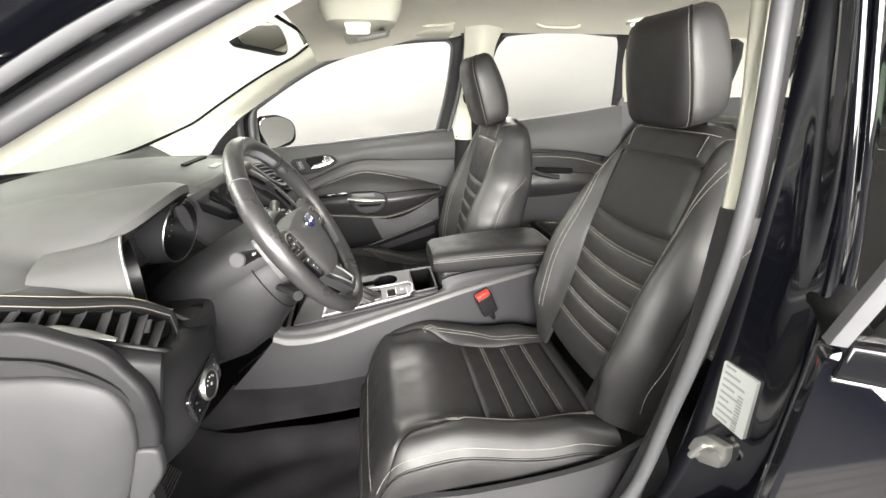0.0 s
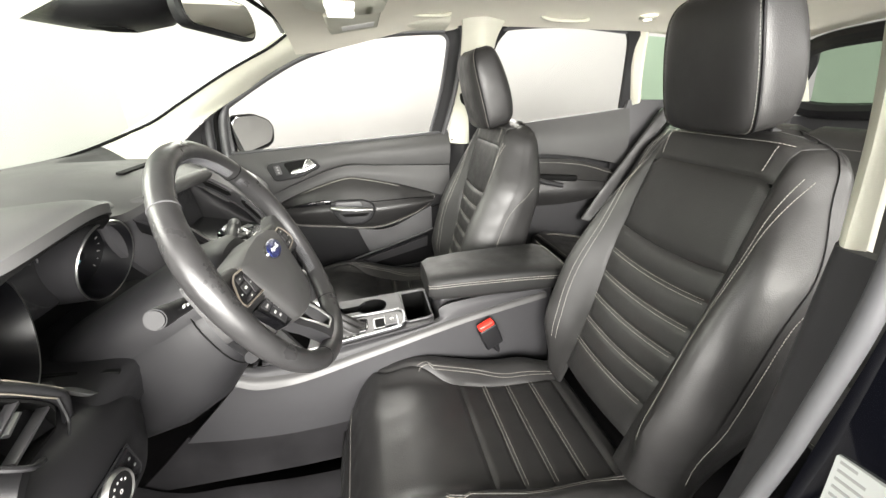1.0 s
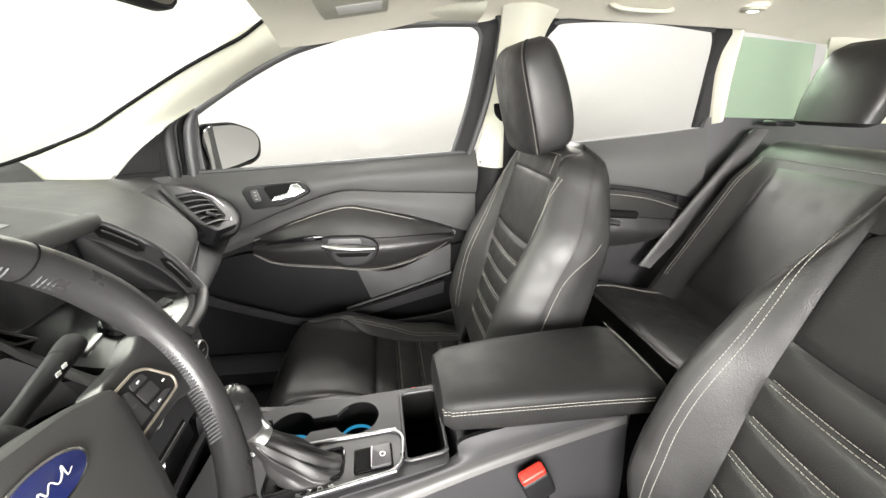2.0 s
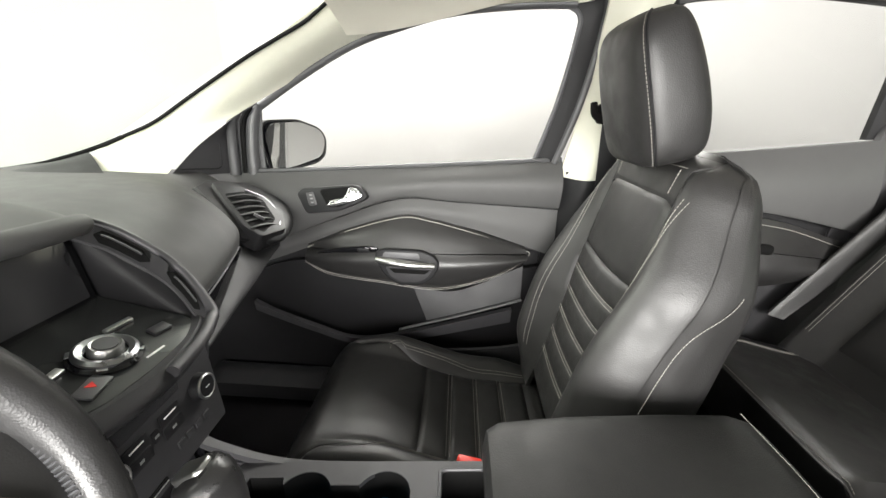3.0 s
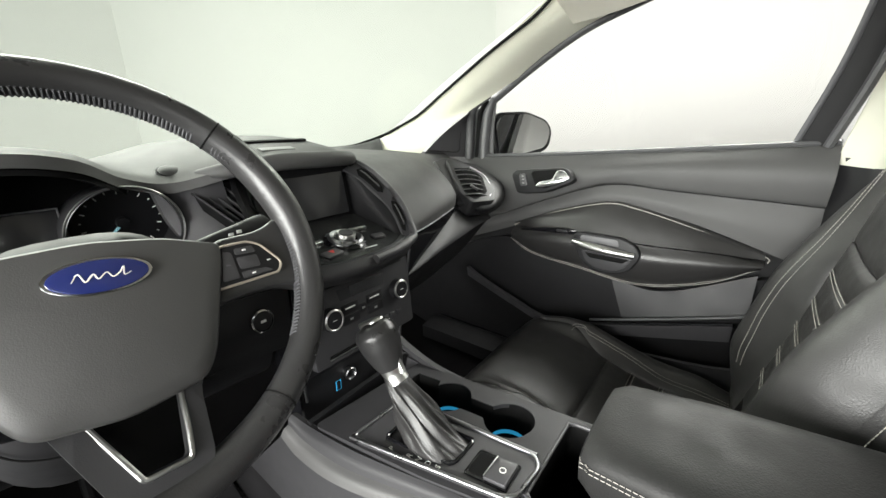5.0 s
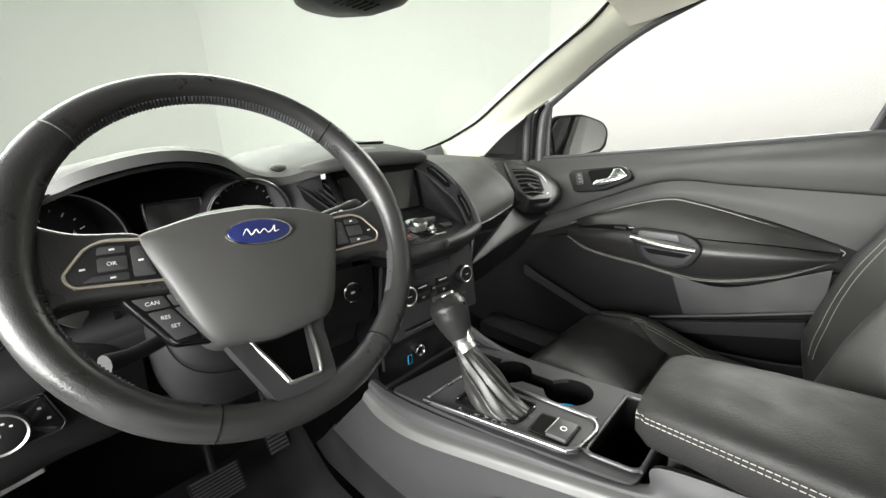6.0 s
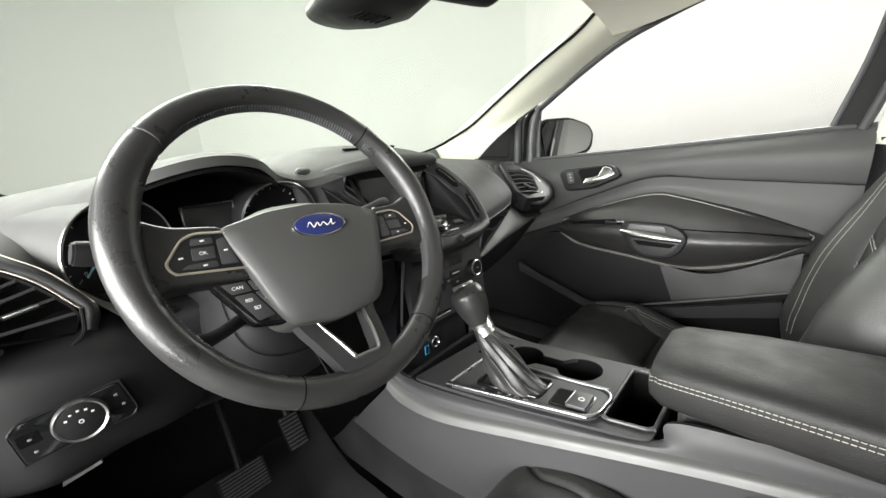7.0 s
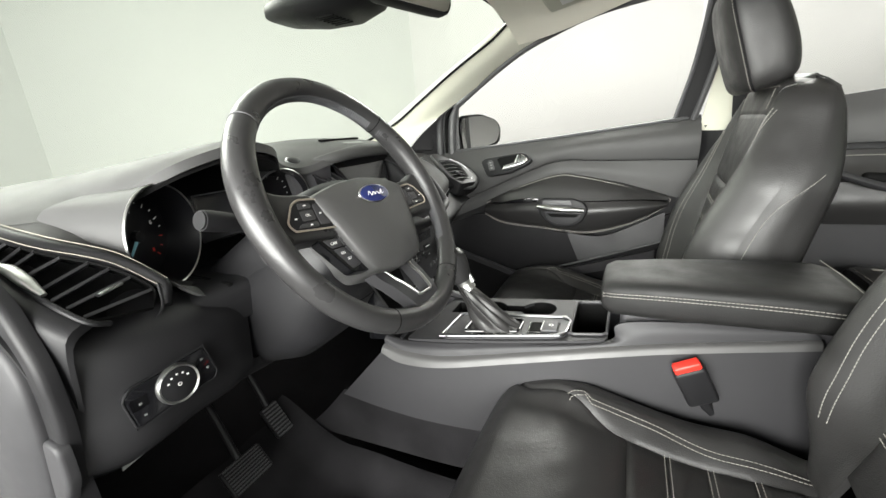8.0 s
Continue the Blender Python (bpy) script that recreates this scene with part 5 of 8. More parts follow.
def cup_half(x):
    best = 0.0
    for c, r in ((0.022, 0.041), (0.143, 0.041)):
        if abs(x - c) < r:
            best = max(best, math.sqrt(r * r - (x - c) ** 2))
    if -0.075 <= x <= -0.015:
        best = max(best, 0.032)
    if 0.05 < x < 0.115:
        best = max(best, 0.017)
    return best


xs = [-0.074 + 0.2575 * i / 52 for i in range(53)]
xs = [x for x in xs if cup_half(x) > 0.004]
cup_loop = [(x, 0.042 - cup_half(x)) for x in xs] + [(x, 0.042 + cup_half(x)) for x in reversed(xs)]
bin_loop = rounded([(0.228, -0.080), (0.298, -0.074), (0.298, 0.082), (0.226, 0.082)], 0.014)
boot_loop = rounded([(0.005, -0.100), (0.125, -0.088), (0.125, -0.032), (0.005, -0.036)], 0.012)
part("top_plate", plate(outline, [cup_loop, bin_loop], con_z, 0.008), GREY_PLASTIC, con, "dark grey satin console top")
part("cup_holder", well(cup_loop, con_z, 0.065, 0.97), VOID, con, "black cup holder well")
for c in (0.022, 0.143):
    part("cup_ring", lathe([(0.034, 0.0), (0.037, 0.004), (0.034, 0.008), (0.031, 0.004)], pose(c, 0.042, con_z(c) - 0.058), 32), BLUE_LED, con, "blue lit ring in the cup holder")
part("storage_bin", well(bin_loop, con_z, 0.11, 0.93), VOID, con, "deep black storage bin")
part("bin_rim", tube([(x, y, con_z(x) + 0.003) for x, y in bin_loop], 0.0030, 90, 8, True), PLASTIC, con)
# shifter bezel
bz = [(-0.040, -0.128), (0.205, -0.098), (0.222, -0.086), (0.226, -0.030), (0.210, -0.012), (-0.035, -0.012)]
bzr = rounded(bz, 0.014)
part("shifter_plate", plate(bzr, [boot_loop], lambda x, y: con_z(x) + 0.006, 0.006), PLASTIC, con)
part("chrome_surround", tube([(x, y, con_z(x) + 0.0075) for x, y in bzr], 0.0034, 120, 10, True), SATIN_DARK, con, "satin silver surround")
part("boot_frame", tube([(x, y, con_z(x) + 0.007) for x, y in boot_loop], 0.003, 60, 8, True), GLOSS, con)
for k, ch in enumerate("PRNDS"):
    xk = 0.030 + (0.0 if k == 0 else 0.032) + 0.016 * max(0, k - 1)
    words(ch, basis((xk, -0.1115 + 0.11 * (xk - 0.03), con_z(xk) + 0.0078), (0, 1, 0), (-1, 0, 0)), 0.0115, WHITE_INK, con, "gear_letter", 0.0002)
part("brake_switch_plate", prism(rounded([(-0.032, -0.024), (0.032, -0.024), (0.032, 0.024), (-0.032, 0.024)], 0.004), basis((0.175, -0.066, con_z(0.175) + 0.006), (1, 0.04, 0.1), (0, 1, 0)), 0.002), GLOSS, con)
part("brake_switch_cup", prism(rounded([(-0.029, -0.020), (-0.004, -0.020), (-0.004, 0.020), (-0.029, 0.020)], 0.003), basis((0.175, -0.066, con_z(0.175) + 0.0075), (1, 0.04, 0.1), (0, 1, 0)), 0.0012), VOID, con)
part("brake_switch", prism(rounded([(-0.004, -0.021), (0.029, -0.021), (0.029, 0.021), (-0.004, 0.021)], 0.003), basis((0.175, -0.066, con_z(0.175) + 0.007), (1, 0.04, 0.12), (0, 1, 0)), 0.006, 0.0015), PLASTIC, con)
part("switch_edge", rbox((0.172, -0.066, con_z(0.172) + 0.0135), (0.0016, 0.040, 0.0012), 0.0004), SATIN, con)
part("brake_icon", lathe([(0.0035, 0.0), (0.0048, 0.0), (0.0048, 0.0004), (0.0035, 0.0004), (0.0035, 0.0)], pose(0.19, -0.066, con_z(0.19) + 0.0142), 16), WHITE_INK, con)
# sides: a pale ledge along the upper edge, the flank below
TOPL = [(-0.17, -0.150, 0.716), (-0.125, -0.142, 0.705), (-0.02, -0.136, 0.712), (0.12, -0.120, 0.728), (0.30, -0.092, 0.748), (0.335, -0.086, 0.79), (0.60, -0.060, 0.805)]
LED1 = [(-0.17, -0.158, 0.70), (-0.125, -0.157, 0.688), (-0.03, -0.152, 0.688), (0.12, -0.132, 0.712), (0.30, -0.103, 0.742), (0.42, -0.088, 0.762), (0.62, -0.066, 0.79)]
LED2 = [(-0.175, -0.172, 0.682), (-0.125, -0.172, 0.664), (-0.03, -0.168, 0.668), (0.12, -0.146, 0.694), (0.30, -0.117, 0.726), (0.42, -0.101, 0.747), (0.62, -0.078, 0.776)]
part("side_shoulder", patch([TOPL, [tuple(V(a).lerp(V(b), 0.5) + V((0, -0.003, 0.002))) for a, b in zip(TOPL, LED1)], LED1], 60, 8, 0.01, (0, 1, -0.3)), GREY_PLASTIC, con)
part("side_ledge", patch([LED1, [tuple(V(a).lerp(V(b), 0.5) + V((0, -0.002, 0.003))) for a, b in zip(LED1, LED2)], LED2], 60, 8, 0.01, (0, 0.5, -1)), GREY_HUB, con, "pale grey ledge along the console")
FL1 = [(-0.30, -0.178, 0.545), (-0.18, -0.176, 0.53), (-0.05, -0.168, 0.52), (0.12, -0.148, 0.52), (0.30, -0.117, 0.535), (0.42, -0.102, 0.55), (0.64, -0.08, 0.57)]
FL2 = [(-0.45, -0.17, 0.40), (-0.20, -0.165, 0.40), (-0.03, -0.16, 0.40), (0.12, -0.145, 0.40), (0.30, -0.115, 0.40), (0.42, -0.10, 0.40), (0.66, -0.08, 0.40)]
part("flank", patch([LED2, [tuple(V(a).lerp(V(b), 0.5) + V((0, -0.002, 0))) for a, b in zip(LED2, FL1)], FL1], 60, 10, 0.01, (0, 1, 0)), GREY_PLASTIC, con)
part("flank_carpet", patch([[tuple(V(p) + V((0, 0.006, 0.01))) for p in FL1], [tuple(V(a).lerp(V(b), 0.5) + V((0, 0.004, 0))) for a, b in zip(FL1, FL2)], FL2], 60, 10, 0.01, (0, 1, 0)), TUFT, con, "dark grey carpet on the lower console side")
part("flank", patch([[(-0.17, 0.115, 0.71), (0.0, 0.106, 0.714), (0.30, 0.10, 0.745), (0.62, 0.12, 0.78)], [(-0.2, 0.125, 0.55), (0.0, 0.12, 0.55), (0.30, 0.115, 0.55), (0.66, 0.12, 0.55)], [(-0.4, 0.13, 0.38), (0.0, 0.12, 0.38), (0.30, 0.115, 0.38), (0.66, 0.12, 0.38)]], 40, 14, 0.01, (0, -1, 0)), PLASTIC, con)
part("edge_rail", patch([[(-0.19, 0.10, 0.765), (-0.14, 0.103, 0.735), (0.0, 0.098, 0.717), (0.30, 0.094, 0.747)], [(-0.19, 0.118, 0.77), (-0.14, 0.118, 0.735), (0.0, 0.110, 0.716), (0.30, 0.104, 0.745)]], 40, 5, 0.012, (0, 0, -1)), GREY_PLASTIC, con, "grey rail along the console edge")
part("rear_box", rbox((0.485, 0.022, 0.70), (0.33, 0.15, 0.20), 0.012), PLASTIC, con)
part("front_wall", patch([[(-0.14, -0.14, 0.71), (-0.145, 0.0, 0.71), (-0.14, 0.105, 0.715)], [(-0.19, -0.145, 0.55), (-0.195, 0.0, 0.55), (-0.19, 0.11, 0.55)], [(-0.22, -0.15, 0.40), (-0.22, 0.0, 0.40), (-0.22, 0.11, 0.40)]], 10, 10, 0.01, (1, 0, 0)), HARD, con)

# padded armrest lid
arm = thing("armrest", (0.47, 0.0, 0.79), "black padded leather armrest lid with double stitching", "armrest")
secs = []
for x, l, r, zt, zb, pw in ((0.284, -0.070, 0.050, 0.850, 0.812, 2.6), (0.288, -0.082, 0.064, 0.862, 0.802, 3.2), (0.305, -0.090, 0.072, 0.869, 0.795, 4.0), (0.40, -0.096, 0.084, 0.875, 0.797, 4.6), (0.55, -0.102, 0.098, 0.878, 0.803, 4.6), (0.64, -0.104, 0.106, 0.876, 0.806, 4.4), (0.668, -0.100, 0.104, 0.870, 0.810, 3.6), (0.678, -0.086, 0.090, 0.858, 0.820, 2.6)):
    m = Matrix(((0, 0, 1, x), (1, 0, 0, (l + r) / 2), (0, 1, 0, (zt + zb) / 2), (0, 0, 0, 1)))
    secs.append(oval(m, (r - l) / 2, (zt - zb) / 2, pw, 40))
part("lid", loft(secs), ARM_LEATHER, arm)
L = []
for d in (0.0, 0.006):
    L.append(spline([(0.30, -0.0895, 0.846 - d), (0.40, -0.0972, 0.852 - d), (0.55, -0.1032, 0.855 - d), (0.64, -0.1052, 0.853 - d)], 60))
    L.append(spline([(0.300 - 0.002, -0.088, 0.846 - d), (0.2872, -0.075, 0.844 - d), (0.2855, 0.0, 0.845 - d), (0.288, 0.058, 0.845 - d), (0.30, 0.070, 0.846 - d)], 40))
L.append([V((0.655 - 0.0, y / 100, 0.879 - abs(y) * 0.0003)) for y in range(-9, 10)])
part("stitching", stitches(L), THREAD, arm, "pale double thread stitching")
part("hinge", rbox((0.665, 0.0, 0.80), (0.03, 0.15, 0.03), 0.01), HARD, arm)

# gear lever with its gathered boot
gl_ = thing("gear_lever", (0.065, -0.065, 0.725), "black leather gear lever with a satin collar and gathered boot", "gear lever")
gp = [V((0.078, -0.064, 0.732)), V((0.060, -0.066, 0.752)), V((0.038, -0.069, 0.782)), V((0.016, -0.073, 0.812)), V((0.006, -0.0745, 0.828))]


def boot_pt(h, a):
    """A point of the gathered boot: h from its frame to the collar, a round it."""
    s = h * (len(gp) - 1)
    k = min(int(s), len(gp) - 2)
    c = gp[k].lerp(gp[k + 1], s - k)
    f = 1 - h
    rx, ry = 0.0185 + 0.044 * f ** 1.35, 0.018 + 0.020 * f ** 1.2
    fold = 1 + 0.10 * math.sin(math.pi * min(1, h * 1.15)) * math.sin(5 * a + 5 * h) + 0.07 * math.sin(math.pi * h) * math.sin(4 * a - 9 * h + 1)
    return c + V((rx * fold * math.cos(a), ry * fold * math.sin(a), -0.35 * rx * fold * math.cos(a) * (1 - f) + 0.004 * math.sin(9 * a + 6 * h) * math.sin(math.pi * h)))


part("boot", loft([[boot_pt(i / 26, 2 * math.pi * q / 72) for q in range(72)] for i in range(27)]), LEATHER, gl_, "gathered black leather boot", 80)
part("collar", tube([V((0.012, -0.0737, 0.818)), V((0.004, -0.0748, 0.830)), V((-0.002, -0.0756, 0.842))], [0.0185, 0.0165, 0.0185], 10, 22), SATIN, gl_, "satin silver collar")
part("collar_spur", tube([V((0.022, -0.072, 0.838)), V((0.014, -0.0725, 0.852)), V((0.010, -0.073, 0.868))], [0.005, 0.0045, 0.002], 10, 8), SATIN, gl_, "satin silver collar spur")
part("knob", tube([V((0.000, -0.0753, 0.838)), V((-0.007, -0.0760, 0.852)), V((-0.016, -0.077, 0.870)), V((-0.025, -0.078, 0.888)), V((-0.032, -0.0785, 0.900)), V((-0.036, -0.079, 0.906))], [0.019, 0.025, 0.031, 0.033, 0.027, 0.010], 32, 26), WHEEL_LEATHER, gl_, "black leather knob")
part("knob_cap", prism(rounded([(-0.020, -0.014), (0.018, -0.012), (0.020, 0.012), (-0.018, 0.014)], 0.009), basis((-0.031, -0.0785, 0.899), (0.84, 0, 0.46), (0, 1, 0)), 0.011, 0.003, 3), SATIN, gl_, "satin silver knob cap")

# ---- steering wheel ----
WC = V((-0.0159, -0.3745, 1.0726))
WN = V((math.cos(radians(29.4)), 0, math.sin(radians(29.4))))
WU = V((-WN.z, 0, WN.x))
MW = Matrix(((0, WU.x, WN.x, WC.x), (1, 0, 0, WC.y), (0, WU.z, WN.z, WC.z), (0, 0, 0, 1)))
sw = thing("steering_wheel", WC, "black leather three-spoke steering wheel with grey airbag cover", "steering wheel")
RW = 0.178


def ring_pt(a, r=RW, z=0.0):
    return MW @ V((r * math.sin(a), r * math.cos(a), z))


bm = bmesh.new()
rings = []
for i in range(120):
    a = 2 * math.pi * i / 120
    thick = 0.0150 + 0.0026 * (math.exp(-((a - 1.25) / 0.35) ** 2) + math.exp(-((a - 5.03) / 0.35) ** 2)) + 0.0012 * math.exp(-((a - 3.14) / 0.8) ** 2)
    ctr, e1, e2 = ring_pt(a), (MW.to_3x3() @ V((math.sin(a), math.cos(a), 0))), WN
    rings.append([bm.verts.new(ctr + e1 * (thick * math.cos(2 * math.pi * q / 16)) + e2 * (thick * 1.08 * math.sin(2 * math.pi * q / 16))) for q in range(16)])
for i in range(120):
    A, B2 = rings[i], rings[(i + 1) % 120]
    for q in range(16):
        bm.faces.new((A[q], A[(q + 1) % 16], B2[(q + 1) % 16], B2[q]))
part("rim", bm, WHEEL_LEATHER, sw, "black leather rim")
for a in (radians(-45), radians(47), radians(148), radians(-152)):
    c, e1 = ring_pt(a), MW.to_3x3() @ V((math.sin(a), math.cos(a), 0))
    part("rim_seam", tube([c + e1 * (0.0155 * math.cos(q * math.pi / 8)) + WN * (0.0167 * math.sin(q * math.pi / 8)) for q in range(16)], 0.0009, 32, 6, True), SATIN_GREY if abs(a) < 0.8 and a < 0 else VOID, sw)
# laced stitching on the inside of the rim
L = []
for a0, a1 in ((-128, -48), (50, 128), (-44, 44)):
    n = int((a1 - a0) * 0.8)
    for i in range(n):
        a, b = radians(a0 + (a1 - a0) * i / n), radians(a0 + (a1 - a0) * (i + 0.62) / n)
        L.append((ring_pt(a, RW - 0.0136, 0.007), ring_pt((a + b) / 2, RW - 0.0154, 0.0), ring_pt(b, RW - 0.0136, -0.007)))
part_lace = bmesh.new()
for a, c, b in L:
    b2 = tube([a, c, b], 0.0011, 4, 5)
    me = bpy.data.meshes.new("t")
    b2.to_mesh(me)
    b2.free()
    part_lace.from_mesh(me)
    bpy.data.meshes.remove(me)
tagged(part("lacing", part_lace, GREY_SEAL, sw, "dark laced stitching"), kind="stuff")
# hub cover: a shield shape, domed, set back from the rim; the wheel stands a little turned
MR = MW @ pose(-0.0005, -0.003, 0.0165, 0, 0, -4.5)
MW = MR @ pose(0, -0.032, -0.030)
HUB = [(-0.098, 0.052), (-0.052, 0.064), (0.0, 0.068), (0.052, 0.064), (0.098, 0.052), (0.096, 0.038), (0.083, 0.002), (0.067, -0.046), (0.055, -0.064), (0.0, -0.072), (-0.055, -0.064), (-0.067, -0.046), (-0.083, 0.002), (-0.096, 0.038)]
hub = rounded(HUB, 0.012, 4)
crown = lambda x, y: 0.013 - 0.8 * x * x - 0.5 * max(0.0, y) ** 2 - 1.2 * max(0, -y) ** 2
secs = [[MW @ V((x * k, y * k, z + (crown(x * k, y * k) if z > 0 else 0))) for x, y in hub] for k, z in ((0.94, -0.045), (0.99, -0.03), (1.0, 0.006), (0.985, 0.0115), (0.955, 0.0145), (0.80, 0.0165), (0.55, 0.018), (0.28, 0.0188), (0.04, 0.019))]
part("airbag_cover", loft(secs), GREY_HUB, sw, "grey moulded airbag cover")
ov = [(0.0305 * math.cos(2 * math.pi * i / 40), 0.0125 * math.sin(2 * math.pi * i / 40)) for i in range(40)]
mb = MW @ pose(0.002, 0.0365, 0.0305)
part("badge_rim", prism([(x * 1.09, y * 1.14) for x, y in ov], mb @ pose(0, 0, -0.002), 0.004, 0.001), CHROME, sw, "chrome oval badge rim")
part("badge", prism(ov, mb @ pose(0, 0, 0.0), 0.0032, 0.001), BLUE, sw, "blue oval badge")
part("badge_script", tube([mb @ V((x * 0.78, y * 0.8, 0.0034)) for x, y in ((-0.022, -0.003), (-0.016, 0.004), (-0.012, -0.004), (-0.005, 0.002), (-0.002, -0.003), (0.005, 0.002), (0.009, -0.003), (0.015, 0.0), (0.019, 0.005), (0.018, -0.003), (0.024, -0.001))], [0.0003, 0.0007, 0.0004, 0.0006, 0.0003], 70, 6), WHITE_INK, sw, "white scrolled badge mark")
MHUB = MW
for s in (-1, 1):
    for dx in (-0.003, 0.003):
        part("horn_mark", rbox(MHUB @ V((s * 0.062 + dx, 0.036, 0.0245)), (0.0010, 0.0016, 0.006), 0.0004, pose(0, 0, 0, 0, -29.5, 0)), HARD, sw)
    # side spokes with switch pods
    MW = MR @ pose(0, -0.012, -0.024)
    way = 1 if s == -1 else -1
    sp = rounded([(s * 0.092, 0.036), (s * 0.110, 0.038), (s * 0.138, 0.040), (s * 0.172, 0.058), (s * 0.175, -0.032), (s * 0.150, -0.020), (s * 0.118, -0.020), (s * 0.074, -0.026)][::way], 0.014)
    part("spoke", prism(sp, MW @ pose(0, 0, -0.020), 0.028, 0.008, 3), WHEEL_LEATHER, sw)
    pod = rounded([(s * 0.092, 0.027), (s * 0.120, 0.029), (s * 0.132, 0.024), (s * 0.149, 0.002), (s * 0.144, -0.008), (s * 0.082, -0.013)][::way], 0.005)
    base = part("switch_pod", prism(pod, MW @ pose(0, 0, 0.006), 0.0052, 0.0008), HARD, sw)
    part("pod_trim", tube([MW @ V((x, y, 0.0112)) for x, y in pod], 0.0013, 70, 6, True), SATIN_WARM, base, "satin silver trim line")
    for poly in ([(0.107, 0.002), (0.127, 0.002), (0.126, 0.014), (0.106, 0.014)], [(0.088, -0.007), (0.104, -0.006), (0.103, 0.020), (0.095, 0.022)], [(0.107, -0.0075), (0.138, -0.005), (0.131, -0.001), (0.107, -0.001)], [(0.106, 0.017), (0.126, 0.017), (0.124, 0.024), (0.106, 0.023)]):
        part("pod_button", prism(rounded([(s * x, y) for x, y in poly][::(-way)], 0.002), MW @ pose(0, 0, 0.0112), 0.0010, 0.0004), PLASTIC, base)
    for bx, by in ((0.097, 0.008), (0.115, 0.0205), (0.136, 0.006), (0.118, -0.004)):
        part("pod_mark", rbox(MW @ V((s * bx, by, 0.0123)), (0.0006, 0.0038, 0.0016), 0.0002, pose(0, 0, 0, 0, -29.5, 0)), GREY_SEAL if s == 1 and bx < 0.1 else WHITE_INK, base)
words("OK", MW @ pose(-0.117, 0.008, 0.0125), 0.0048, WHITE_INK, sw, "button_letters", 0.0002)
# cruise buttons below the left pod
MW = MW @ pose(0.006, 0, 0)
cr = rounded([(-0.124, -0.022), (-0.078, -0.024), (-0.056, -0.068), (-0.062, -0.078), (-0.094, -0.072)], 0.006)
cruise = part("cruise_pod", prism(cr, MW @ pose(0, 0, -0.008), 0.014, 0.002), GLOSS, sw)
for poly in ([(-0.116, -0.025), (-0.093, -0.026), (-0.089, -0.037), (-0.108, -0.037)], [(-0.091, -0.026), (-0.080, -0.0265), (-0.075, -0.037), (-0.087, -0.037)], [(-0.107, -0.039), (-0.089, -0.039), (-0.074, -0.066), (-0.091, -0.068)], [(-0.087, -0.039), (-0.075, -0.039), (-0.062, -0.066), (-0.072, -0.066)]):
    part("cruise_button", prism(rounded(poly, 0.002), MW @ pose(0, 0, 0.0056), 0.0016, 0.0005), PLASTIC, cruise)
words("CAN", MW @ pose(-0.102, -0.0315, 0.0074), 0.0050, WHITE_INK, cruise, "button_letters", 0.0002)
words("RES", MW @ pose(-0.095, -0.046, 0.0074), 0.0046, WHITE_INK, cruise, "button_letters", 0.0002)
words("SET", MW @ pose(-0.089, -0.055, 0.0074), 0.0046, WHITE_INK, cruise, "button_letters", 0.0002)
for bx, by in ((-0.083, -0.031), (-0.078, -0.046), (-0.070, -0.059)):
    part("pod_mark", rbox(MW @ V((bx, by, 0.0074)), (0.0006, 0.0030, 0.0030), 0.0002, pose(0, 0, 0, 0, -29.5, 0)), WHITE_INK, cruise)
# lower spoke: a satin fork, with a black plate added as the shade in its hole
MW = MR @ pose(0.006, 0, -0.010)
fork = plate(rounded([(-0.060, -0.075), (0.054, -0.075), (0.042, -0.110), (0.034, -0.158), (0.026, -0.172), (-0.020, -0.172), (-0.030, -0.158), (-0.046, -0.115)], 0.008), [rounded([(-0.038, -0.082), (0.033, -0.082), (0.019, -0.149), (-0.012, -0.149)], 0.004)], lambda x, y: -0.020 + 0.024 * sstep(-0.085, -0.150, y), 0.020)
bmesh.ops.transform(fork, matrix=MW, verts=fork.verts)
part("lower_spoke", fork, GREY_PLASTIC, sw, "dark satin lower spoke")
part("spoke_trim", tube([MW @ V((x, y, -0.0190 + 0.024 * sstep(-0.085, -0.150, y))) for x, y in ((-0.0375, -0.084), (-0.030, -0.104), (-0.022, -0.125), (-0.0145, -0.144), (-0.0125, -0.148), (-0.009, -0.1495), (0.003, -0.1495), (0.016, -0.1495), (0.0185, -0.148), (0.020, -0.144), (0.024, -0.125), (0.028, -0.104), (0.0325, -0.084))], 0.0022, 80, 8), SATIN, sw, "satin silver V trim")
part("spoke_shade_plate", prism(rounded([(-0.044, -0.070), (0.040, -0.070), (0.030, -0.160), (-0.024, -0.160)], 0.006), MW @ pose(0, 0, -0.046), 0.004), VOID, sw)

# ---- steering column with stalks ----
col = thing("steering_column", (-0.15, -0.375, 0.95), "grey plastic steering column shroud with two stalks", "steering column")


CC = V((0.0, -0.375, 1.078))


def col_ring(s, a, b, dz=0.0, pw=2.8):
    o = CC - WN * s + WU * dz
    return oval(Matrix(((0, WU.x, WN.x, o.x), (1, 0, 0, o.y), (0, WU.z, WN.z, o.z), (0, 0, 0, 1))), a, b, pw, 36)


part("upper_shroud", loft([col_ring(0.045, 0.060, 0.045), col_ring(0.055, 0.072, 0.056), col_ring(0.10, 0.080, 0.062, 0.002), col_ring(0.16, 0.086, 0.064, 0.0), col_ring(0.30, 0.09, 0.06, 0.0)]), HARD, col)
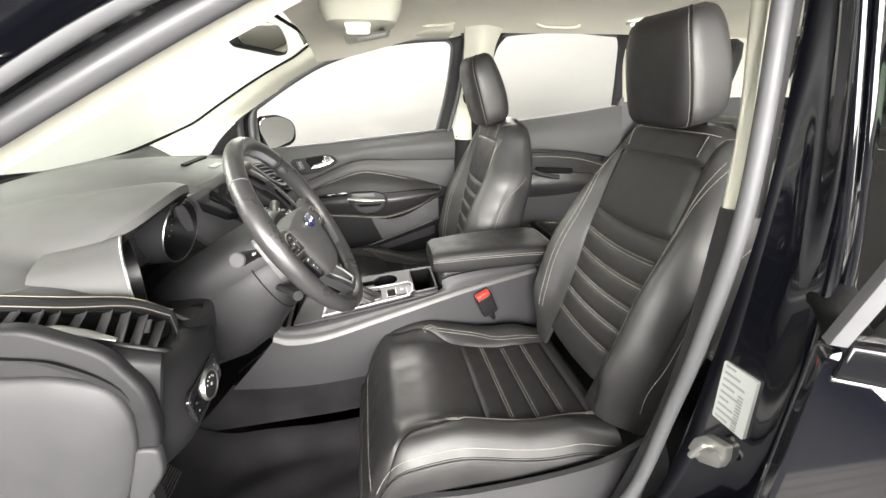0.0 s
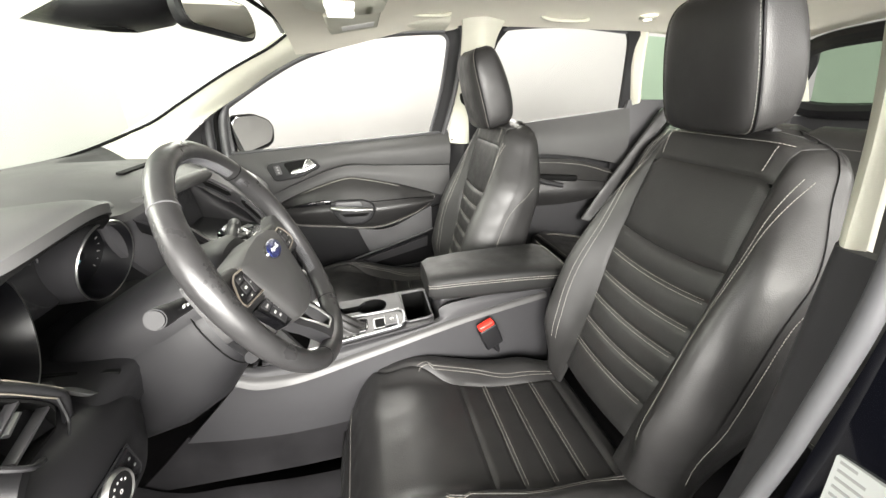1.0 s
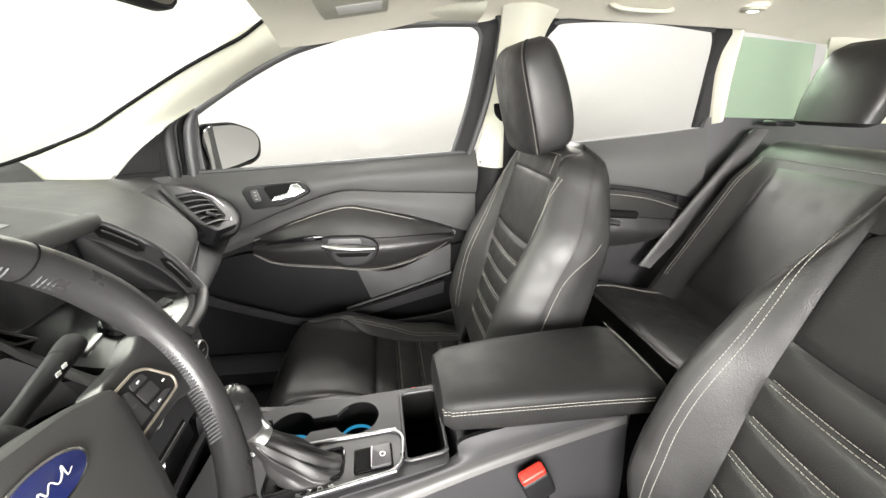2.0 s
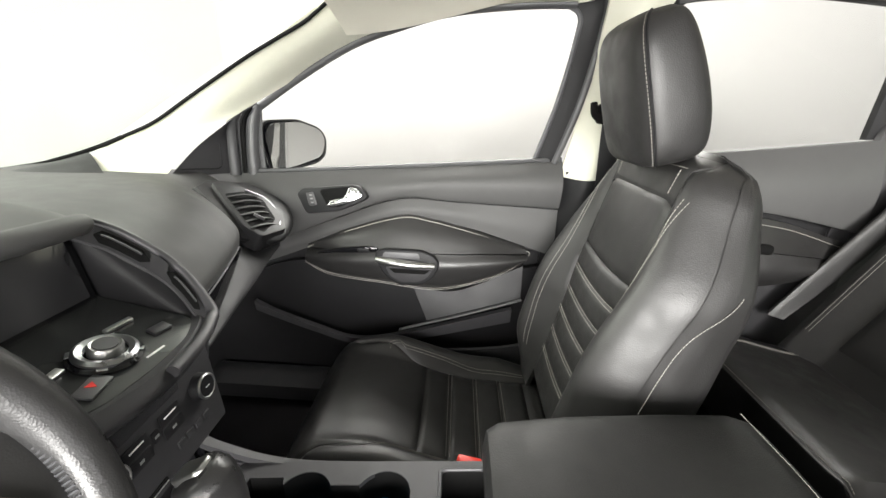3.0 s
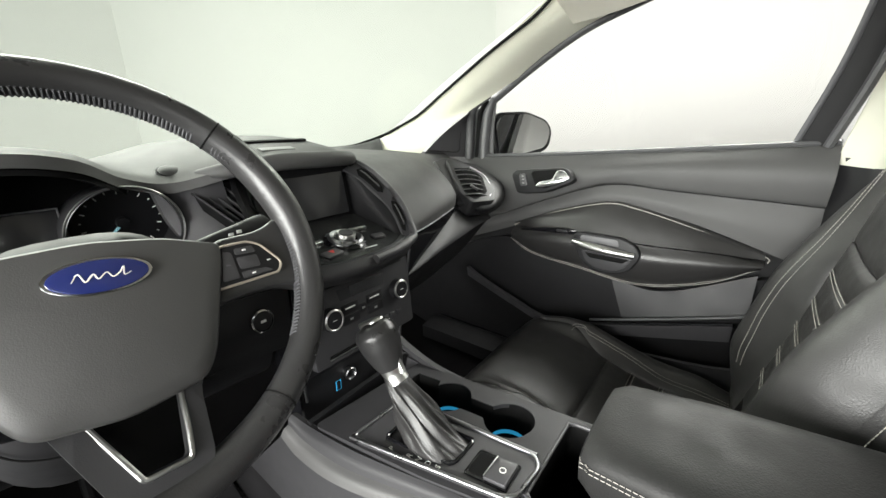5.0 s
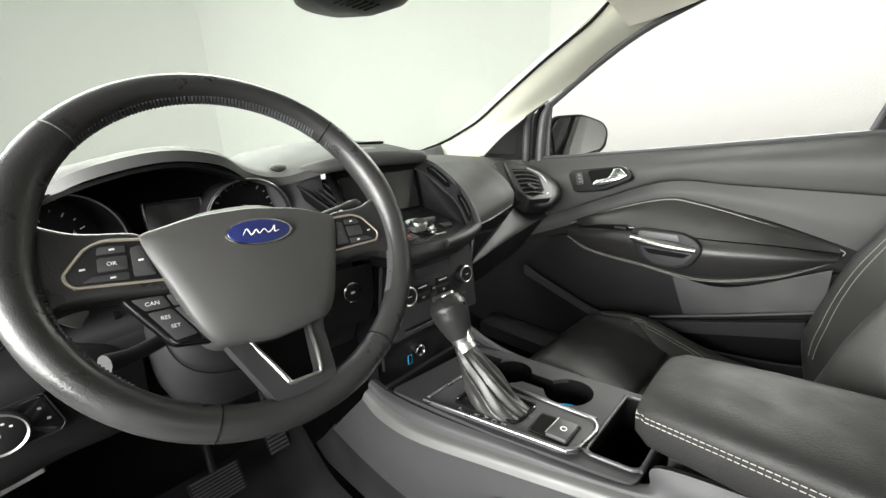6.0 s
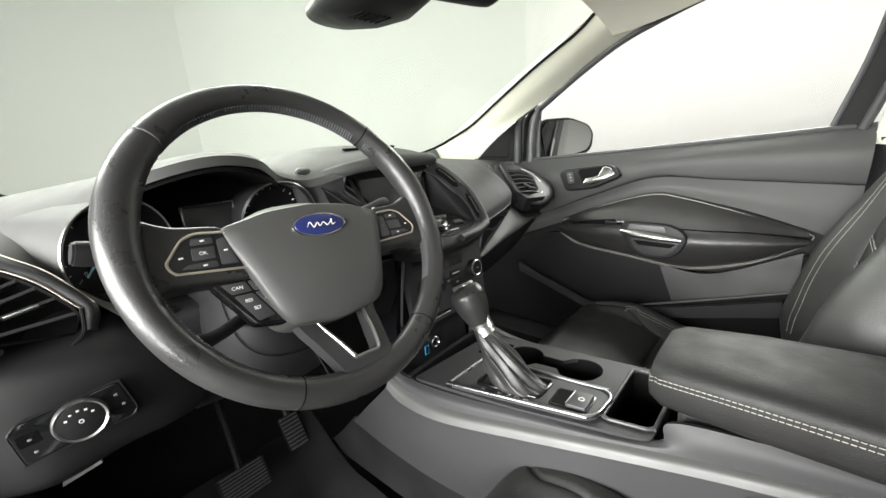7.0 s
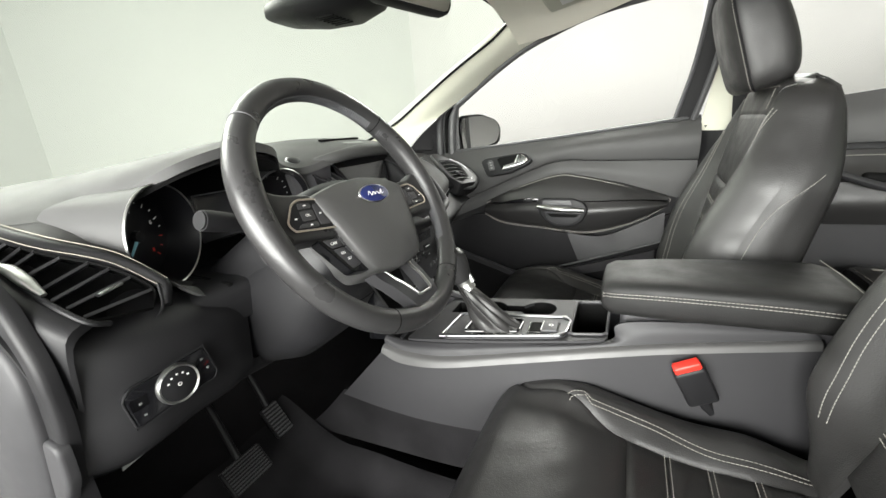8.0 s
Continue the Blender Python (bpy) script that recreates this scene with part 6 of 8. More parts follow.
part("lower_shroud", loft([col_ring(0.060, 0.066, 0.040, -0.028), col_ring(0.072, 0.078, 0.052, -0.032), col_ring(0.12, 0.088, 0.072, -0.045), col_ring(0.18, 0.094, 0.092, -0.055), col_ring(0.25, 0.094, 0.10, -0.055), col_ring(0.36, 0.09, 0.09, -0.04)]), HARD, col, "dark grey lower column cover")
part("tilt_seam", tube(col_ring(0.115, 0.0885, 0.0735, -0.044), 0.0009, 72, 6, True), VOID, col)


def stalk(side, name):
    root = CC - WN * 0.085 + YA * (side * 0.06) + WU * (0.012 if side < 0 else 0.022)
    tip = V((-0.078, -0.575, 1.088)) if side < 0 else V((-0.105, -0.186, 1.070))
    d = (tip - root)
    part(name, tube([root, root + d * 0.35, root + d * 0.55, root + d * 0.8], [0.009, 0.008, 0.0095, 0.0105], 20, 16), HARD, col)
    part("stalk_end", tube([root + d * 0.80, root + d * 0.93, tip], [0.0110, 0.0118, 0.0112], 10, 18), HARD, col)
    part("stalk_cap", tube([tip - d.normalized() * 0.002, tip + d.normalized() * 0.002], [0.0104, 0.0098], 4, 18), HARD, col)
    for k in (0.62, 0.70):
        part("stalk_mark", rbox(root + d * k + V((0.0108, 0, 0.004)), (0.001, 0.006, 0.004), 0.0004), WHITE_INK, col)


stalk(-1, "turn_signal_stalk")
stalk(1, "wiper_stalk")
part("release_lever", tube([V((-0.07, -0.44, 0.98)), V((-0.03, -0.49, 0.985)), V((-0.015, -0.515, 0.99))], [0.008, 0.007, 0.009], 12, 10), HARD, col)

# ---- dashboard ----
dash = thing("dashboard", (-0.35, 0.0, 0.60), "black soft-skinned dashboard with gauges, screen and vents", "dashboard")
ROW = {
    -0.73: ((-0.76, 1.103), (-0.64, 1.103), (-0.54, 1.102), (-0.48, 1.098), (-0.44, 1.090), (-0.42, 1.080)),
    -0.68: ((-0.80, 1.100), (-0.63, 1.106), (-0.52, 1.107), (-0.46, 1.105), (-0.42, 1.100), (-0.395, 1.094)),
    -0.64: ((-0.83, 1.098), (-0.62, 1.110), (-0.48, 1.114), (-0.41, 1.110), (-0.365, 1.100), (-0.335, 1.090)),
    -0.60: ((-0.85, 1.097), (-0.62, 1.114), (-0.48, 1.119), (-0.40, 1.114), (-0.345, 1.103), (-0.310, 1.089)),
    -0.565: ((-0.87, 1.096), (-0.62, 1.118), (-0.47, 1.127), (-0.39, 1.122), (-0.335, 1.108), (-0.300, 1.086)),
    -0.530: ((-0.885, 1.092), (-0.62, 1.121), (-0.46, 1.133), (-0.37, 1.136), (-0.305, 1.130), (-0.272, 1.116)),
    -0.48: ((-0.90, 1.088), (-0.62, 1.115), (-0.46, 1.138), (-0.35, 1.148), (-0.265, 1.152), (-0.228, 1.146)),
    -0.40: ((-0.92, 1.083), (-0.62, 1.12), (-0.46, 1.146), (-0.34, 1.160), (-0.25, 1.168), (-0.210, 1.163)),
    -0.33: ((-0.93, 1.080), (-0.62, 1.12), (-0.46, 1.142), (-0.34, 1.155), (-0.255, 1.160), (-0.222, 1.153)),
    -0.275: ((-0.935, 1.078), (-0.62, 1.12), (-0.46, 1.135), (-0.36, 1.138), (-0.295, 1.132), (-0.268, 1.122)),
    -0.225: ((-0.94, 1.076), (-0.62, 1.125), (-0.46, 1.138), (-0.37, 1.134), (-0.30, 1.122), (-0.265, 1.110)),
    -0.16: ((-0.945, 1.074), (-0.62, 1.14), (-0.46, 1.156), (-0.37, 1.152), (-0.28, 1.138), (-0.235, 1.125)),
    -0.09: ((-0.945, 1.073), (-0.62, 1.145), (-0.46, 1.163), (-0.36, 1.160), (-0.27, 1.149), (-0.220, 1.138)),
    0.0: ((-0.95, 1.073), (-0.62, 1.145), (-0.46, 1.163), (-0.36, 1.160), (-0.27, 1.149), (-0.216, 1.137)),
    0.055: ((-0.945, 1.073), (-0.62, 1.14), (-0.46, 1.156), (-0.36, 1.154), (-0.27, 1.144), (-0.226, 1.133)),
    0.10: ((-0.94, 1.074), (-0.62, 1.128), (-0.46, 1.134), (-0.38, 1.130), (-0.31, 1.122), (-0.272, 1.114)),
}
part("top_skin", patch([[(x, y, z) for x, z in ROW[y]] for y in sorted(ROW)], 46, 110, 0.014, (0, 0, -1)), DASH, dash, "black soft dashboard skin")
PROW = {
    0.10: ((-0.94, 1.074), (-0.62, 1.126), (-0.46, 1.132), (-0.38, 1.128), (-0.31, 1.120), (-0.272, 1.112), (-0.26, 1.10)),
    0.135: ((-0.935, 1.076), (-0.60, 1.118), (-0.42, 1.12), (-0.33, 1.108), (-0.25, 1.085), (-0.190, 1.040), (-0.142, 0.975)),
    0.20: ((-0.93, 1.080), (-0.60, 1.11), (-0.40, 1.108), (-0.30, 1.084), (-0.238, 1.045), (-0.193, 0.988), (-0.184, 0.960)),
    0.32: ((-0.91, 1.088), (-0.60, 1.105), (-0.40, 1.10), (-0.305, 1.074), (-0.250, 1.036), (-0.216, 0.992), (-0.214, 0.962)),
    0.44: ((-0.87, 1.096), (-0.60, 1.10), (-0.43, 1.094), (-0.345, 1.068), (-0.285, 1.030), (-0.252, 0.995), (-0.252, 0.965)),
    0.50: ((-0.84, 1.100), (-0.60, 1.097), (-0.46, 1.090), (-0.39, 1.068), (-0.33, 1.034), (-0.295, 0.998), (-0.295, 0.962)),
    0.58: ((-0.81, 1.103), (-0.60, 1.092), (-0.50, 1.085), (-0.44, 1.070), (-0.40, 1.045), (-0.38, 1.01), (-0.38, 0.955)),
    0.70: ((-0.74, 1.103), (-0.60, 1.085), (-0.50, 1.080), (-0.46, 1.070), (-0.43, 1.05), (-0.41, 1.01), (-0.41, 0.955)),
}
part("passenger_skin", patch([[(x, y, z) for x, z in PROW[y]] for y in sorted(PROW)], 50, 60, 0.014, (-0.5, 0, -0.9)), DASH, dash, "black soft passenger side skin")
# fine slot and label on the centre hood
part("hood_slot", prism(rounded([(-0.095, -0.007), (0.045, -0.007), (0.045, 0.007), (-0.095, 0.007)], 0.006), basis((-0.315, -0.012, 1.1555), (0, 1, 0), (-1, 0, 0.1)), 0.004), VOID, dash)
part("hood_label", rbox((-0.258, -0.062, 1.1485), (0.016, 0.060, 0.0012), 0.0004, pose(0, 0, 0, 0, 12, 0)), GREY_INK, dash, "pale printed label")
part("sun_sensor", lathe([(0.017, 0.0), (0.016, 0.006), (0.011, 0.009), (0, 0.010)], pose(-0.297, -0.211, 1.118, 0, 24, 0), 24), GREY_PLASTIC, dash)
part("sensor_rim", lathe([(0.0165, 0.004), (0.0185, 0.005), (0.0195, 0.001)], pose(-0.297, -0.211, 1.118, 0, 24, 0), 28), SATIN_DARK, dash)
# hood lip above the screen
part("hood_lip", tube([(-0.285, -0.20, 1.112), (-0.24, -0.16, 1.122), (-0.222, -0.09, 1.130), (-0.214, 0.0, 1.129), (-0.220, 0.056, 1.126), (-0.258, 0.092, 1.116)], [0.007, 0.012, 0.014, 0.014, 0.013, 0.006], 50, 12), DASH, dash)
part("screen_surround", patch([[(-0.262, -0.135, 1.125), (-0.258, 0.0, 1.128), (-0.262, 0.095, 1.122)], [(-0.280, -0.135, 1.06), (-0.282, 0.0, 1.06), (-0.282, 0.095, 1.06)], [(-0.275, -0.135, 0.995), (-0.275, 0.0, 0.995), (-0.275, 0.098, 0.995)]], 14, 10, 0.01, (-1, 0, 0)), HARD, dash)
scr = thing("touch_screen", (-0.272, -0.015, 1.0), "dark glossy touch screen under the dashboard hood", "screen")
mscr = basis((-0.272, -0.016, 1.058), (0, 1, 0), (-0.20, 0, 1))
part("bezel", prism(rounded([(-0.105, -0.052), (0.105, -0.052), (0.105, 0.054), (-0.105, 0.054)], 0.006), mscr @ pose(0, 0, -0.004), 0.010, 0.002), GLOSS, scr)
part("display", prism(rounded([(-0.094, -0.044), (0.094, -0.044), (0.094, 0.047), (-0.094, 0.047)], 0.003), mscr @ pose(0, 0, 0.002), 0.006), SCREEN, scr, "dark display glass")
# side walls of the recess, with the slender vents along their rims
for s in (1, -1):
    o = -0.012
    rim = [(-0.278, o + s * 0.118, 1.118), (-0.235, o + s * 0.136, 1.092), (-0.175, o + s * 0.146, 1.042), (-0.125, o + s * 0.132, 0.986)]
    inn = [(-0.276, o + s * 0.105, 1.10), (-0.245, o + s * 0.110, 1.06), (-0.195, o + s * 0.112, 1.02), (-0.138, o + s * 0.112, 0.982)]
    low = [(-0.276, o + s * 0.104, 1.01), (-0.245, o + s * 0.106, 1.0), (-0.195, o + s * 0.108, 0.99), (-0.138, o + s * 0.108, 0.975)]
    part("recess_cheek", patch([rim, [tuple(V(a).lerp(V(b), 0.5) + V((0.004, -s * 0.0, -0.004))) for a, b in zip(rim, inn)], inn, low], 30, 14, 0.008, (0, s, 0)), HARD, dash)
    if s == 1:
        part("cheek_rim", tube([*[V(p) + V((0.003, 0, 0.002)) for p in rim], V((-0.108, 0.094, 0.978)), V((-0.094, 0.045, 0.976)), V((-0.088, -0.012, 0.975))], [0.004, 0.006, 0.0065, 0.008, 0.009, 0.009, 0.008], 60, 10), PLASTIC, dash)
        run_o = spline([V(p) + V((0.004, -0.007, 0.000)) for p in rim], 41)
        run_i = spline([V(p) + V((0.007, -0.024, -0.020)) for p in rim], 41)
        part("vent_facet", shell([[a + V((0, 0.004, 0.002)), a.lerp(b, 0.5) + V((0.001, 0, 0)), b] for a, b in zip(run_o, run_i)], 0.004, (-0.5, 0.5, -0.5)), GREY_PLASTIC, dash, "dark surround of the slender vent")
        part("facet_edge", tube(run_i, 0.0016, 40, 6), PLASTIC, dash)
        up = V((0.0045, -0.0034, 0.0040))
        # flat black sheets raised on the facet, coloured as the shade in the slots
        for k0, k1 in ((7, 21), (25, 37)):
            va = part("slot_vent", shell([[a.lerp(b, 0.20 + 0.3 * q) + up, a.lerp(b, 0.52) + up, a.lerp(b, 0.88 - 0.3 * q) + up] for a, b, q in [(run_o[k], run_i[k], max(0.0, 1 - min(k - k0, k1 - k) / 2.0)) for k in range(k0, k1 + 1)]], 0.003, -up), VOID, dash, "slender black air vent")
            part("vent_slat", tube([run_o[k].lerp(run_i[k], 0.52) + up * 1.8 for k in range(k0 + 2, k1 - 1)], 0.0014, 20, 6), GREY_PLASTIC, va)
        part("vent_tab", shell([[run_o[k].lerp(run_i[k], 0.12) + up * 1.6, run_o[k].lerp(run_i[k], 0.9) + up * 1.6] for k in range(21, 26)], 0.004, -up), GREY_PLASTIC, dash)

# left centre vent, between the gauges and the hood
TL, TR, BR_, BL = V((-0.274, -0.203, 1.096)), V((-0.262, -0.152, 1.092)), V((-0.196, -0.116, 1.034)), V((-0.212, -0.172, 1.050))
cn = (BL - TL).cross(TR - TL).normalized()
cn = cn if cn.x > 0 else -cn


def cvq(u, v, d=0.0):
    """A point of the vent mouth: u down its length, v across, d behind it."""
    return TL.lerp(BL, u).lerp(TR.lerp(BR_, u), v) - cn * d


cv = part("center_vent", shell([[cvq(i / 6, j / 6, 0.016) for j in range(7)] for i in range(7)], 0.003, -cn), VOID, dash, "black slatted air vent")
for edge in ([(i / 8, 0) for i in range(9)], [(i / 8, 1) for i in range(9)], [(0, i / 8) for i in range(9)], [(1, i / 8) for i in range(9)]):
    part("vent_wall", shell([[cvq(u, v, -0.001), cvq(u, v, 0.017)] for u, v in edge], 0.002, -cn * 0.2), HARD, cv)
    part("vent_edge", tube([cvq(u, v, -0.001) for u, v in edge], 0.0022, 12, 6), HARD, cv)
# slats in a paler grey, to show edges that catch the light
for v in (0.30, 0.55, 0.80):
    part("vent_slat", shell([[cvq(0.03 + 0.94 * i / 8, v, 0.003), cvq(0.03 + 0.94 * i / 8, v + 0.06, 0.013)] for i in range(9)], 0.0018, (0, 1, 0)), SATIN_GREY, cv)
part("vent_surround", patch([[(-0.285, -0.245, 1.105), (-0.262, -0.20, 1.115), (-0.245, -0.165, 1.118)], [(-0.285, -0.23, 1.05), (-0.262, -0.19, 1.055), (-0.255, -0.15, 1.065)], [(-0.26, -0.205, 0.99), (-0.225, -0.165, 0.995), (-0.20, -0.13, 1.01)], [(-0.22, -0.19, 0.95), (-0.19, -0.155, 0.955), (-0.15, -0.135, 0.965)]], 12, 16, 0.01, (-1, 0, -0.3)), PLASTIC, dash)
# shelf with the rotary control
SHF = lambda x: 0.982 - 0.20 * (x + 0.115)
shelf = rounded([(-0.272, -0.112), (-0.13, -0.112), (-0.112, -0.075), (-0.108, -0.012), (-0.112, 0.052), (-0.13, 0.092), (-0.272, 0.092)], 0.016)
part("control_shelf", plate(shelf, [], lambda x, y: SHF(x), 0.012), SHELF, dash, "satin black control shelf")
part("shelf_front", patch([[(-0.16, -0.132, 0.985), (-0.118, -0.105, 0.982), (-0.098, -0.012, 0.980), (-0.118, 0.085, 0.982), (-0.15, 0.125, 0.985)], [(-0.145, -0.138, 0.970), (-0.105, -0.108, 0.966), (-0.087, -0.012, 0.963), (-0.105, 0.088, 0.966), (-0.137, 0.13, 0.970)], [(-0.145, -0.135, 0.95), (-0.12, -0.108, 0.945), (-0.108, -0.012, 0.942), (-0.12, 0.088, 0.945), (-0.14, 0.13, 0.95)]], 40, 12, 0.012, (-1, 0, 0)), GREY_PLASTIC, dash)
nsh = basis((0, 0, 0), (1, 0, -0.2), (0, 1, 0)).to_3x3().to_4x4()
dl = thing("control_dial", (-0.165, -0.012, SHF(-0.165)), "round black control dial with a satin ring", "dial")
md = Matrix.Translation((-0.163, -0.012, SHF(-0.163))) @ nsh
part("dial_base", lathe([(0.036, 0.0), (0.036, 0.003), (0.033, 0.006), (0.0, 0.006)], md, 40), GLOSS, dl)
part("dial_ring", lathe([(0.031, 0.005), (0.031, 0.009), (0.027, 0.012), (0.021, 0.010), (0.021, 0.005)], md, 40), SATIN_DARK, dl, "dark satin outer ring")
part("dial_knob", lathe([(0.017, 0.006), (0.017, 0.015), (0.015, 0.0175), (0.0125, 0.0165), (0.0, 0.0165)], md, 36), SATIN, dl, "satin silver knob")
part("dial_center", lathe([(0.0122, 0.0162), (0.0122, 0.0182), (0, 0.0185)], md, 30), PLASTIC, dl)
# four silver bars modelled in place of glints on the gloss base
for k in range(4):
    a = k * math.pi / 2 + 0.6
    part("dial_gleam", rbox(md @ V((0.033 * math.cos(a), 0.033 * math.sin(a), 0.0062)), (0.010, 0.004, 0.0014), 0.0006, pose(0, 0, 0, 0, 11, math.degrees(a) + 90)), SATIN, dl)


def on_shelf(name, x, y, sx, sy, material, h=0.003, turn=0.0, label=""):
    return part(name, rbox(V((x, y, SHF(x) + h / 2)), (sx, sy, h), 0.0012, pose(0, 0, 0, 0, 11.3, turn)), material, dash, label)


on_shelf("slider_switch", -0.178, -0.068, 0.010, 0.042, SATIN, 0.005, 8, "satin silver toggle")
on_shelf("slider_switch", -0.190, 0.040, 0.008, 0.036, SATIN, 0.005, -8, "satin silver toggle")
hz = on_shelf("hazard_button", -0.137, -0.060, 0.020, 0.036, PLASTIC, 0.004, 12)
part("hazard_triangle", prism([(-0.005, -0.004), (0.005, -0.004), (0, 0.005)], Matrix.Translation((-0.137, -0.060, SHF(-0.137) + 0.0042)) @ nsh @ pose(0, 0, 0, 0, 0, -90), 0.0006), RED, hz)
on_shelf("mode_button", -0.148, 0.052, 0.016, 0.024, PLASTIC, 0.004, -14)
on_shelf("shelf_mark", -0.124, 0.012, 0.003, 0.026, WHITE_INK, 0.0006, -6)
# climate panel
MH = basis((-0.131, -0.004, 0.872), (0, 1, 0), (-0.13, 0, 1))
cl = thing("climate_panel", (-0.15, 0.0, 0.80), "dark climate control panel with two silver-ringed knobs", "control panel")
part("face", prism(rounded([(-0.118, -0.072), (0.118, -0.072), (0.122, 0.070), (-0.122, 0.070)], 0.006), MH @ pose(0, 0, -0.012), 0.012, 0.002), GREY_PLASTIC, cl)
for y in (-0.078, 0.082):
    kn = part("knob", lathe([(0.0195, 0.0), (0.0185, 0.012), (0.017, 0.0145), (0.0, 0.0145)], MH @ pose(y, 0.008, 0), 32), HARD, cl)
    part("knob_ring", lathe([(0.0182, 0.010), (0.0186, 0.014), (0.0165, 0.0155), (0.0150, 0.0145)], MH @ pose(y, 0.008, 0), 32), SATIN, kn, "satin silver knob ring")
    part("knob_mark", rbox(MH @ V((y, 0.008, 0.0152)), (0.0008, 0.008, 0.001), 0.0003), WHITE_INK, kn)
part("clock_display", prism(rounded([(-0.052, 0.030), (0.048, 0.030), (0.052, 0.050), (-0.056, 0.050)], 0.002), MH, 0.0012), SCREEN, cl)
for k in range(4):
    part("vent_line", rbox(MH @ V((0.0, 0.060 + 0.004 * k, 0.002)), (0.002, 0.20, 0.0013), 0.0004), VOID, cl)
for k, (yy, zz, w_) in enumerate(((-0.035, 0.012, 0.036), (0.022, 0.012, 0.036), (-0.035, -0.008, 0.036), (0.022, -0.008, 0.036), (-0.006, 0.002, 0.012))):
    bt = part("climate_button", prism(rounded([(yy - w_ / 2, zz - 0.008), (yy + w_ / 2, zz - 0.008), (yy + w_ / 2, zz + 0.008), (yy - w_ / 2, zz + 0.008)], 0.002), MH, 0.0022, 0.0006), HARD, cl)
    if k < 2:
        part("button_line", rbox(MH @ V((yy, zz + 0.001, 0.0024)), (0.0006, 0.022, 0.0022), 0.0002), WHITE_INK, bt)
    else:
        part("button_mark", rbox(MH @ V((yy, zz, 0.0024)), (0.0006, 0.007, 0.004), 0.0002), GREY_INK, bt)
for k in range(4):
    part("seat_button", prism(rounded([(0.018 + 0.018 * k, -0.044), (0.032 + 0.018 * k, -0.044), (0.032 + 0.018 * k, -0.034), (0.018 + 0.018 * k, -0.034)], 0.002), MH, 0.0024, 0.0006), GREY_PLASTIC, cl)
part("disc_slot", rbox(MH @ V((-0.052, -0.058, 0.0012)), (0.003, 0.078, 0.005), 0.001), VOID, cl)
part("slot_edge", rbox(MH @ V((-0.052, -0.062, 0.0014)), (0.002, 0.078, 0.0013), 0.0004), SATIN, cl)
for s in (1, -1):
    part("stack_cheek", patch([[(-0.15, s * 0.13 - 0.004, 0.955), (-0.16, s * 0.128 - 0.004, 0.87), (-0.175, s * 0.125 - 0.004, 0.78), (-0.18, s * 0.125, 0.69)], [(-0.19, s * 0.142 - 0.004, 0.955), (-0.20, s * 0.14 - 0.004, 0.87), (-0.21, s * 0.137 - 0.004, 0.78), (-0.22, s * 0.135, 0.69)]], 16, 6, 0.01, (-1, 0, 0)), GLOSS, dash, "gloss black stack side")
    part("stack_trim", tube([(-0.135, s * 0.126 - 0.004, 0.948), (-0.148, s * 0.126 - 0.004, 0.87), (-0.16, s * 0.122 - 0.004, 0.80), (-0.17, s * 0.118, 0.72)], 0.0028, 24, 8), SATIN_DARK, dash)
part("stack_base", patch([[(-0.148, -0.118, 0.805), (-0.146, 0, 0.803), (-0.148, 0.115, 0.805)], [(-0.162, -0.118, 0.77), (-0.162, 0, 0.768), (-0.162, 0.115, 0.77)], [(-0.19, -0.116, 0.74), (-0.19, 0, 0.74), (-0.19, 0.113, 0.74)], [(-0.185, -0.116, 0.66), (-0.185, 0, 0.66), (-0.185, 0.113, 0.66)]], 14, 14, 0.01, (-1, 0, 0)), HARD, dash)
part("usb_socket", tube([(-0.172, -0.053, 0.702), (-0.172, -0.053, 0.722), (-0.172, -0.043, 0.722), (-0.172, -0.043, 0.702)], 0.0009, 4, 6, True, smooth=False), BLUE_LED, dash, "small blue edged socket")
part("usb_hole", rbox((-0.1715, -0.048, 0.712), (0.004, 0.007, 0.016), 0.001), VOID, dash)
part("power_socket", lathe([(0.0125, 0.0), (0.0135, 0.004), (0.0115, 0.006), (0.010, 0.004), (0.010, -0.01), (0, -0.01)], basis((-0.182, -0.012, 0.715), (0, 1, 0), (0, 0, 1)), 24), SATIN_DARK, dash, "round power socket")
# passenger knee side: spear trim, glove box
part("spear_trim", patch([[(-0.176, 0.160, 0.970), (-0.196, 0.24, 0.962), (-0.220, 0.33, 0.964), (-0.250, 0.43, 0.967), (-0.268, 0.47, 0.966)], [(-0.178, 0.165, 0.925), (-0.198, 0.24, 0.930), (-0.220, 0.33, 0.945), (-0.248, 0.43, 0.962), (-0.270, 0.47, 0.963)], [(-0.186, 0.170, 0.862), (-0.199, 0.225, 0.880), (-0.222, 0.33, 0.916), (-0.247, 0.43, 0.950), (-0.272, 0.47, 0.956)]], 36, 8, 0.01, (-1, 0, 0)), GLOSS, dash, "gloss black spear trim")
part("spear_line", tube([(-0.172, 0.170, 0.962), (-0.193, 0.24, 0.957), (-0.217, 0.33, 0.960), (-0.246, 0.43, 0.965)], 0.0018, 30, 6), SATIN_DARK, dash)
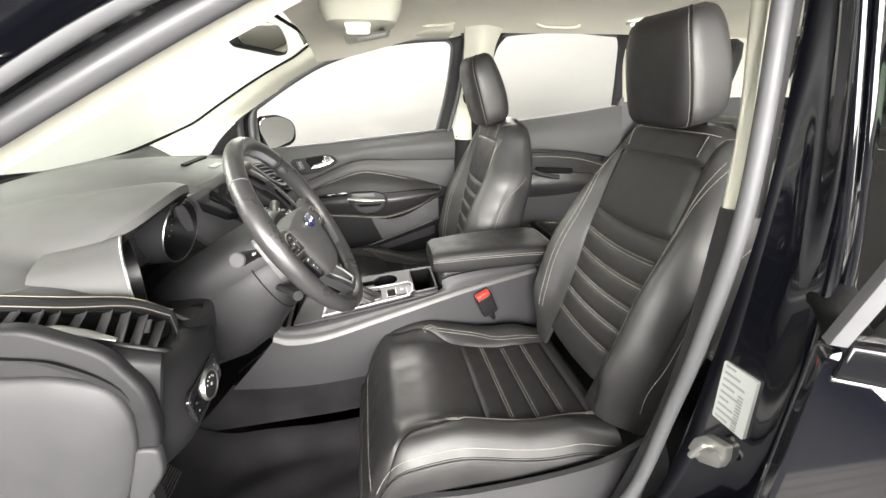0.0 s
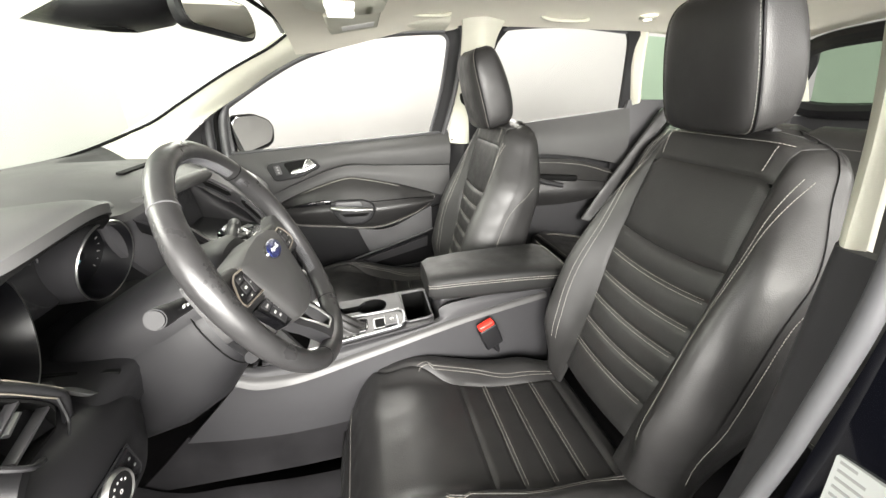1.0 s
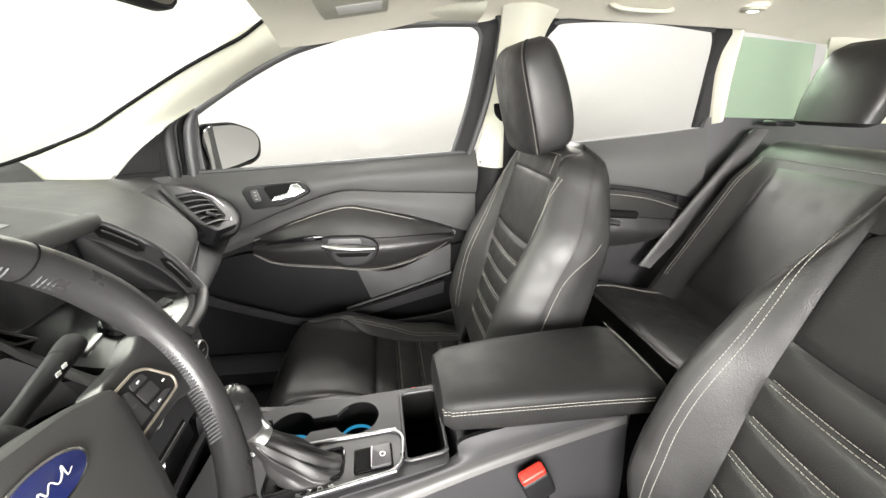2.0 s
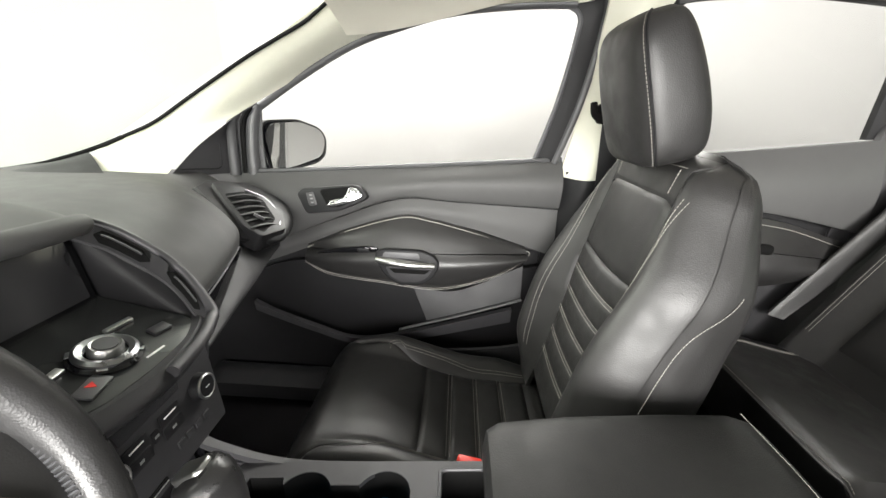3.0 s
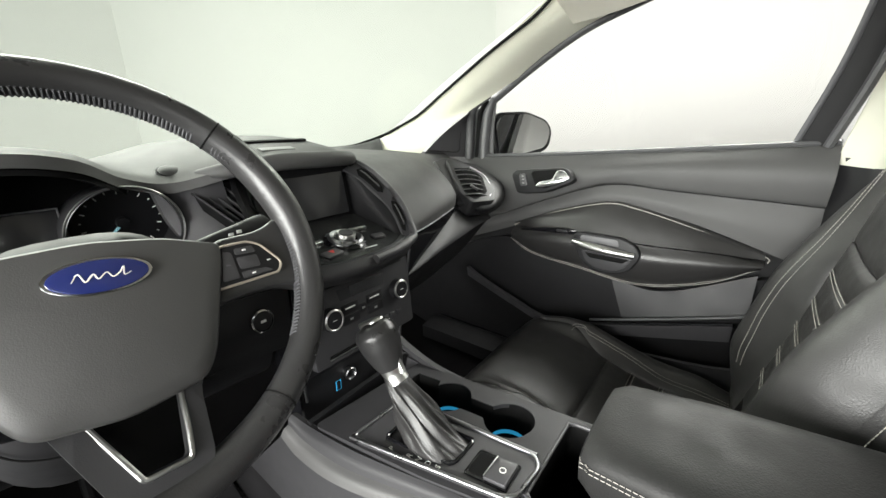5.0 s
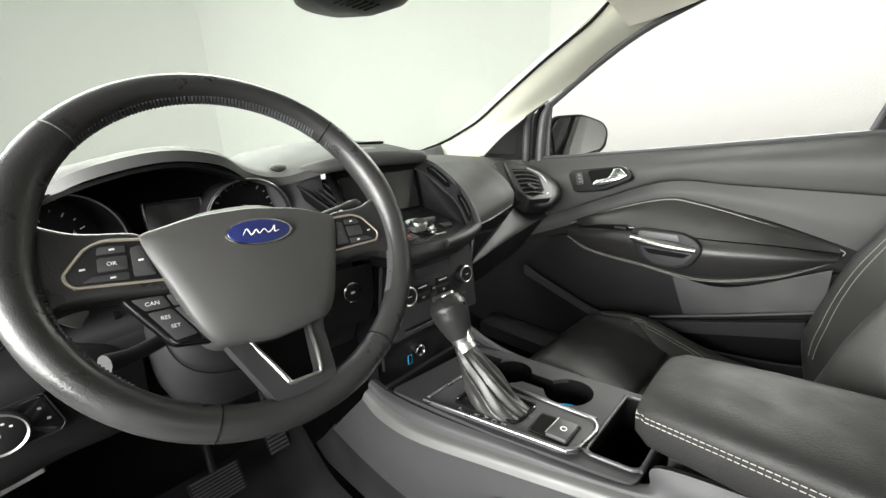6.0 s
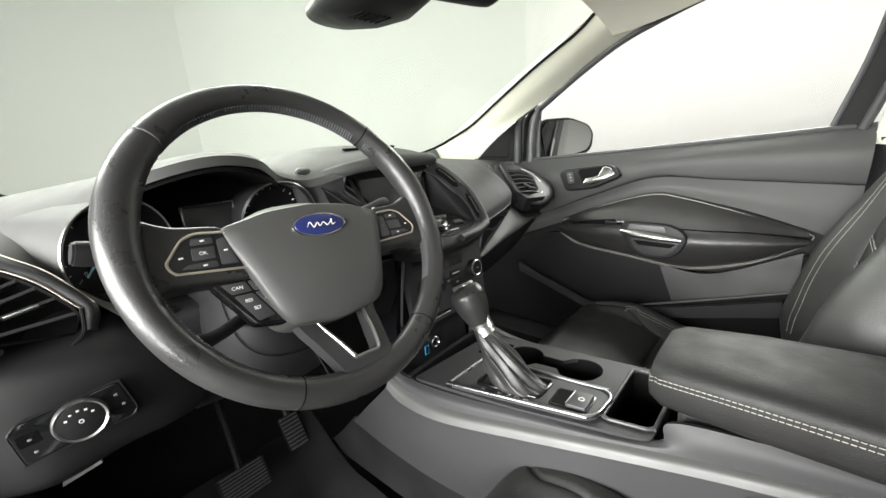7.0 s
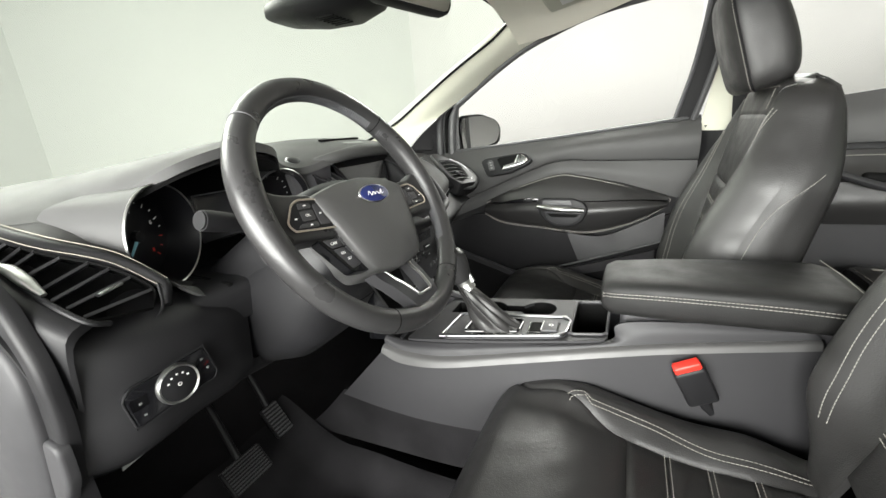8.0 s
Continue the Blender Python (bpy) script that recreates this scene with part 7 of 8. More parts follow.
part("glove_box", patch([[(-0.190, 0.165, 0.868), (-0.201, 0.225, 0.884), (-0.225, 0.33, 0.918), (-0.252, 0.44, 0.948), (-0.29, 0.54, 0.935), (-0.31, 0.66, 0.92)],
                         [(-0.187, 0.165, 0.858), (-0.190, 0.225, 0.868), (-0.200, 0.33, 0.886), (-0.215, 0.44, 0.898), (-0.238, 0.54, 0.898), (-0.262, 0.66, 0.892)],
                         [(-0.215, 0.165, 0.845), (-0.218, 0.225, 0.852), (-0.225, 0.33, 0.864), (-0.235, 0.44, 0.874), (-0.255, 0.54, 0.878), (-0.28, 0.66, 0.875)],
                         [(-0.31, 0.165, 0.74), (-0.32, 0.225, 0.735), (-0.33, 0.33, 0.73), (-0.34, 0.44, 0.735), (-0.36, 0.54, 0.74), (-0.38, 0.66, 0.75)],
                         [(-0.44, 0.165, 0.66), (-0.44, 0.225, 0.65), (-0.44, 0.33, 0.65), (-0.45, 0.44, 0.66), (-0.46, 0.54, 0.67), (-0.46, 0.66, 0.68)]], 40, 30, 0.012, (-1, 0, -0.3)), GREY_PLASTIC, dash, "black plastic glove box lid")
# passenger end vent: a slanted mouth looking up and back, its housing falling away below
VO = V((-0.285, 0.565, 1.018))
mv = basis(VO, (0.085, -0.069, -0.056), (0.107, 0.069, -0.048))
def vent_xy(p):
    q = mv.inverted() @ V(p)
    return (q.x, q.y)
rvp = rounded([vent_xy(p) for p in ((-0.385, 0.580, 1.071), (-0.375, 0.618, 1.070), (-0.300, 0.642, 1.033), (-0.236, 0.632, 0.997), (-0.196, 0.560, 0.966), (-0.222, 0.482, 0.970), (-0.262, 0.484, 0.992))], 0.012)
rv = part("end_vent", prism(rvp, mv @ pose(0, 0, -0.045), 0.049, 0.004), HARD, dash, "black end vent housing")
rvm = rounded([vent_xy(p) for p in ((-0.345, 0.562, 1.046), (-0.322, 0.614, 1.045), (-0.278, 0.622, 1.022), (-0.228, 0.572, 0.985), (-0.224, 0.500, 0.972), (-0.256, 0.496, 0.990))], 0.008)
# black plate on top of the housing stands in for the shaded mouth
part("vent_mouth", prism(rvm, mv, 0.0046), VOID, rv)
for k in range(6):
    f = k / 5
    a = V((-0.338, 0.556, 1.046)).lerp(V((-0.250, 0.490, 0.988)), f * 0.96 + 0.02)
    b = V((-0.296, 0.622, 1.036)).lerp(V((-0.222, 0.560, 0.979)), f * 0.96 + 0.02)
    nn = mv.to_3x3() @ V((0, 0, 1))
    part("vent_slat", shell([[a.lerp(b, g) + nn * (0.004 + 0.006 * math.sin(math.pi * g)), a.lerp(b, g) + nn * (0.007 + 0.006 * math.sin(math.pi * g)) + V((0.006, -0.004, -0.004))] for g in (0.0, 0.2, 0.4, 0.6, 0.8, 1.0)], 0.0016, -nn), HARD, rv)
part("vent_tab", rbox(V((-0.247, 0.535, 1.006)), (0.026, 0.012, 0.007), 0.002, pose(0, 0, 0, 0, 35, 40)), PLASTIC, rv)
nn = mv.to_3x3() @ V((0, 0, 1))
part("vent_trim", tube([V(p) + nn * 0.005 for p in ((-0.322, 0.620, 1.047), (-0.277, 0.634, 1.022), (-0.228, 0.600, 0.988), (-0.212, 0.560, 0.976))], [0.0025, 0.003, 0.0015, 0.002], 24, 8), SATIN_DARK, rv, "thin silver vent edge")
part("vent_body", patch([[(-0.40, 0.545, 1.070), (-0.400, 0.60, 1.075), (-0.385, 0.66, 1.062), (-0.37, 0.74, 1.045)], [(-0.27, 0.478, 0.985), (-0.215, 0.54, 0.965), (-0.222, 0.632, 0.985), (-0.27, 0.74, 0.99)], [(-0.285, 0.480, 0.955), (-0.228, 0.54, 0.930), (-0.222, 0.640, 0.935), (-0.27, 0.74, 0.94)], [(-0.33, 0.500, 0.925), (-0.29, 0.55, 0.912), (-0.28, 0.65, 0.898), (-0.29, 0.74, 0.90)]], 20, 20, 0.012, (-1, 0, -0.5)), HARD, dash)

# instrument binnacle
# near-black back and brow lining carry the binnacle's inner shade in their colour
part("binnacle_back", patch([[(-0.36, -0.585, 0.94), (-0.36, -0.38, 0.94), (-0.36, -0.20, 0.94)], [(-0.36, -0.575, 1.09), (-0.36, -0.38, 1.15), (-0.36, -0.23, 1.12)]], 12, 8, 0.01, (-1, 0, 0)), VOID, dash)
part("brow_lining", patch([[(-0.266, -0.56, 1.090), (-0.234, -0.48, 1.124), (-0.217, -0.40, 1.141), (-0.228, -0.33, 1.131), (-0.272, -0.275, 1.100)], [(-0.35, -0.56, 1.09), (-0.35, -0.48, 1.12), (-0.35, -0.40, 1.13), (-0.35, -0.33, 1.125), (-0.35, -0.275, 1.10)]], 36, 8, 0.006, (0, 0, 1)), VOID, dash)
part("binnacle_floor", patch([[(-0.35, -0.58, 0.965), (-0.35, -0.38, 0.965), (-0.35, -0.19, 0.965)], [(-0.26, -0.58, 0.972), (-0.25, -0.38, 0.975), (-0.26, -0.19, 0.972)], [(-0.19, -0.56, 0.965), (-0.17, -0.38, 0.975), (-0.19, -0.19, 0.955)], [(-0.18, -0.55, 0.93), (-0.17, -0.38, 0.93), (-0.175, -0.17, 0.93)]], 30, 14, 0.01, (0, 0, -1)), HARD, dash)
part("driver_display", rbox((-0.335, -0.376, 1.045), (0.008, 0.085, 0.085), 0.006, pose(0, 0, 0, 0, -10, 0)), SCREEN, dash)
part("display_frame", tube([(-0.328, -0.415, 1.005), (-0.332, -0.415, 1.085), (-0.332, -0.337, 1.085), (-0.328, -0.337, 1.005)], 0.0016, 40, 6, True, smooth=False), SATIN_DARK, dash)
for at, yaw, tip, big, nm in (((-0.256, -0.512, 1.048), 23.0, 0.0, 1.0, "rev"), ((-0.2775, -0.281, 1.049), -6.6, -12.0, 0.93, "speed")):
    g = thing("gauge", (at[0] - 0.04, at[1], 0.975), "round dark gauge with a satin rim and fine white ticks", "gauge", "gauges")
    nrm = V((math.cos(radians(yaw)) * math.cos(radians(tip)), math.sin(radians(yaw)) * math.cos(radians(tip)), math.sin(radians(tip))))
    right = ZA.cross(nrm).normalized()
    mg = basis(at, right, nrm.cross(right)) @ Matrix.Scale(big, 4)
    part("bowl", lathe([(0.070, -0.004), (0.0705, 0.0), (0.068, 0.002), (0.065, -0.02), (0.062, -0.045), (0.0, -0.045)], mg, 48), DIAL, g)
    back = Matrix(((0, 0, 1, at[0] - 0.085), (1, 0, 0, at[1] + (0.012 if nm == "rev" else 0.0)), (0, 1, 0, at[2] - 0.006), (0, 0, 0, 1)))
    front_ring, back_ring = oval(mg, 0.0710, 0.0710, 2.0, 48), oval(back, 0.066 * big, 0.066 * big, 2.0, 48)
    if nm == "rev":
        back_ring = [q + V((0.020, -0.060, 0.012)) * max(0.0, min(1.0, (at[1] + 0.01 - p.y) / 0.055)) for p, q in zip(front_ring, back_ring)]
    part("cone", loft([[p.lerp(q, k) for p, q in zip(front_ring, back_ring)] for k in (0.0, 0.2, 0.45, 0.7, 1.0)], False), DASH if nm == "rev" else GREY_PLASTIC, g, "dark outer cone")
    part("rim", lathe([(0.0685, 0.001), (0.0708, 0.0025), (0.0718, 0.0005), (0.0705, -0.002)], mg, 48), SATIN, g, "satin silver rim")
    for k in range(17):
        a = radians(225 - 270 * k / 16)
        r0, r1 = (0.044, 0.050) if k % 2 == 0 else (0.047, 0.050)
        part("tick", tube([mg @ V((r0 * math.cos(a), r0 * math.sin(a), -0.0440)), mg @ V((r1 * math.cos(a), r1 * math.sin(a), -0.0440))], 0.0007, 2, 4), RED if (nm == "rev" and k > 13) else WHITE_INK, g)
    a = radians(228)
    part("needle", tube([mg @ V((0, 0, -0.040)), mg @ V((0.040 * math.cos(a), 0.040 * math.sin(a), -0.040))], [0.0026, 0.0012], 6, 6), NEEDLE, g, "pale blue needle")
    part("hub", lathe([(0.009, -0.044), (0.008, -0.037), (0, -0.036)], mg, 20), DIAL, g)
    if nm == "rev":
        for k in range(0, 9, 2):
            a = radians(225 - 270 * (k * 2) / 16)
            words(str(k), mg @ pose(0.036 * math.cos(a), 0.036 * math.sin(a), -0.0438), 0.008, RED if k == 8 else WHITE_INK, g, "dial_number", 0.0002)

# skin below the gauges, from the vent brow round to the column
part("cluster_surround", patch([[(-0.337, -0.642, 1.090), (-0.277, -0.624, 1.072), (-0.227, -0.588, 1.046), (-0.194, -0.560, 1.007), (-0.188, -0.52, 0.968), (-0.190, -0.455, 0.945)],
                                [(-0.315, -0.600, 1.091), (-0.258, -0.603, 1.060), (-0.222, -0.572, 1.026), (-0.203, -0.540, 0.990), (-0.200, -0.50, 0.962), (-0.205, -0.445, 0.945)],
                                [(-0.299, -0.556, 1.083), (-0.247, -0.584, 1.040), (-0.228, -0.558, 1.000), (-0.232, -0.510, 0.974), (-0.232, -0.47, 0.962), (-0.235, -0.43, 0.955)]], 50, 10, 0.008, (-0.8, 0, -0.4)), DASH, dash, "black soft skin round the gauges")
# driver side: face, vent, light switch, end cap
part("driver_face", patch([
    [(-0.300, -0.712, 1.045), (-0.300, -0.64, 1.045), (-0.285, -0.588, 1.035), (-0.268, -0.552, 1.00), (-0.25, -0.49, 0.972)],
    [(-0.245, -0.712, 1.03), (-0.240, -0.64, 1.005), (-0.215, -0.575, 0.992), (-0.195, -0.52, 0.962), (-0.20, -0.47, 0.95)],
    [(-0.195, -0.708, 0.98), (-0.172, -0.64, 0.965), (-0.162, -0.575, 0.952), (-0.165, -0.52, 0.938), (-0.18, -0.475, 0.925)],
    [(-0.190, -0.70, 0.90), (-0.160, -0.64, 0.895), (-0.156, -0.575, 0.895), (-0.165, -0.52, 0.885), (-0.18, -0.478, 0.88)],
    [(-0.20, -0.695, 0.83), (-0.172, -0.64, 0.832), (-0.168, -0.575, 0.838), (-0.175, -0.52, 0.832), (-0.19, -0.48, 0.83)],
    [(-0.25, -0.69, 0.79), (-0.225, -0.64, 0.79), (-0.222, -0.575, 0.80), (-0.23, -0.52, 0.80), (-0.24, -0.48, 0.80)]], 40, 40, 0.012, (-1, 0, 0)), HARD, dash)
part("knee_panel", patch([[(-0.19, -0.48, 0.845), (-0.21, -0.375, 0.82), (-0.19, -0.15, 0.85)], [(-0.235, -0.48, 0.795), (-0.245, -0.375, 0.78), (-0.23, -0.15, 0.78)], [(-0.34, -0.48, 0.76), (-0.34, -0.375, 0.75), (-0.33, -0.15, 0.74)]], 20, 12, 0.012, (-1, 0, -0.3)), HARD, dash)
# near-black sheet stands in for the shaded gap beside the column
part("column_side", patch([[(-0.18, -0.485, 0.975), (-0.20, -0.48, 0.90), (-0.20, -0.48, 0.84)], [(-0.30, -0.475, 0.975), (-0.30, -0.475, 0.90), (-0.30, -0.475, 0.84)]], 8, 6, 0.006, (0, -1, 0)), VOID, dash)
part("starter_panel", patch([[(-0.175, -0.265, 0.955), (-0.158, -0.20, 0.955), (-0.150, -0.138, 0.955)], [(-0.165, -0.27, 0.90), (-0.152, -0.20, 0.90), (-0.150, -0.14, 0.89)], [(-0.185, -0.275, 0.85), (-0.178, -0.20, 0.845), (-0.175, -0.14, 0.84)]], 14, 12, 0.01, (-1, 0, 0)), HARD, dash)
sb = thing("start_button", (-0.15, -0.185, 0.90), "round black start button with a chrome ring", "button")
ms = basis((-0.150, -0.186, 0.917), (0, 1, 0), (-0.1, 0, 1))
part("button", lathe([(0.0145, 0.0), (0.0142, 0.006), (0.012, 0.0075), (0, 0.0072)], ms, 32), HARD, sb)
part("button_ring", lathe([(0.0142, 0.004), (0.0150, 0.0075), (0.0172, 0.006), (0.0178, 0.0)], ms, 32), CHROME, sb, "chrome ring")
part("button_mark", rbox(ms @ V((0, 0.0, 0.0078)), (0.0006, 0.008, 0.004), 0.0002), WHITE_INK, sb)
# end vent by the driver's door
VA = [(-0.40, -0.668, 1.082), (-0.300, -0.668, 1.060), (-0.259, -0.669, 1.044), (-0.208, -0.668, 1.025), (-0.166, -0.657, 1.002)]
VB = [(-0.40, -0.655, 1.092), (-0.305, -0.650, 1.073), (-0.267, -0.641, 1.060), (-0.222, -0.606, 1.036), (-0.194, -0.580, 1.003), (-0.192, -0.584, 0.980)]
VD = V((-0.90, 0.30, -0.30))
va_, vb_ = spline(VA, 101), spline(VB, 101)
lv = part("driver_vent", shell([[p + VD * 0.030, p.lerp(q, 0.5) + VD * 0.036, q + VD * 0.030] for p, q in zip(va_, vb_)], 0.004, VD), VOID, dash, "black slatted driver end vent")
# inner walls blackened for the shade between slats, slats paler for their lit edges
part("vent_wall", shell([[p, p + VD * 0.034] for p in va_], 0.003, (0, -1, 0)), VOID, lv)
part("vent_wall", shell([[p, p + VD * 0.03] for p in vb_], 0.003, (0, 0.7, 0.7)), VOID, lv)
part("vent_wall", shell([[va_[-1].lerp(vb_[-1], k / 8), va_[-1].lerp(vb_[-1], k / 8) + VD * 0.03] for k in range(9)], 0.003, (0, 0, -1)), VOID, lv)
for fa, fb in ((0.12, 0.10), (0.22, 0.20), (0.325, 0.296), (0.43, 0.388), (0.5575, 0.476), (0.6925, 0.556), (0.794, 0.628), (0.8875, 0.704), (0.989, 0.824)):
    p, q = va_[int(fa * 100)] + VD * 0.002, vb_[int(fb * 100)] + VD * 0.002
    part("vent_slat", shell([[p, p + VD * 0.018], [p.lerp(q, 0.5), p.lerp(q, 0.5) + VD * 0.018], [q, q + VD * 0.018]], 0.0036, (0.1, 0, 1)), SATIN_GREY, lv)
p, q = va_[89], vb_[70]
part("vent_tab", tube([p.lerp(q, 0.42) - VD * 0.002, p.lerp(q, 0.80) - VD * 0.002], 0.0034, 6, 8, flat=0.6), SATIN_DARK, lv, "satin vent tab")
part("vent_wheel", tube([(-0.285, -0.668, 1.056), (-0.262, -0.669, 1.052), (-0.235, -0.669, 1.042), (-0.205, -0.669, 1.030)], [0.003, 0.0075, 0.0075, 0.003], 16, 10, flat=0.6), SATIN, lv, "satin silver vent wheel")
part("vent_lip", tube([V(p) + V((0.002, -0.003, 0.0)) for p in VA] + [V((-0.166, -0.640, 0.990))], 0.0030, 40, 8), HARD, lv)
part("vent_shelf", patch([VA, [tuple(V(p) + V((0.006, -0.018, -0.005))) for p in VA], [tuple(V(p) + V((0.004, -0.026, -0.022))) for p in VA], [tuple(V(p) + V((-0.012, -0.027, -0.09))) for p in VA]], 30, 8, 0.008, (0, 0.5, -1)), HARD, dash)
BR = [(-0.42, -0.662, 1.098), (-0.320, -0.655, 1.082), (-0.268, -0.640, 1.066), (-0.220, -0.602, 1.041), (-0.190, -0.574, 1.006), (-0.186, -0.578, 0.980)]
BR2 = [(-0.43, -0.645, 1.105), (-0.335, -0.640, 1.090), (-0.275, -0.624, 1.073), (-0.225, -0.588, 1.047), (-0.192, -0.560, 1.008), (-0.186, -0.566, 0.978)]
part("vent_brow", patch([BR, [tuple(V(p).lerp(V(q), 0.5) + V((0.003, 0, 0.003))) for p, q in zip(BR, BR2)], BR2], 40, 6, 0.008, (-0.7, 0.1, -0.7)), HARD, dash, "black vent brow")
for line in (BR, BR2):
    part("brow_line", tube([V(p) + V((0.002, -0.001, 0.0015)) for p in line[:5]], 0.0008, 40, 6), BRONZE_TRIM, dash, "fine satin trim line")
part("brow_end", tube([V(p) + V((0.002, 0, 0.001)) for p in BR[4:]] + [V((-0.180, -0.59, 0.970))], 0.0018, 12, 6), HARD, dash)
# light switch
lsw = thing("light_switch", (-0.155, -0.605, 0.87), "black headlamp switch panel with a silver-ringed rotary knob", "switch")
mls = basis((-0.1525, -0.607, 0.896), (0.004, 0.1, 0.004), (-0.02, 0, 1))
part("plate", prism(rounded([(-0.050, 0.014), (-0.046, -0.024), (0.044, -0.020), (0.050, -0.014), (0.042, 0.026), (-0.040, 0.022)], 0.005), mls @ pose(0, 0, -0.006), 0.009, 0.002), GLOSS, lsw)
part("plate_rim", tube([mls @ V((x, y, 0.0015)) for x, y in rounded([(-0.051, 0.014), (-0.047, -0.025), (0.045, -0.021), (0.051, -0.014), (0.043, 0.027), (-0.041, 0.023)], 0.005)], 0.0011, 60, 6, True), HARD, lsw)
kb = part("rotary_knob", lathe([(0.0225, 0.002), (0.0215, 0.007), (0.0185, 0.0085), (0.0, 0.0085)], mls @ pose(0.003, 0.001, 0), 40), HARD, lsw)
part("knob_ring", lathe([(0.0205, 0.0078), (0.0225, 0.0092), (0.0242, 0.005), (0.0238, 0.001)], mls @ pose(0.003, 0.001, 0), 40), SATIN, kb, "satin silver ring")
for k in range(5):
    a = radians(150 - 30 * k)
    part("knob_mark", rbox(mls @ V((0.003 + 0.013 * math.cos(a), 0.001 + 0.013 * math.sin(a), 0.0088)), (0.0005, 0.0026, 0.0022), 0.0002), WHITE_INK, kb)
part("knob_mark", lathe([(0.0015, 0), (0.0023, 0), (0.0023, 0.0004), (0.0015, 0.0004), (0.0015, 0)], mls @ pose(0.003, 0.001, 0.0086), 14), WHITE_INK, kb)
for x, y in ((-0.037, 0.002), (-0.036, -0.013), (0.036, 0.012), (0.040, -0.002)):
    part("switch_mark", rbox(mls @ V((x, y, 0.0032)), (0.0005, 0.0032, 0.0026), 0.0002), GREY_INK, lsw)
part("fog_button", prism(rounded([(-0.046, -0.004), (-0.028, -0.004), (-0.028, 0.010), (-0.046, 0.010)], 0.002), mls @ pose(0, 0, 0.002), 0.001), HARD, lsw)
# end cap facing the door opening
ec = [(-0.42, 1.03), (-0.25, 1.012), (-0.205, 0.99), (-0.190, 0.95), (-0.198, 0.89), (-0.225, 0.82), (-0.262, 0.75), (-0.31, 0.70), (-0.46, 0.66)]
part("end_body", prism(rounded([(-0.50, 1.085), (-0.27, 1.078), (-0.200, 1.035), (-0.170, 0.97), (-0.172, 0.90), (-0.20, 0.82), (-0.245, 0.75), (-0.30, 0.66), (-0.50, 0.62)], 0.02), basis((0, -0.690, 0), (1, 0, 0), (0, 0, 1)), 0.016, 0.008, 3), HARD, dash, "black dashboard end")
ecr = rounded(ec, 0.03)
ecx, ecz = sum(p[0] for p in ecr) / len(ecr), sum(p[1] for p in ecr) / len(ecr)
part("end_cap", loft([[V((ecx + (x - ecx) * k, d, ecz + (z - ecz) * k)) for x, z in ecr] for k, d in ((1.0, -0.700), (1.0, -0.708), (0.985, -0.712), (0.95, -0.7145), (0.80, -0.719), (0.55, -0.724), (0.28, -0.7265), (0.03, -0.727))]), GREY_PLASTIC, dash, "smooth grey dashboard end cover")
part("hood_release_cover", prism(rounded([(-0.205, 0.89), (-0.175, 0.885), (-0.180, 0.84), (-0.215, 0.79), (-0.235, 0.80)], 0.012), basis((0, -0.700, 0), (1, 0, 0), (0, 0, 1)), 0.012, 0.005, 3), GREY_PLASTIC, dash)
part("diagnostic_socket", prism([(-0.022, -0.006), (0.022, 0.001), (0.022, 0.013), (-0.018, 0.006)], basis((-0.268, -0.617, 0.765), (0.02, 0.1, 0.01), (-0.2, 0, 1)), 0.006, 0.001), PAPER, dash, "pale diagnostic socket")

# ---- footwell mat ----
fm = thing("footwell_mat", (-0.15, -0.36, 0.335), "worn dark grey carpet mat in the driver footwell", "floor mat")


def mat_pt(u, v):
    x, y = -0.52 + 0.66 * u, -0.60 + 0.42 * v
    z = 0.336 + 0.11 * sstep(-0.30, -0.55, x) + 0.006 * math.sin(11 * u + 3 * math.sin(5 * v)) * math.sin(7 * v) + 0.05 * sstep(0.80, 1.0, v)
    return V((x, y, z))


part("mat_sheet", func_sheet(mat_pt, 40, 30, 0.012, (0, 0, -1)), TUFT, fm)
part("mat_edge", tube([mat_pt(u / 20, 0.0) for u in range(21)] + [mat_pt(1.0, v / 14) for v in range(1, 15)], 0.006, 90, 8), CARPET, fm, "black bound edge")
part("mat_clip", lathe([(0.0, 0.010), (0.014, 0.009), (0.020, 0.004), (0.021, -0.004)], pose(0.06, -0.42, 0.342), 20), HARD, fm, "round black fixing clip")

# ---- pedals ----
def pedal(name, at, sx, sz, tilt, label):
    pd = thing(name, at, label, "pedal")
    m = Matrix.Translation(at) @ pose(0, 0, 0, 0, tilt, 0)
    part("pad", rbox((0, 0, 0), (0.012, sx, sz), 0.005, m.to_3x3().to_4x4()), HARD, pd).data.transform(Matrix.Translation(at))
    for k in range(9):
        z = -sz / 2 + sz * (k + 0.5) / 9
        part("rib", rbox(m @ V((0.0075, 0, z)), (0.004, sx * 0.88, sz / 22), 0.001, pose(0, 0, 0, 0, tilt, 0)), SATIN_GREY, pd)
    part("arm", tube([m @ V((-0.004, 0, sz * 0.3)), V(at) + V((-0.10, 0.01, 0.14)), V(at) + V((-0.22, 0.02, 0.26))], 0.008, 14, 8), HARD, pd)


pedal("brake_pedal", (-0.41, -0.395, 0.475), 0.10, 0.062, -38, "black ribbed rubber brake pedal over the dark carpet")
pedal("accelerator_pedal", (-0.48, -0.245, 0.47), 0.05, 0.085, -35, "black ribbed accelerator pedal beside the console")

# ---- interior mirror with its sensor cover ----
rm = thing("interior_mirror", (-0.20, 0.0, 1.44), "black interior mirror with a sensor cover on the windshield", "mirror")
secs = []
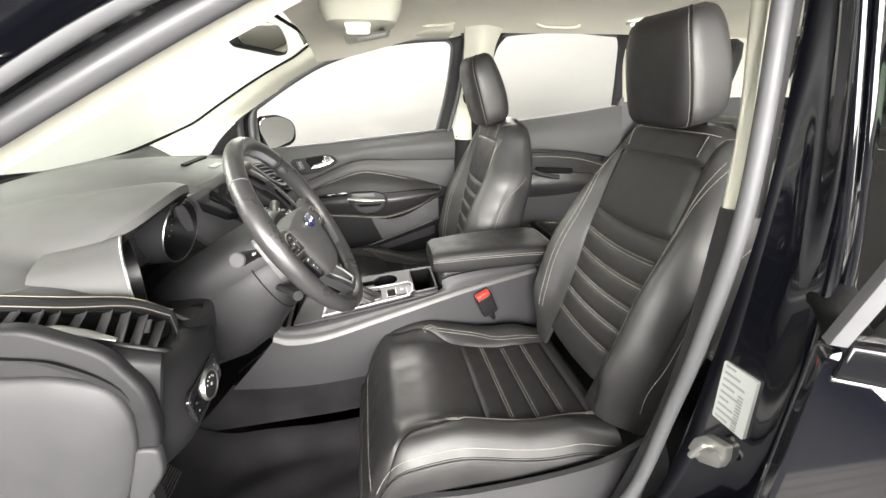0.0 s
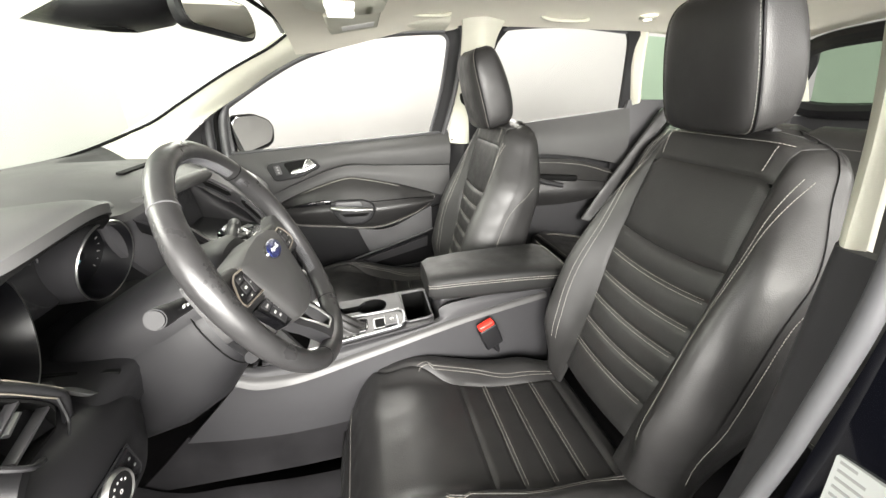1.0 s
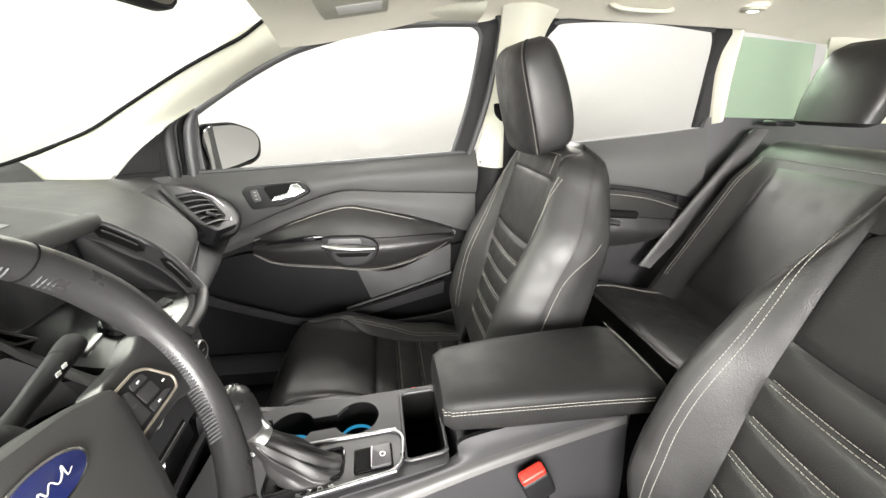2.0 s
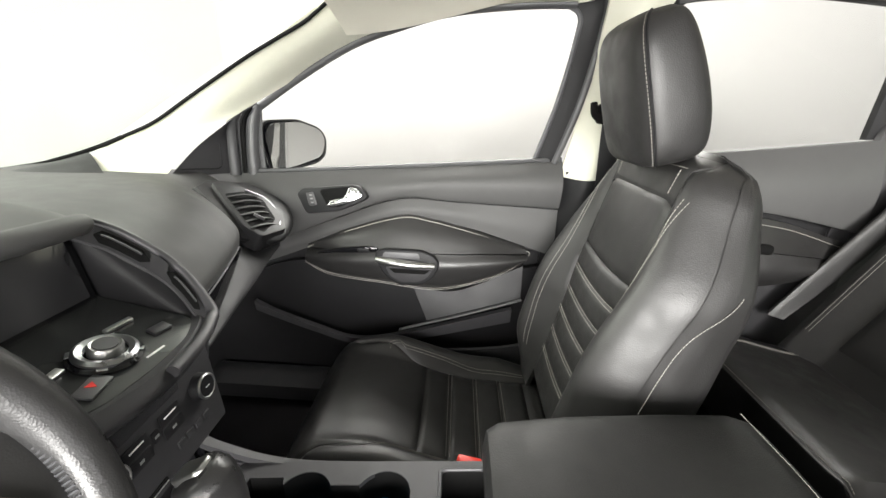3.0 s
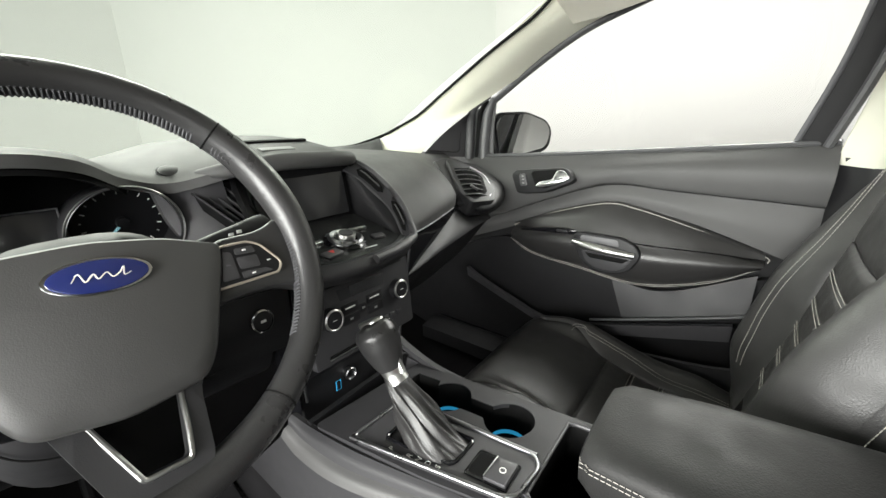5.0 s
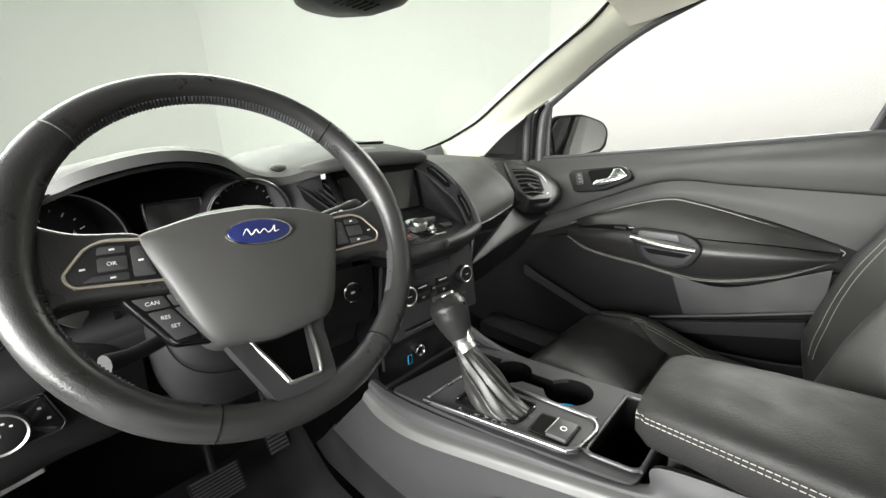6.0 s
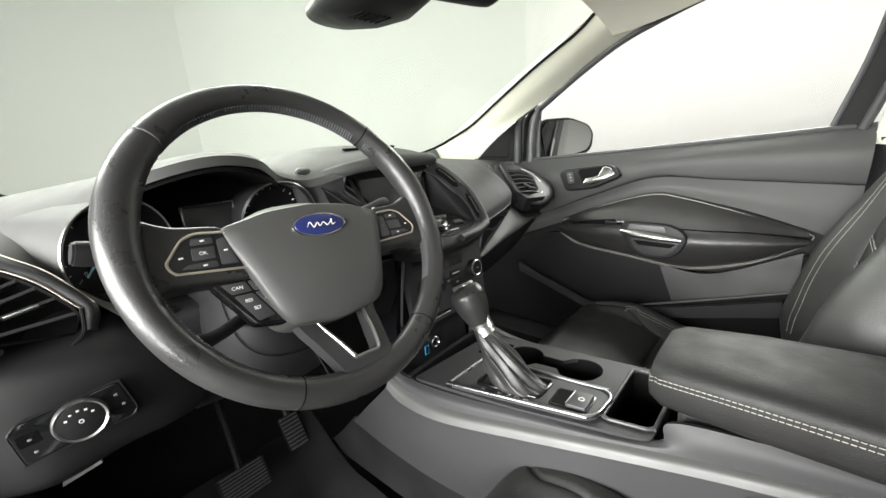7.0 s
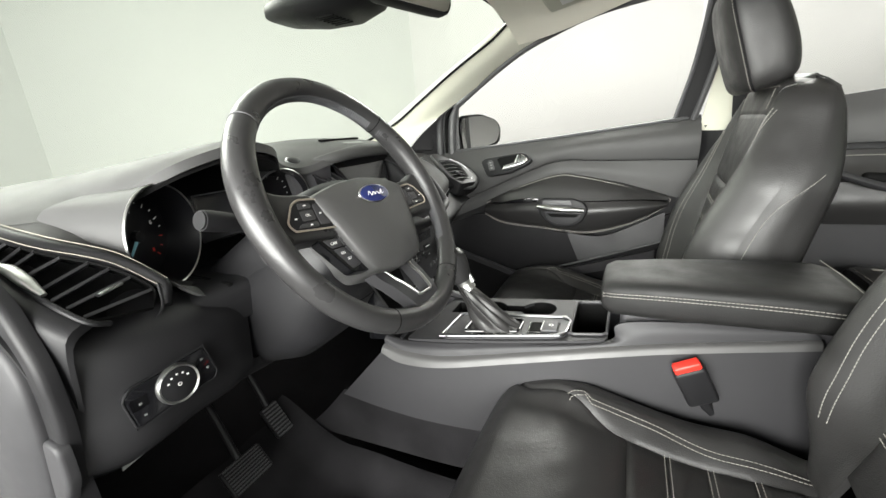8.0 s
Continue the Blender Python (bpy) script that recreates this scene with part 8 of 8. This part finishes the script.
for x, z, a, b in ((-0.50, 1.455, 0.03, 0.010), (-0.46, 1.452, 0.070, 0.022), (-0.38, 1.452, 0.095, 0.034), (-0.29, 1.460, 0.10, 0.046), (-0.22, 1.472, 0.085, 0.044), (-0.19, 1.478, 0.05, 0.03)):
    secs.append(oval(Matrix(((0, 0, 1, x), (1, 0, 0, 0.01), (0, 1, 0, z), (0, 0, 0, 1))), a, b, 2.6, 32))
part("sensor_cover", loft(secs), HARD, rm)
for k in range(6):
    part("cover_slot", rbox((-0.30, -0.05 + 0.014 * k, 1.4145), (0.05, 0.004, 0.003), 0.001), VOID, rm)
mrm = basis((-0.118, 0.025, 1.452), (0.32, 0.95, 0.0), (-0.22, 0.05, 1.0))
rmp = rounded([(-0.115, -0.034), (0.10, -0.040), (0.122, -0.006), (0.112, 0.034), (-0.105, 0.034), (-0.122, 0.0)], 0.020)
part("mirror_housing", loft([[mrm @ V((x * k, y * k, z)) for x, y in rmp] for k, z in ((1.0, 0.002), (1.03, -0.004), (1.0, -0.02), (0.8, -0.034), (0.4, -0.040))]), HARD, rm)
part("mirror_glass", prism([(x * 0.95, y * 0.93) for x, y in rmp], mrm, 0.0035), MIRROR, rm, "rear-view mirror glass")
part("mirror_stem", tube([(-0.21, 0.01, 1.47), (-0.165, 0.018, 1.462), (-0.14, 0.022, 1.455)], 0.016, 10, 10), HARD, rm)

# ---- overhead ----
oh = thing("overhead_console", (0.13, 0.02, 1.55), "cream overhead console with map lamps", "overhead console")
part("housing", loft([oval(pose(0.13, 0.02, z), a, b, 4.0, 36) for z, a, b in ((1.545, 0.105, 0.115), (1.50, 0.098, 0.108), (1.475, 0.085, 0.09), (1.468, 0.06, 0.06))]), CREAM, oh)
for s in (-1, 1):
    part("map_lens", rbox((0.12, 0.02 + s * 0.045, 1.468), (0.06, 0.05, 0.012), 0.004), MAP_LAMP, oh, "lit white map lamp lens")
part("switch_row", rbox((0.18, 0.02, 1.473), (0.02, 0.10, 0.010), 0.003), CREAM, oh)
vis = thing("sun_visor", (0.13, 0.36, 1.535), "cream folded sun visor with a pale label", "sun visor")
part("visor_panel", rbox((0.150, 0.44, 1.511), (0.165, 0.28, 0.020), 0.009, pose(0, 0, 0, -2, -10, 0)), CREAM, vis)
part("visor_label", rbox((0.165, 0.50, 1.5015), (0.105, 0.075, 0.0015), 0.0005, pose(0, 0, 0, -2, -10, 0)), WHITE_INK, vis)
part("visor_rod", tube([(0.03, 0.30, 1.532), (0.02, 0.56, 1.528)], 0.005, 6, 8), CREAM, vis)
for x in (0.40, 0.94):
    gh = thing("grab_handle", (x, 0.60, 1.575), "cream roof grab handle", "grab handle", "grab handles")
    part("grip", tube([(x - 0.095, 0.628, 1.578), (x - 0.085, 0.600, 1.562), (x - 0.05, 0.592, 1.555), (x + 0.05, 0.592, 1.555), (x + 0.085, 0.600, 1.562), (x + 0.095, 0.628, 1.578)], 0.009, 34, 10, flat=0.7), CREAM, gh)
    for s in (-1, 1):
        part("handle_foot", rbox((x + s * 0.095, 0.625, 1.578), (0.03, 0.03, 0.022), 0.006), CREAM, gh)
rl = thing("reading_lamp", (1.264, 0.58, 1.585), "lit round reading lamp in the headliner", "lamp")
part("lens", lathe([(0.0, -0.004), (0.012, -0.003), (0.016, 0.002), (0.016, 0.01)], pose(1.264, 0.575, 1.568), 24), LAMP, rl, "glowing lamp lens")
part("bezel", lathe([(0.016, -0.004), (0.030, -0.002), (0.034, 0.006)], pose(1.264, 0.575, 1.570), 24), CREAM, rl)
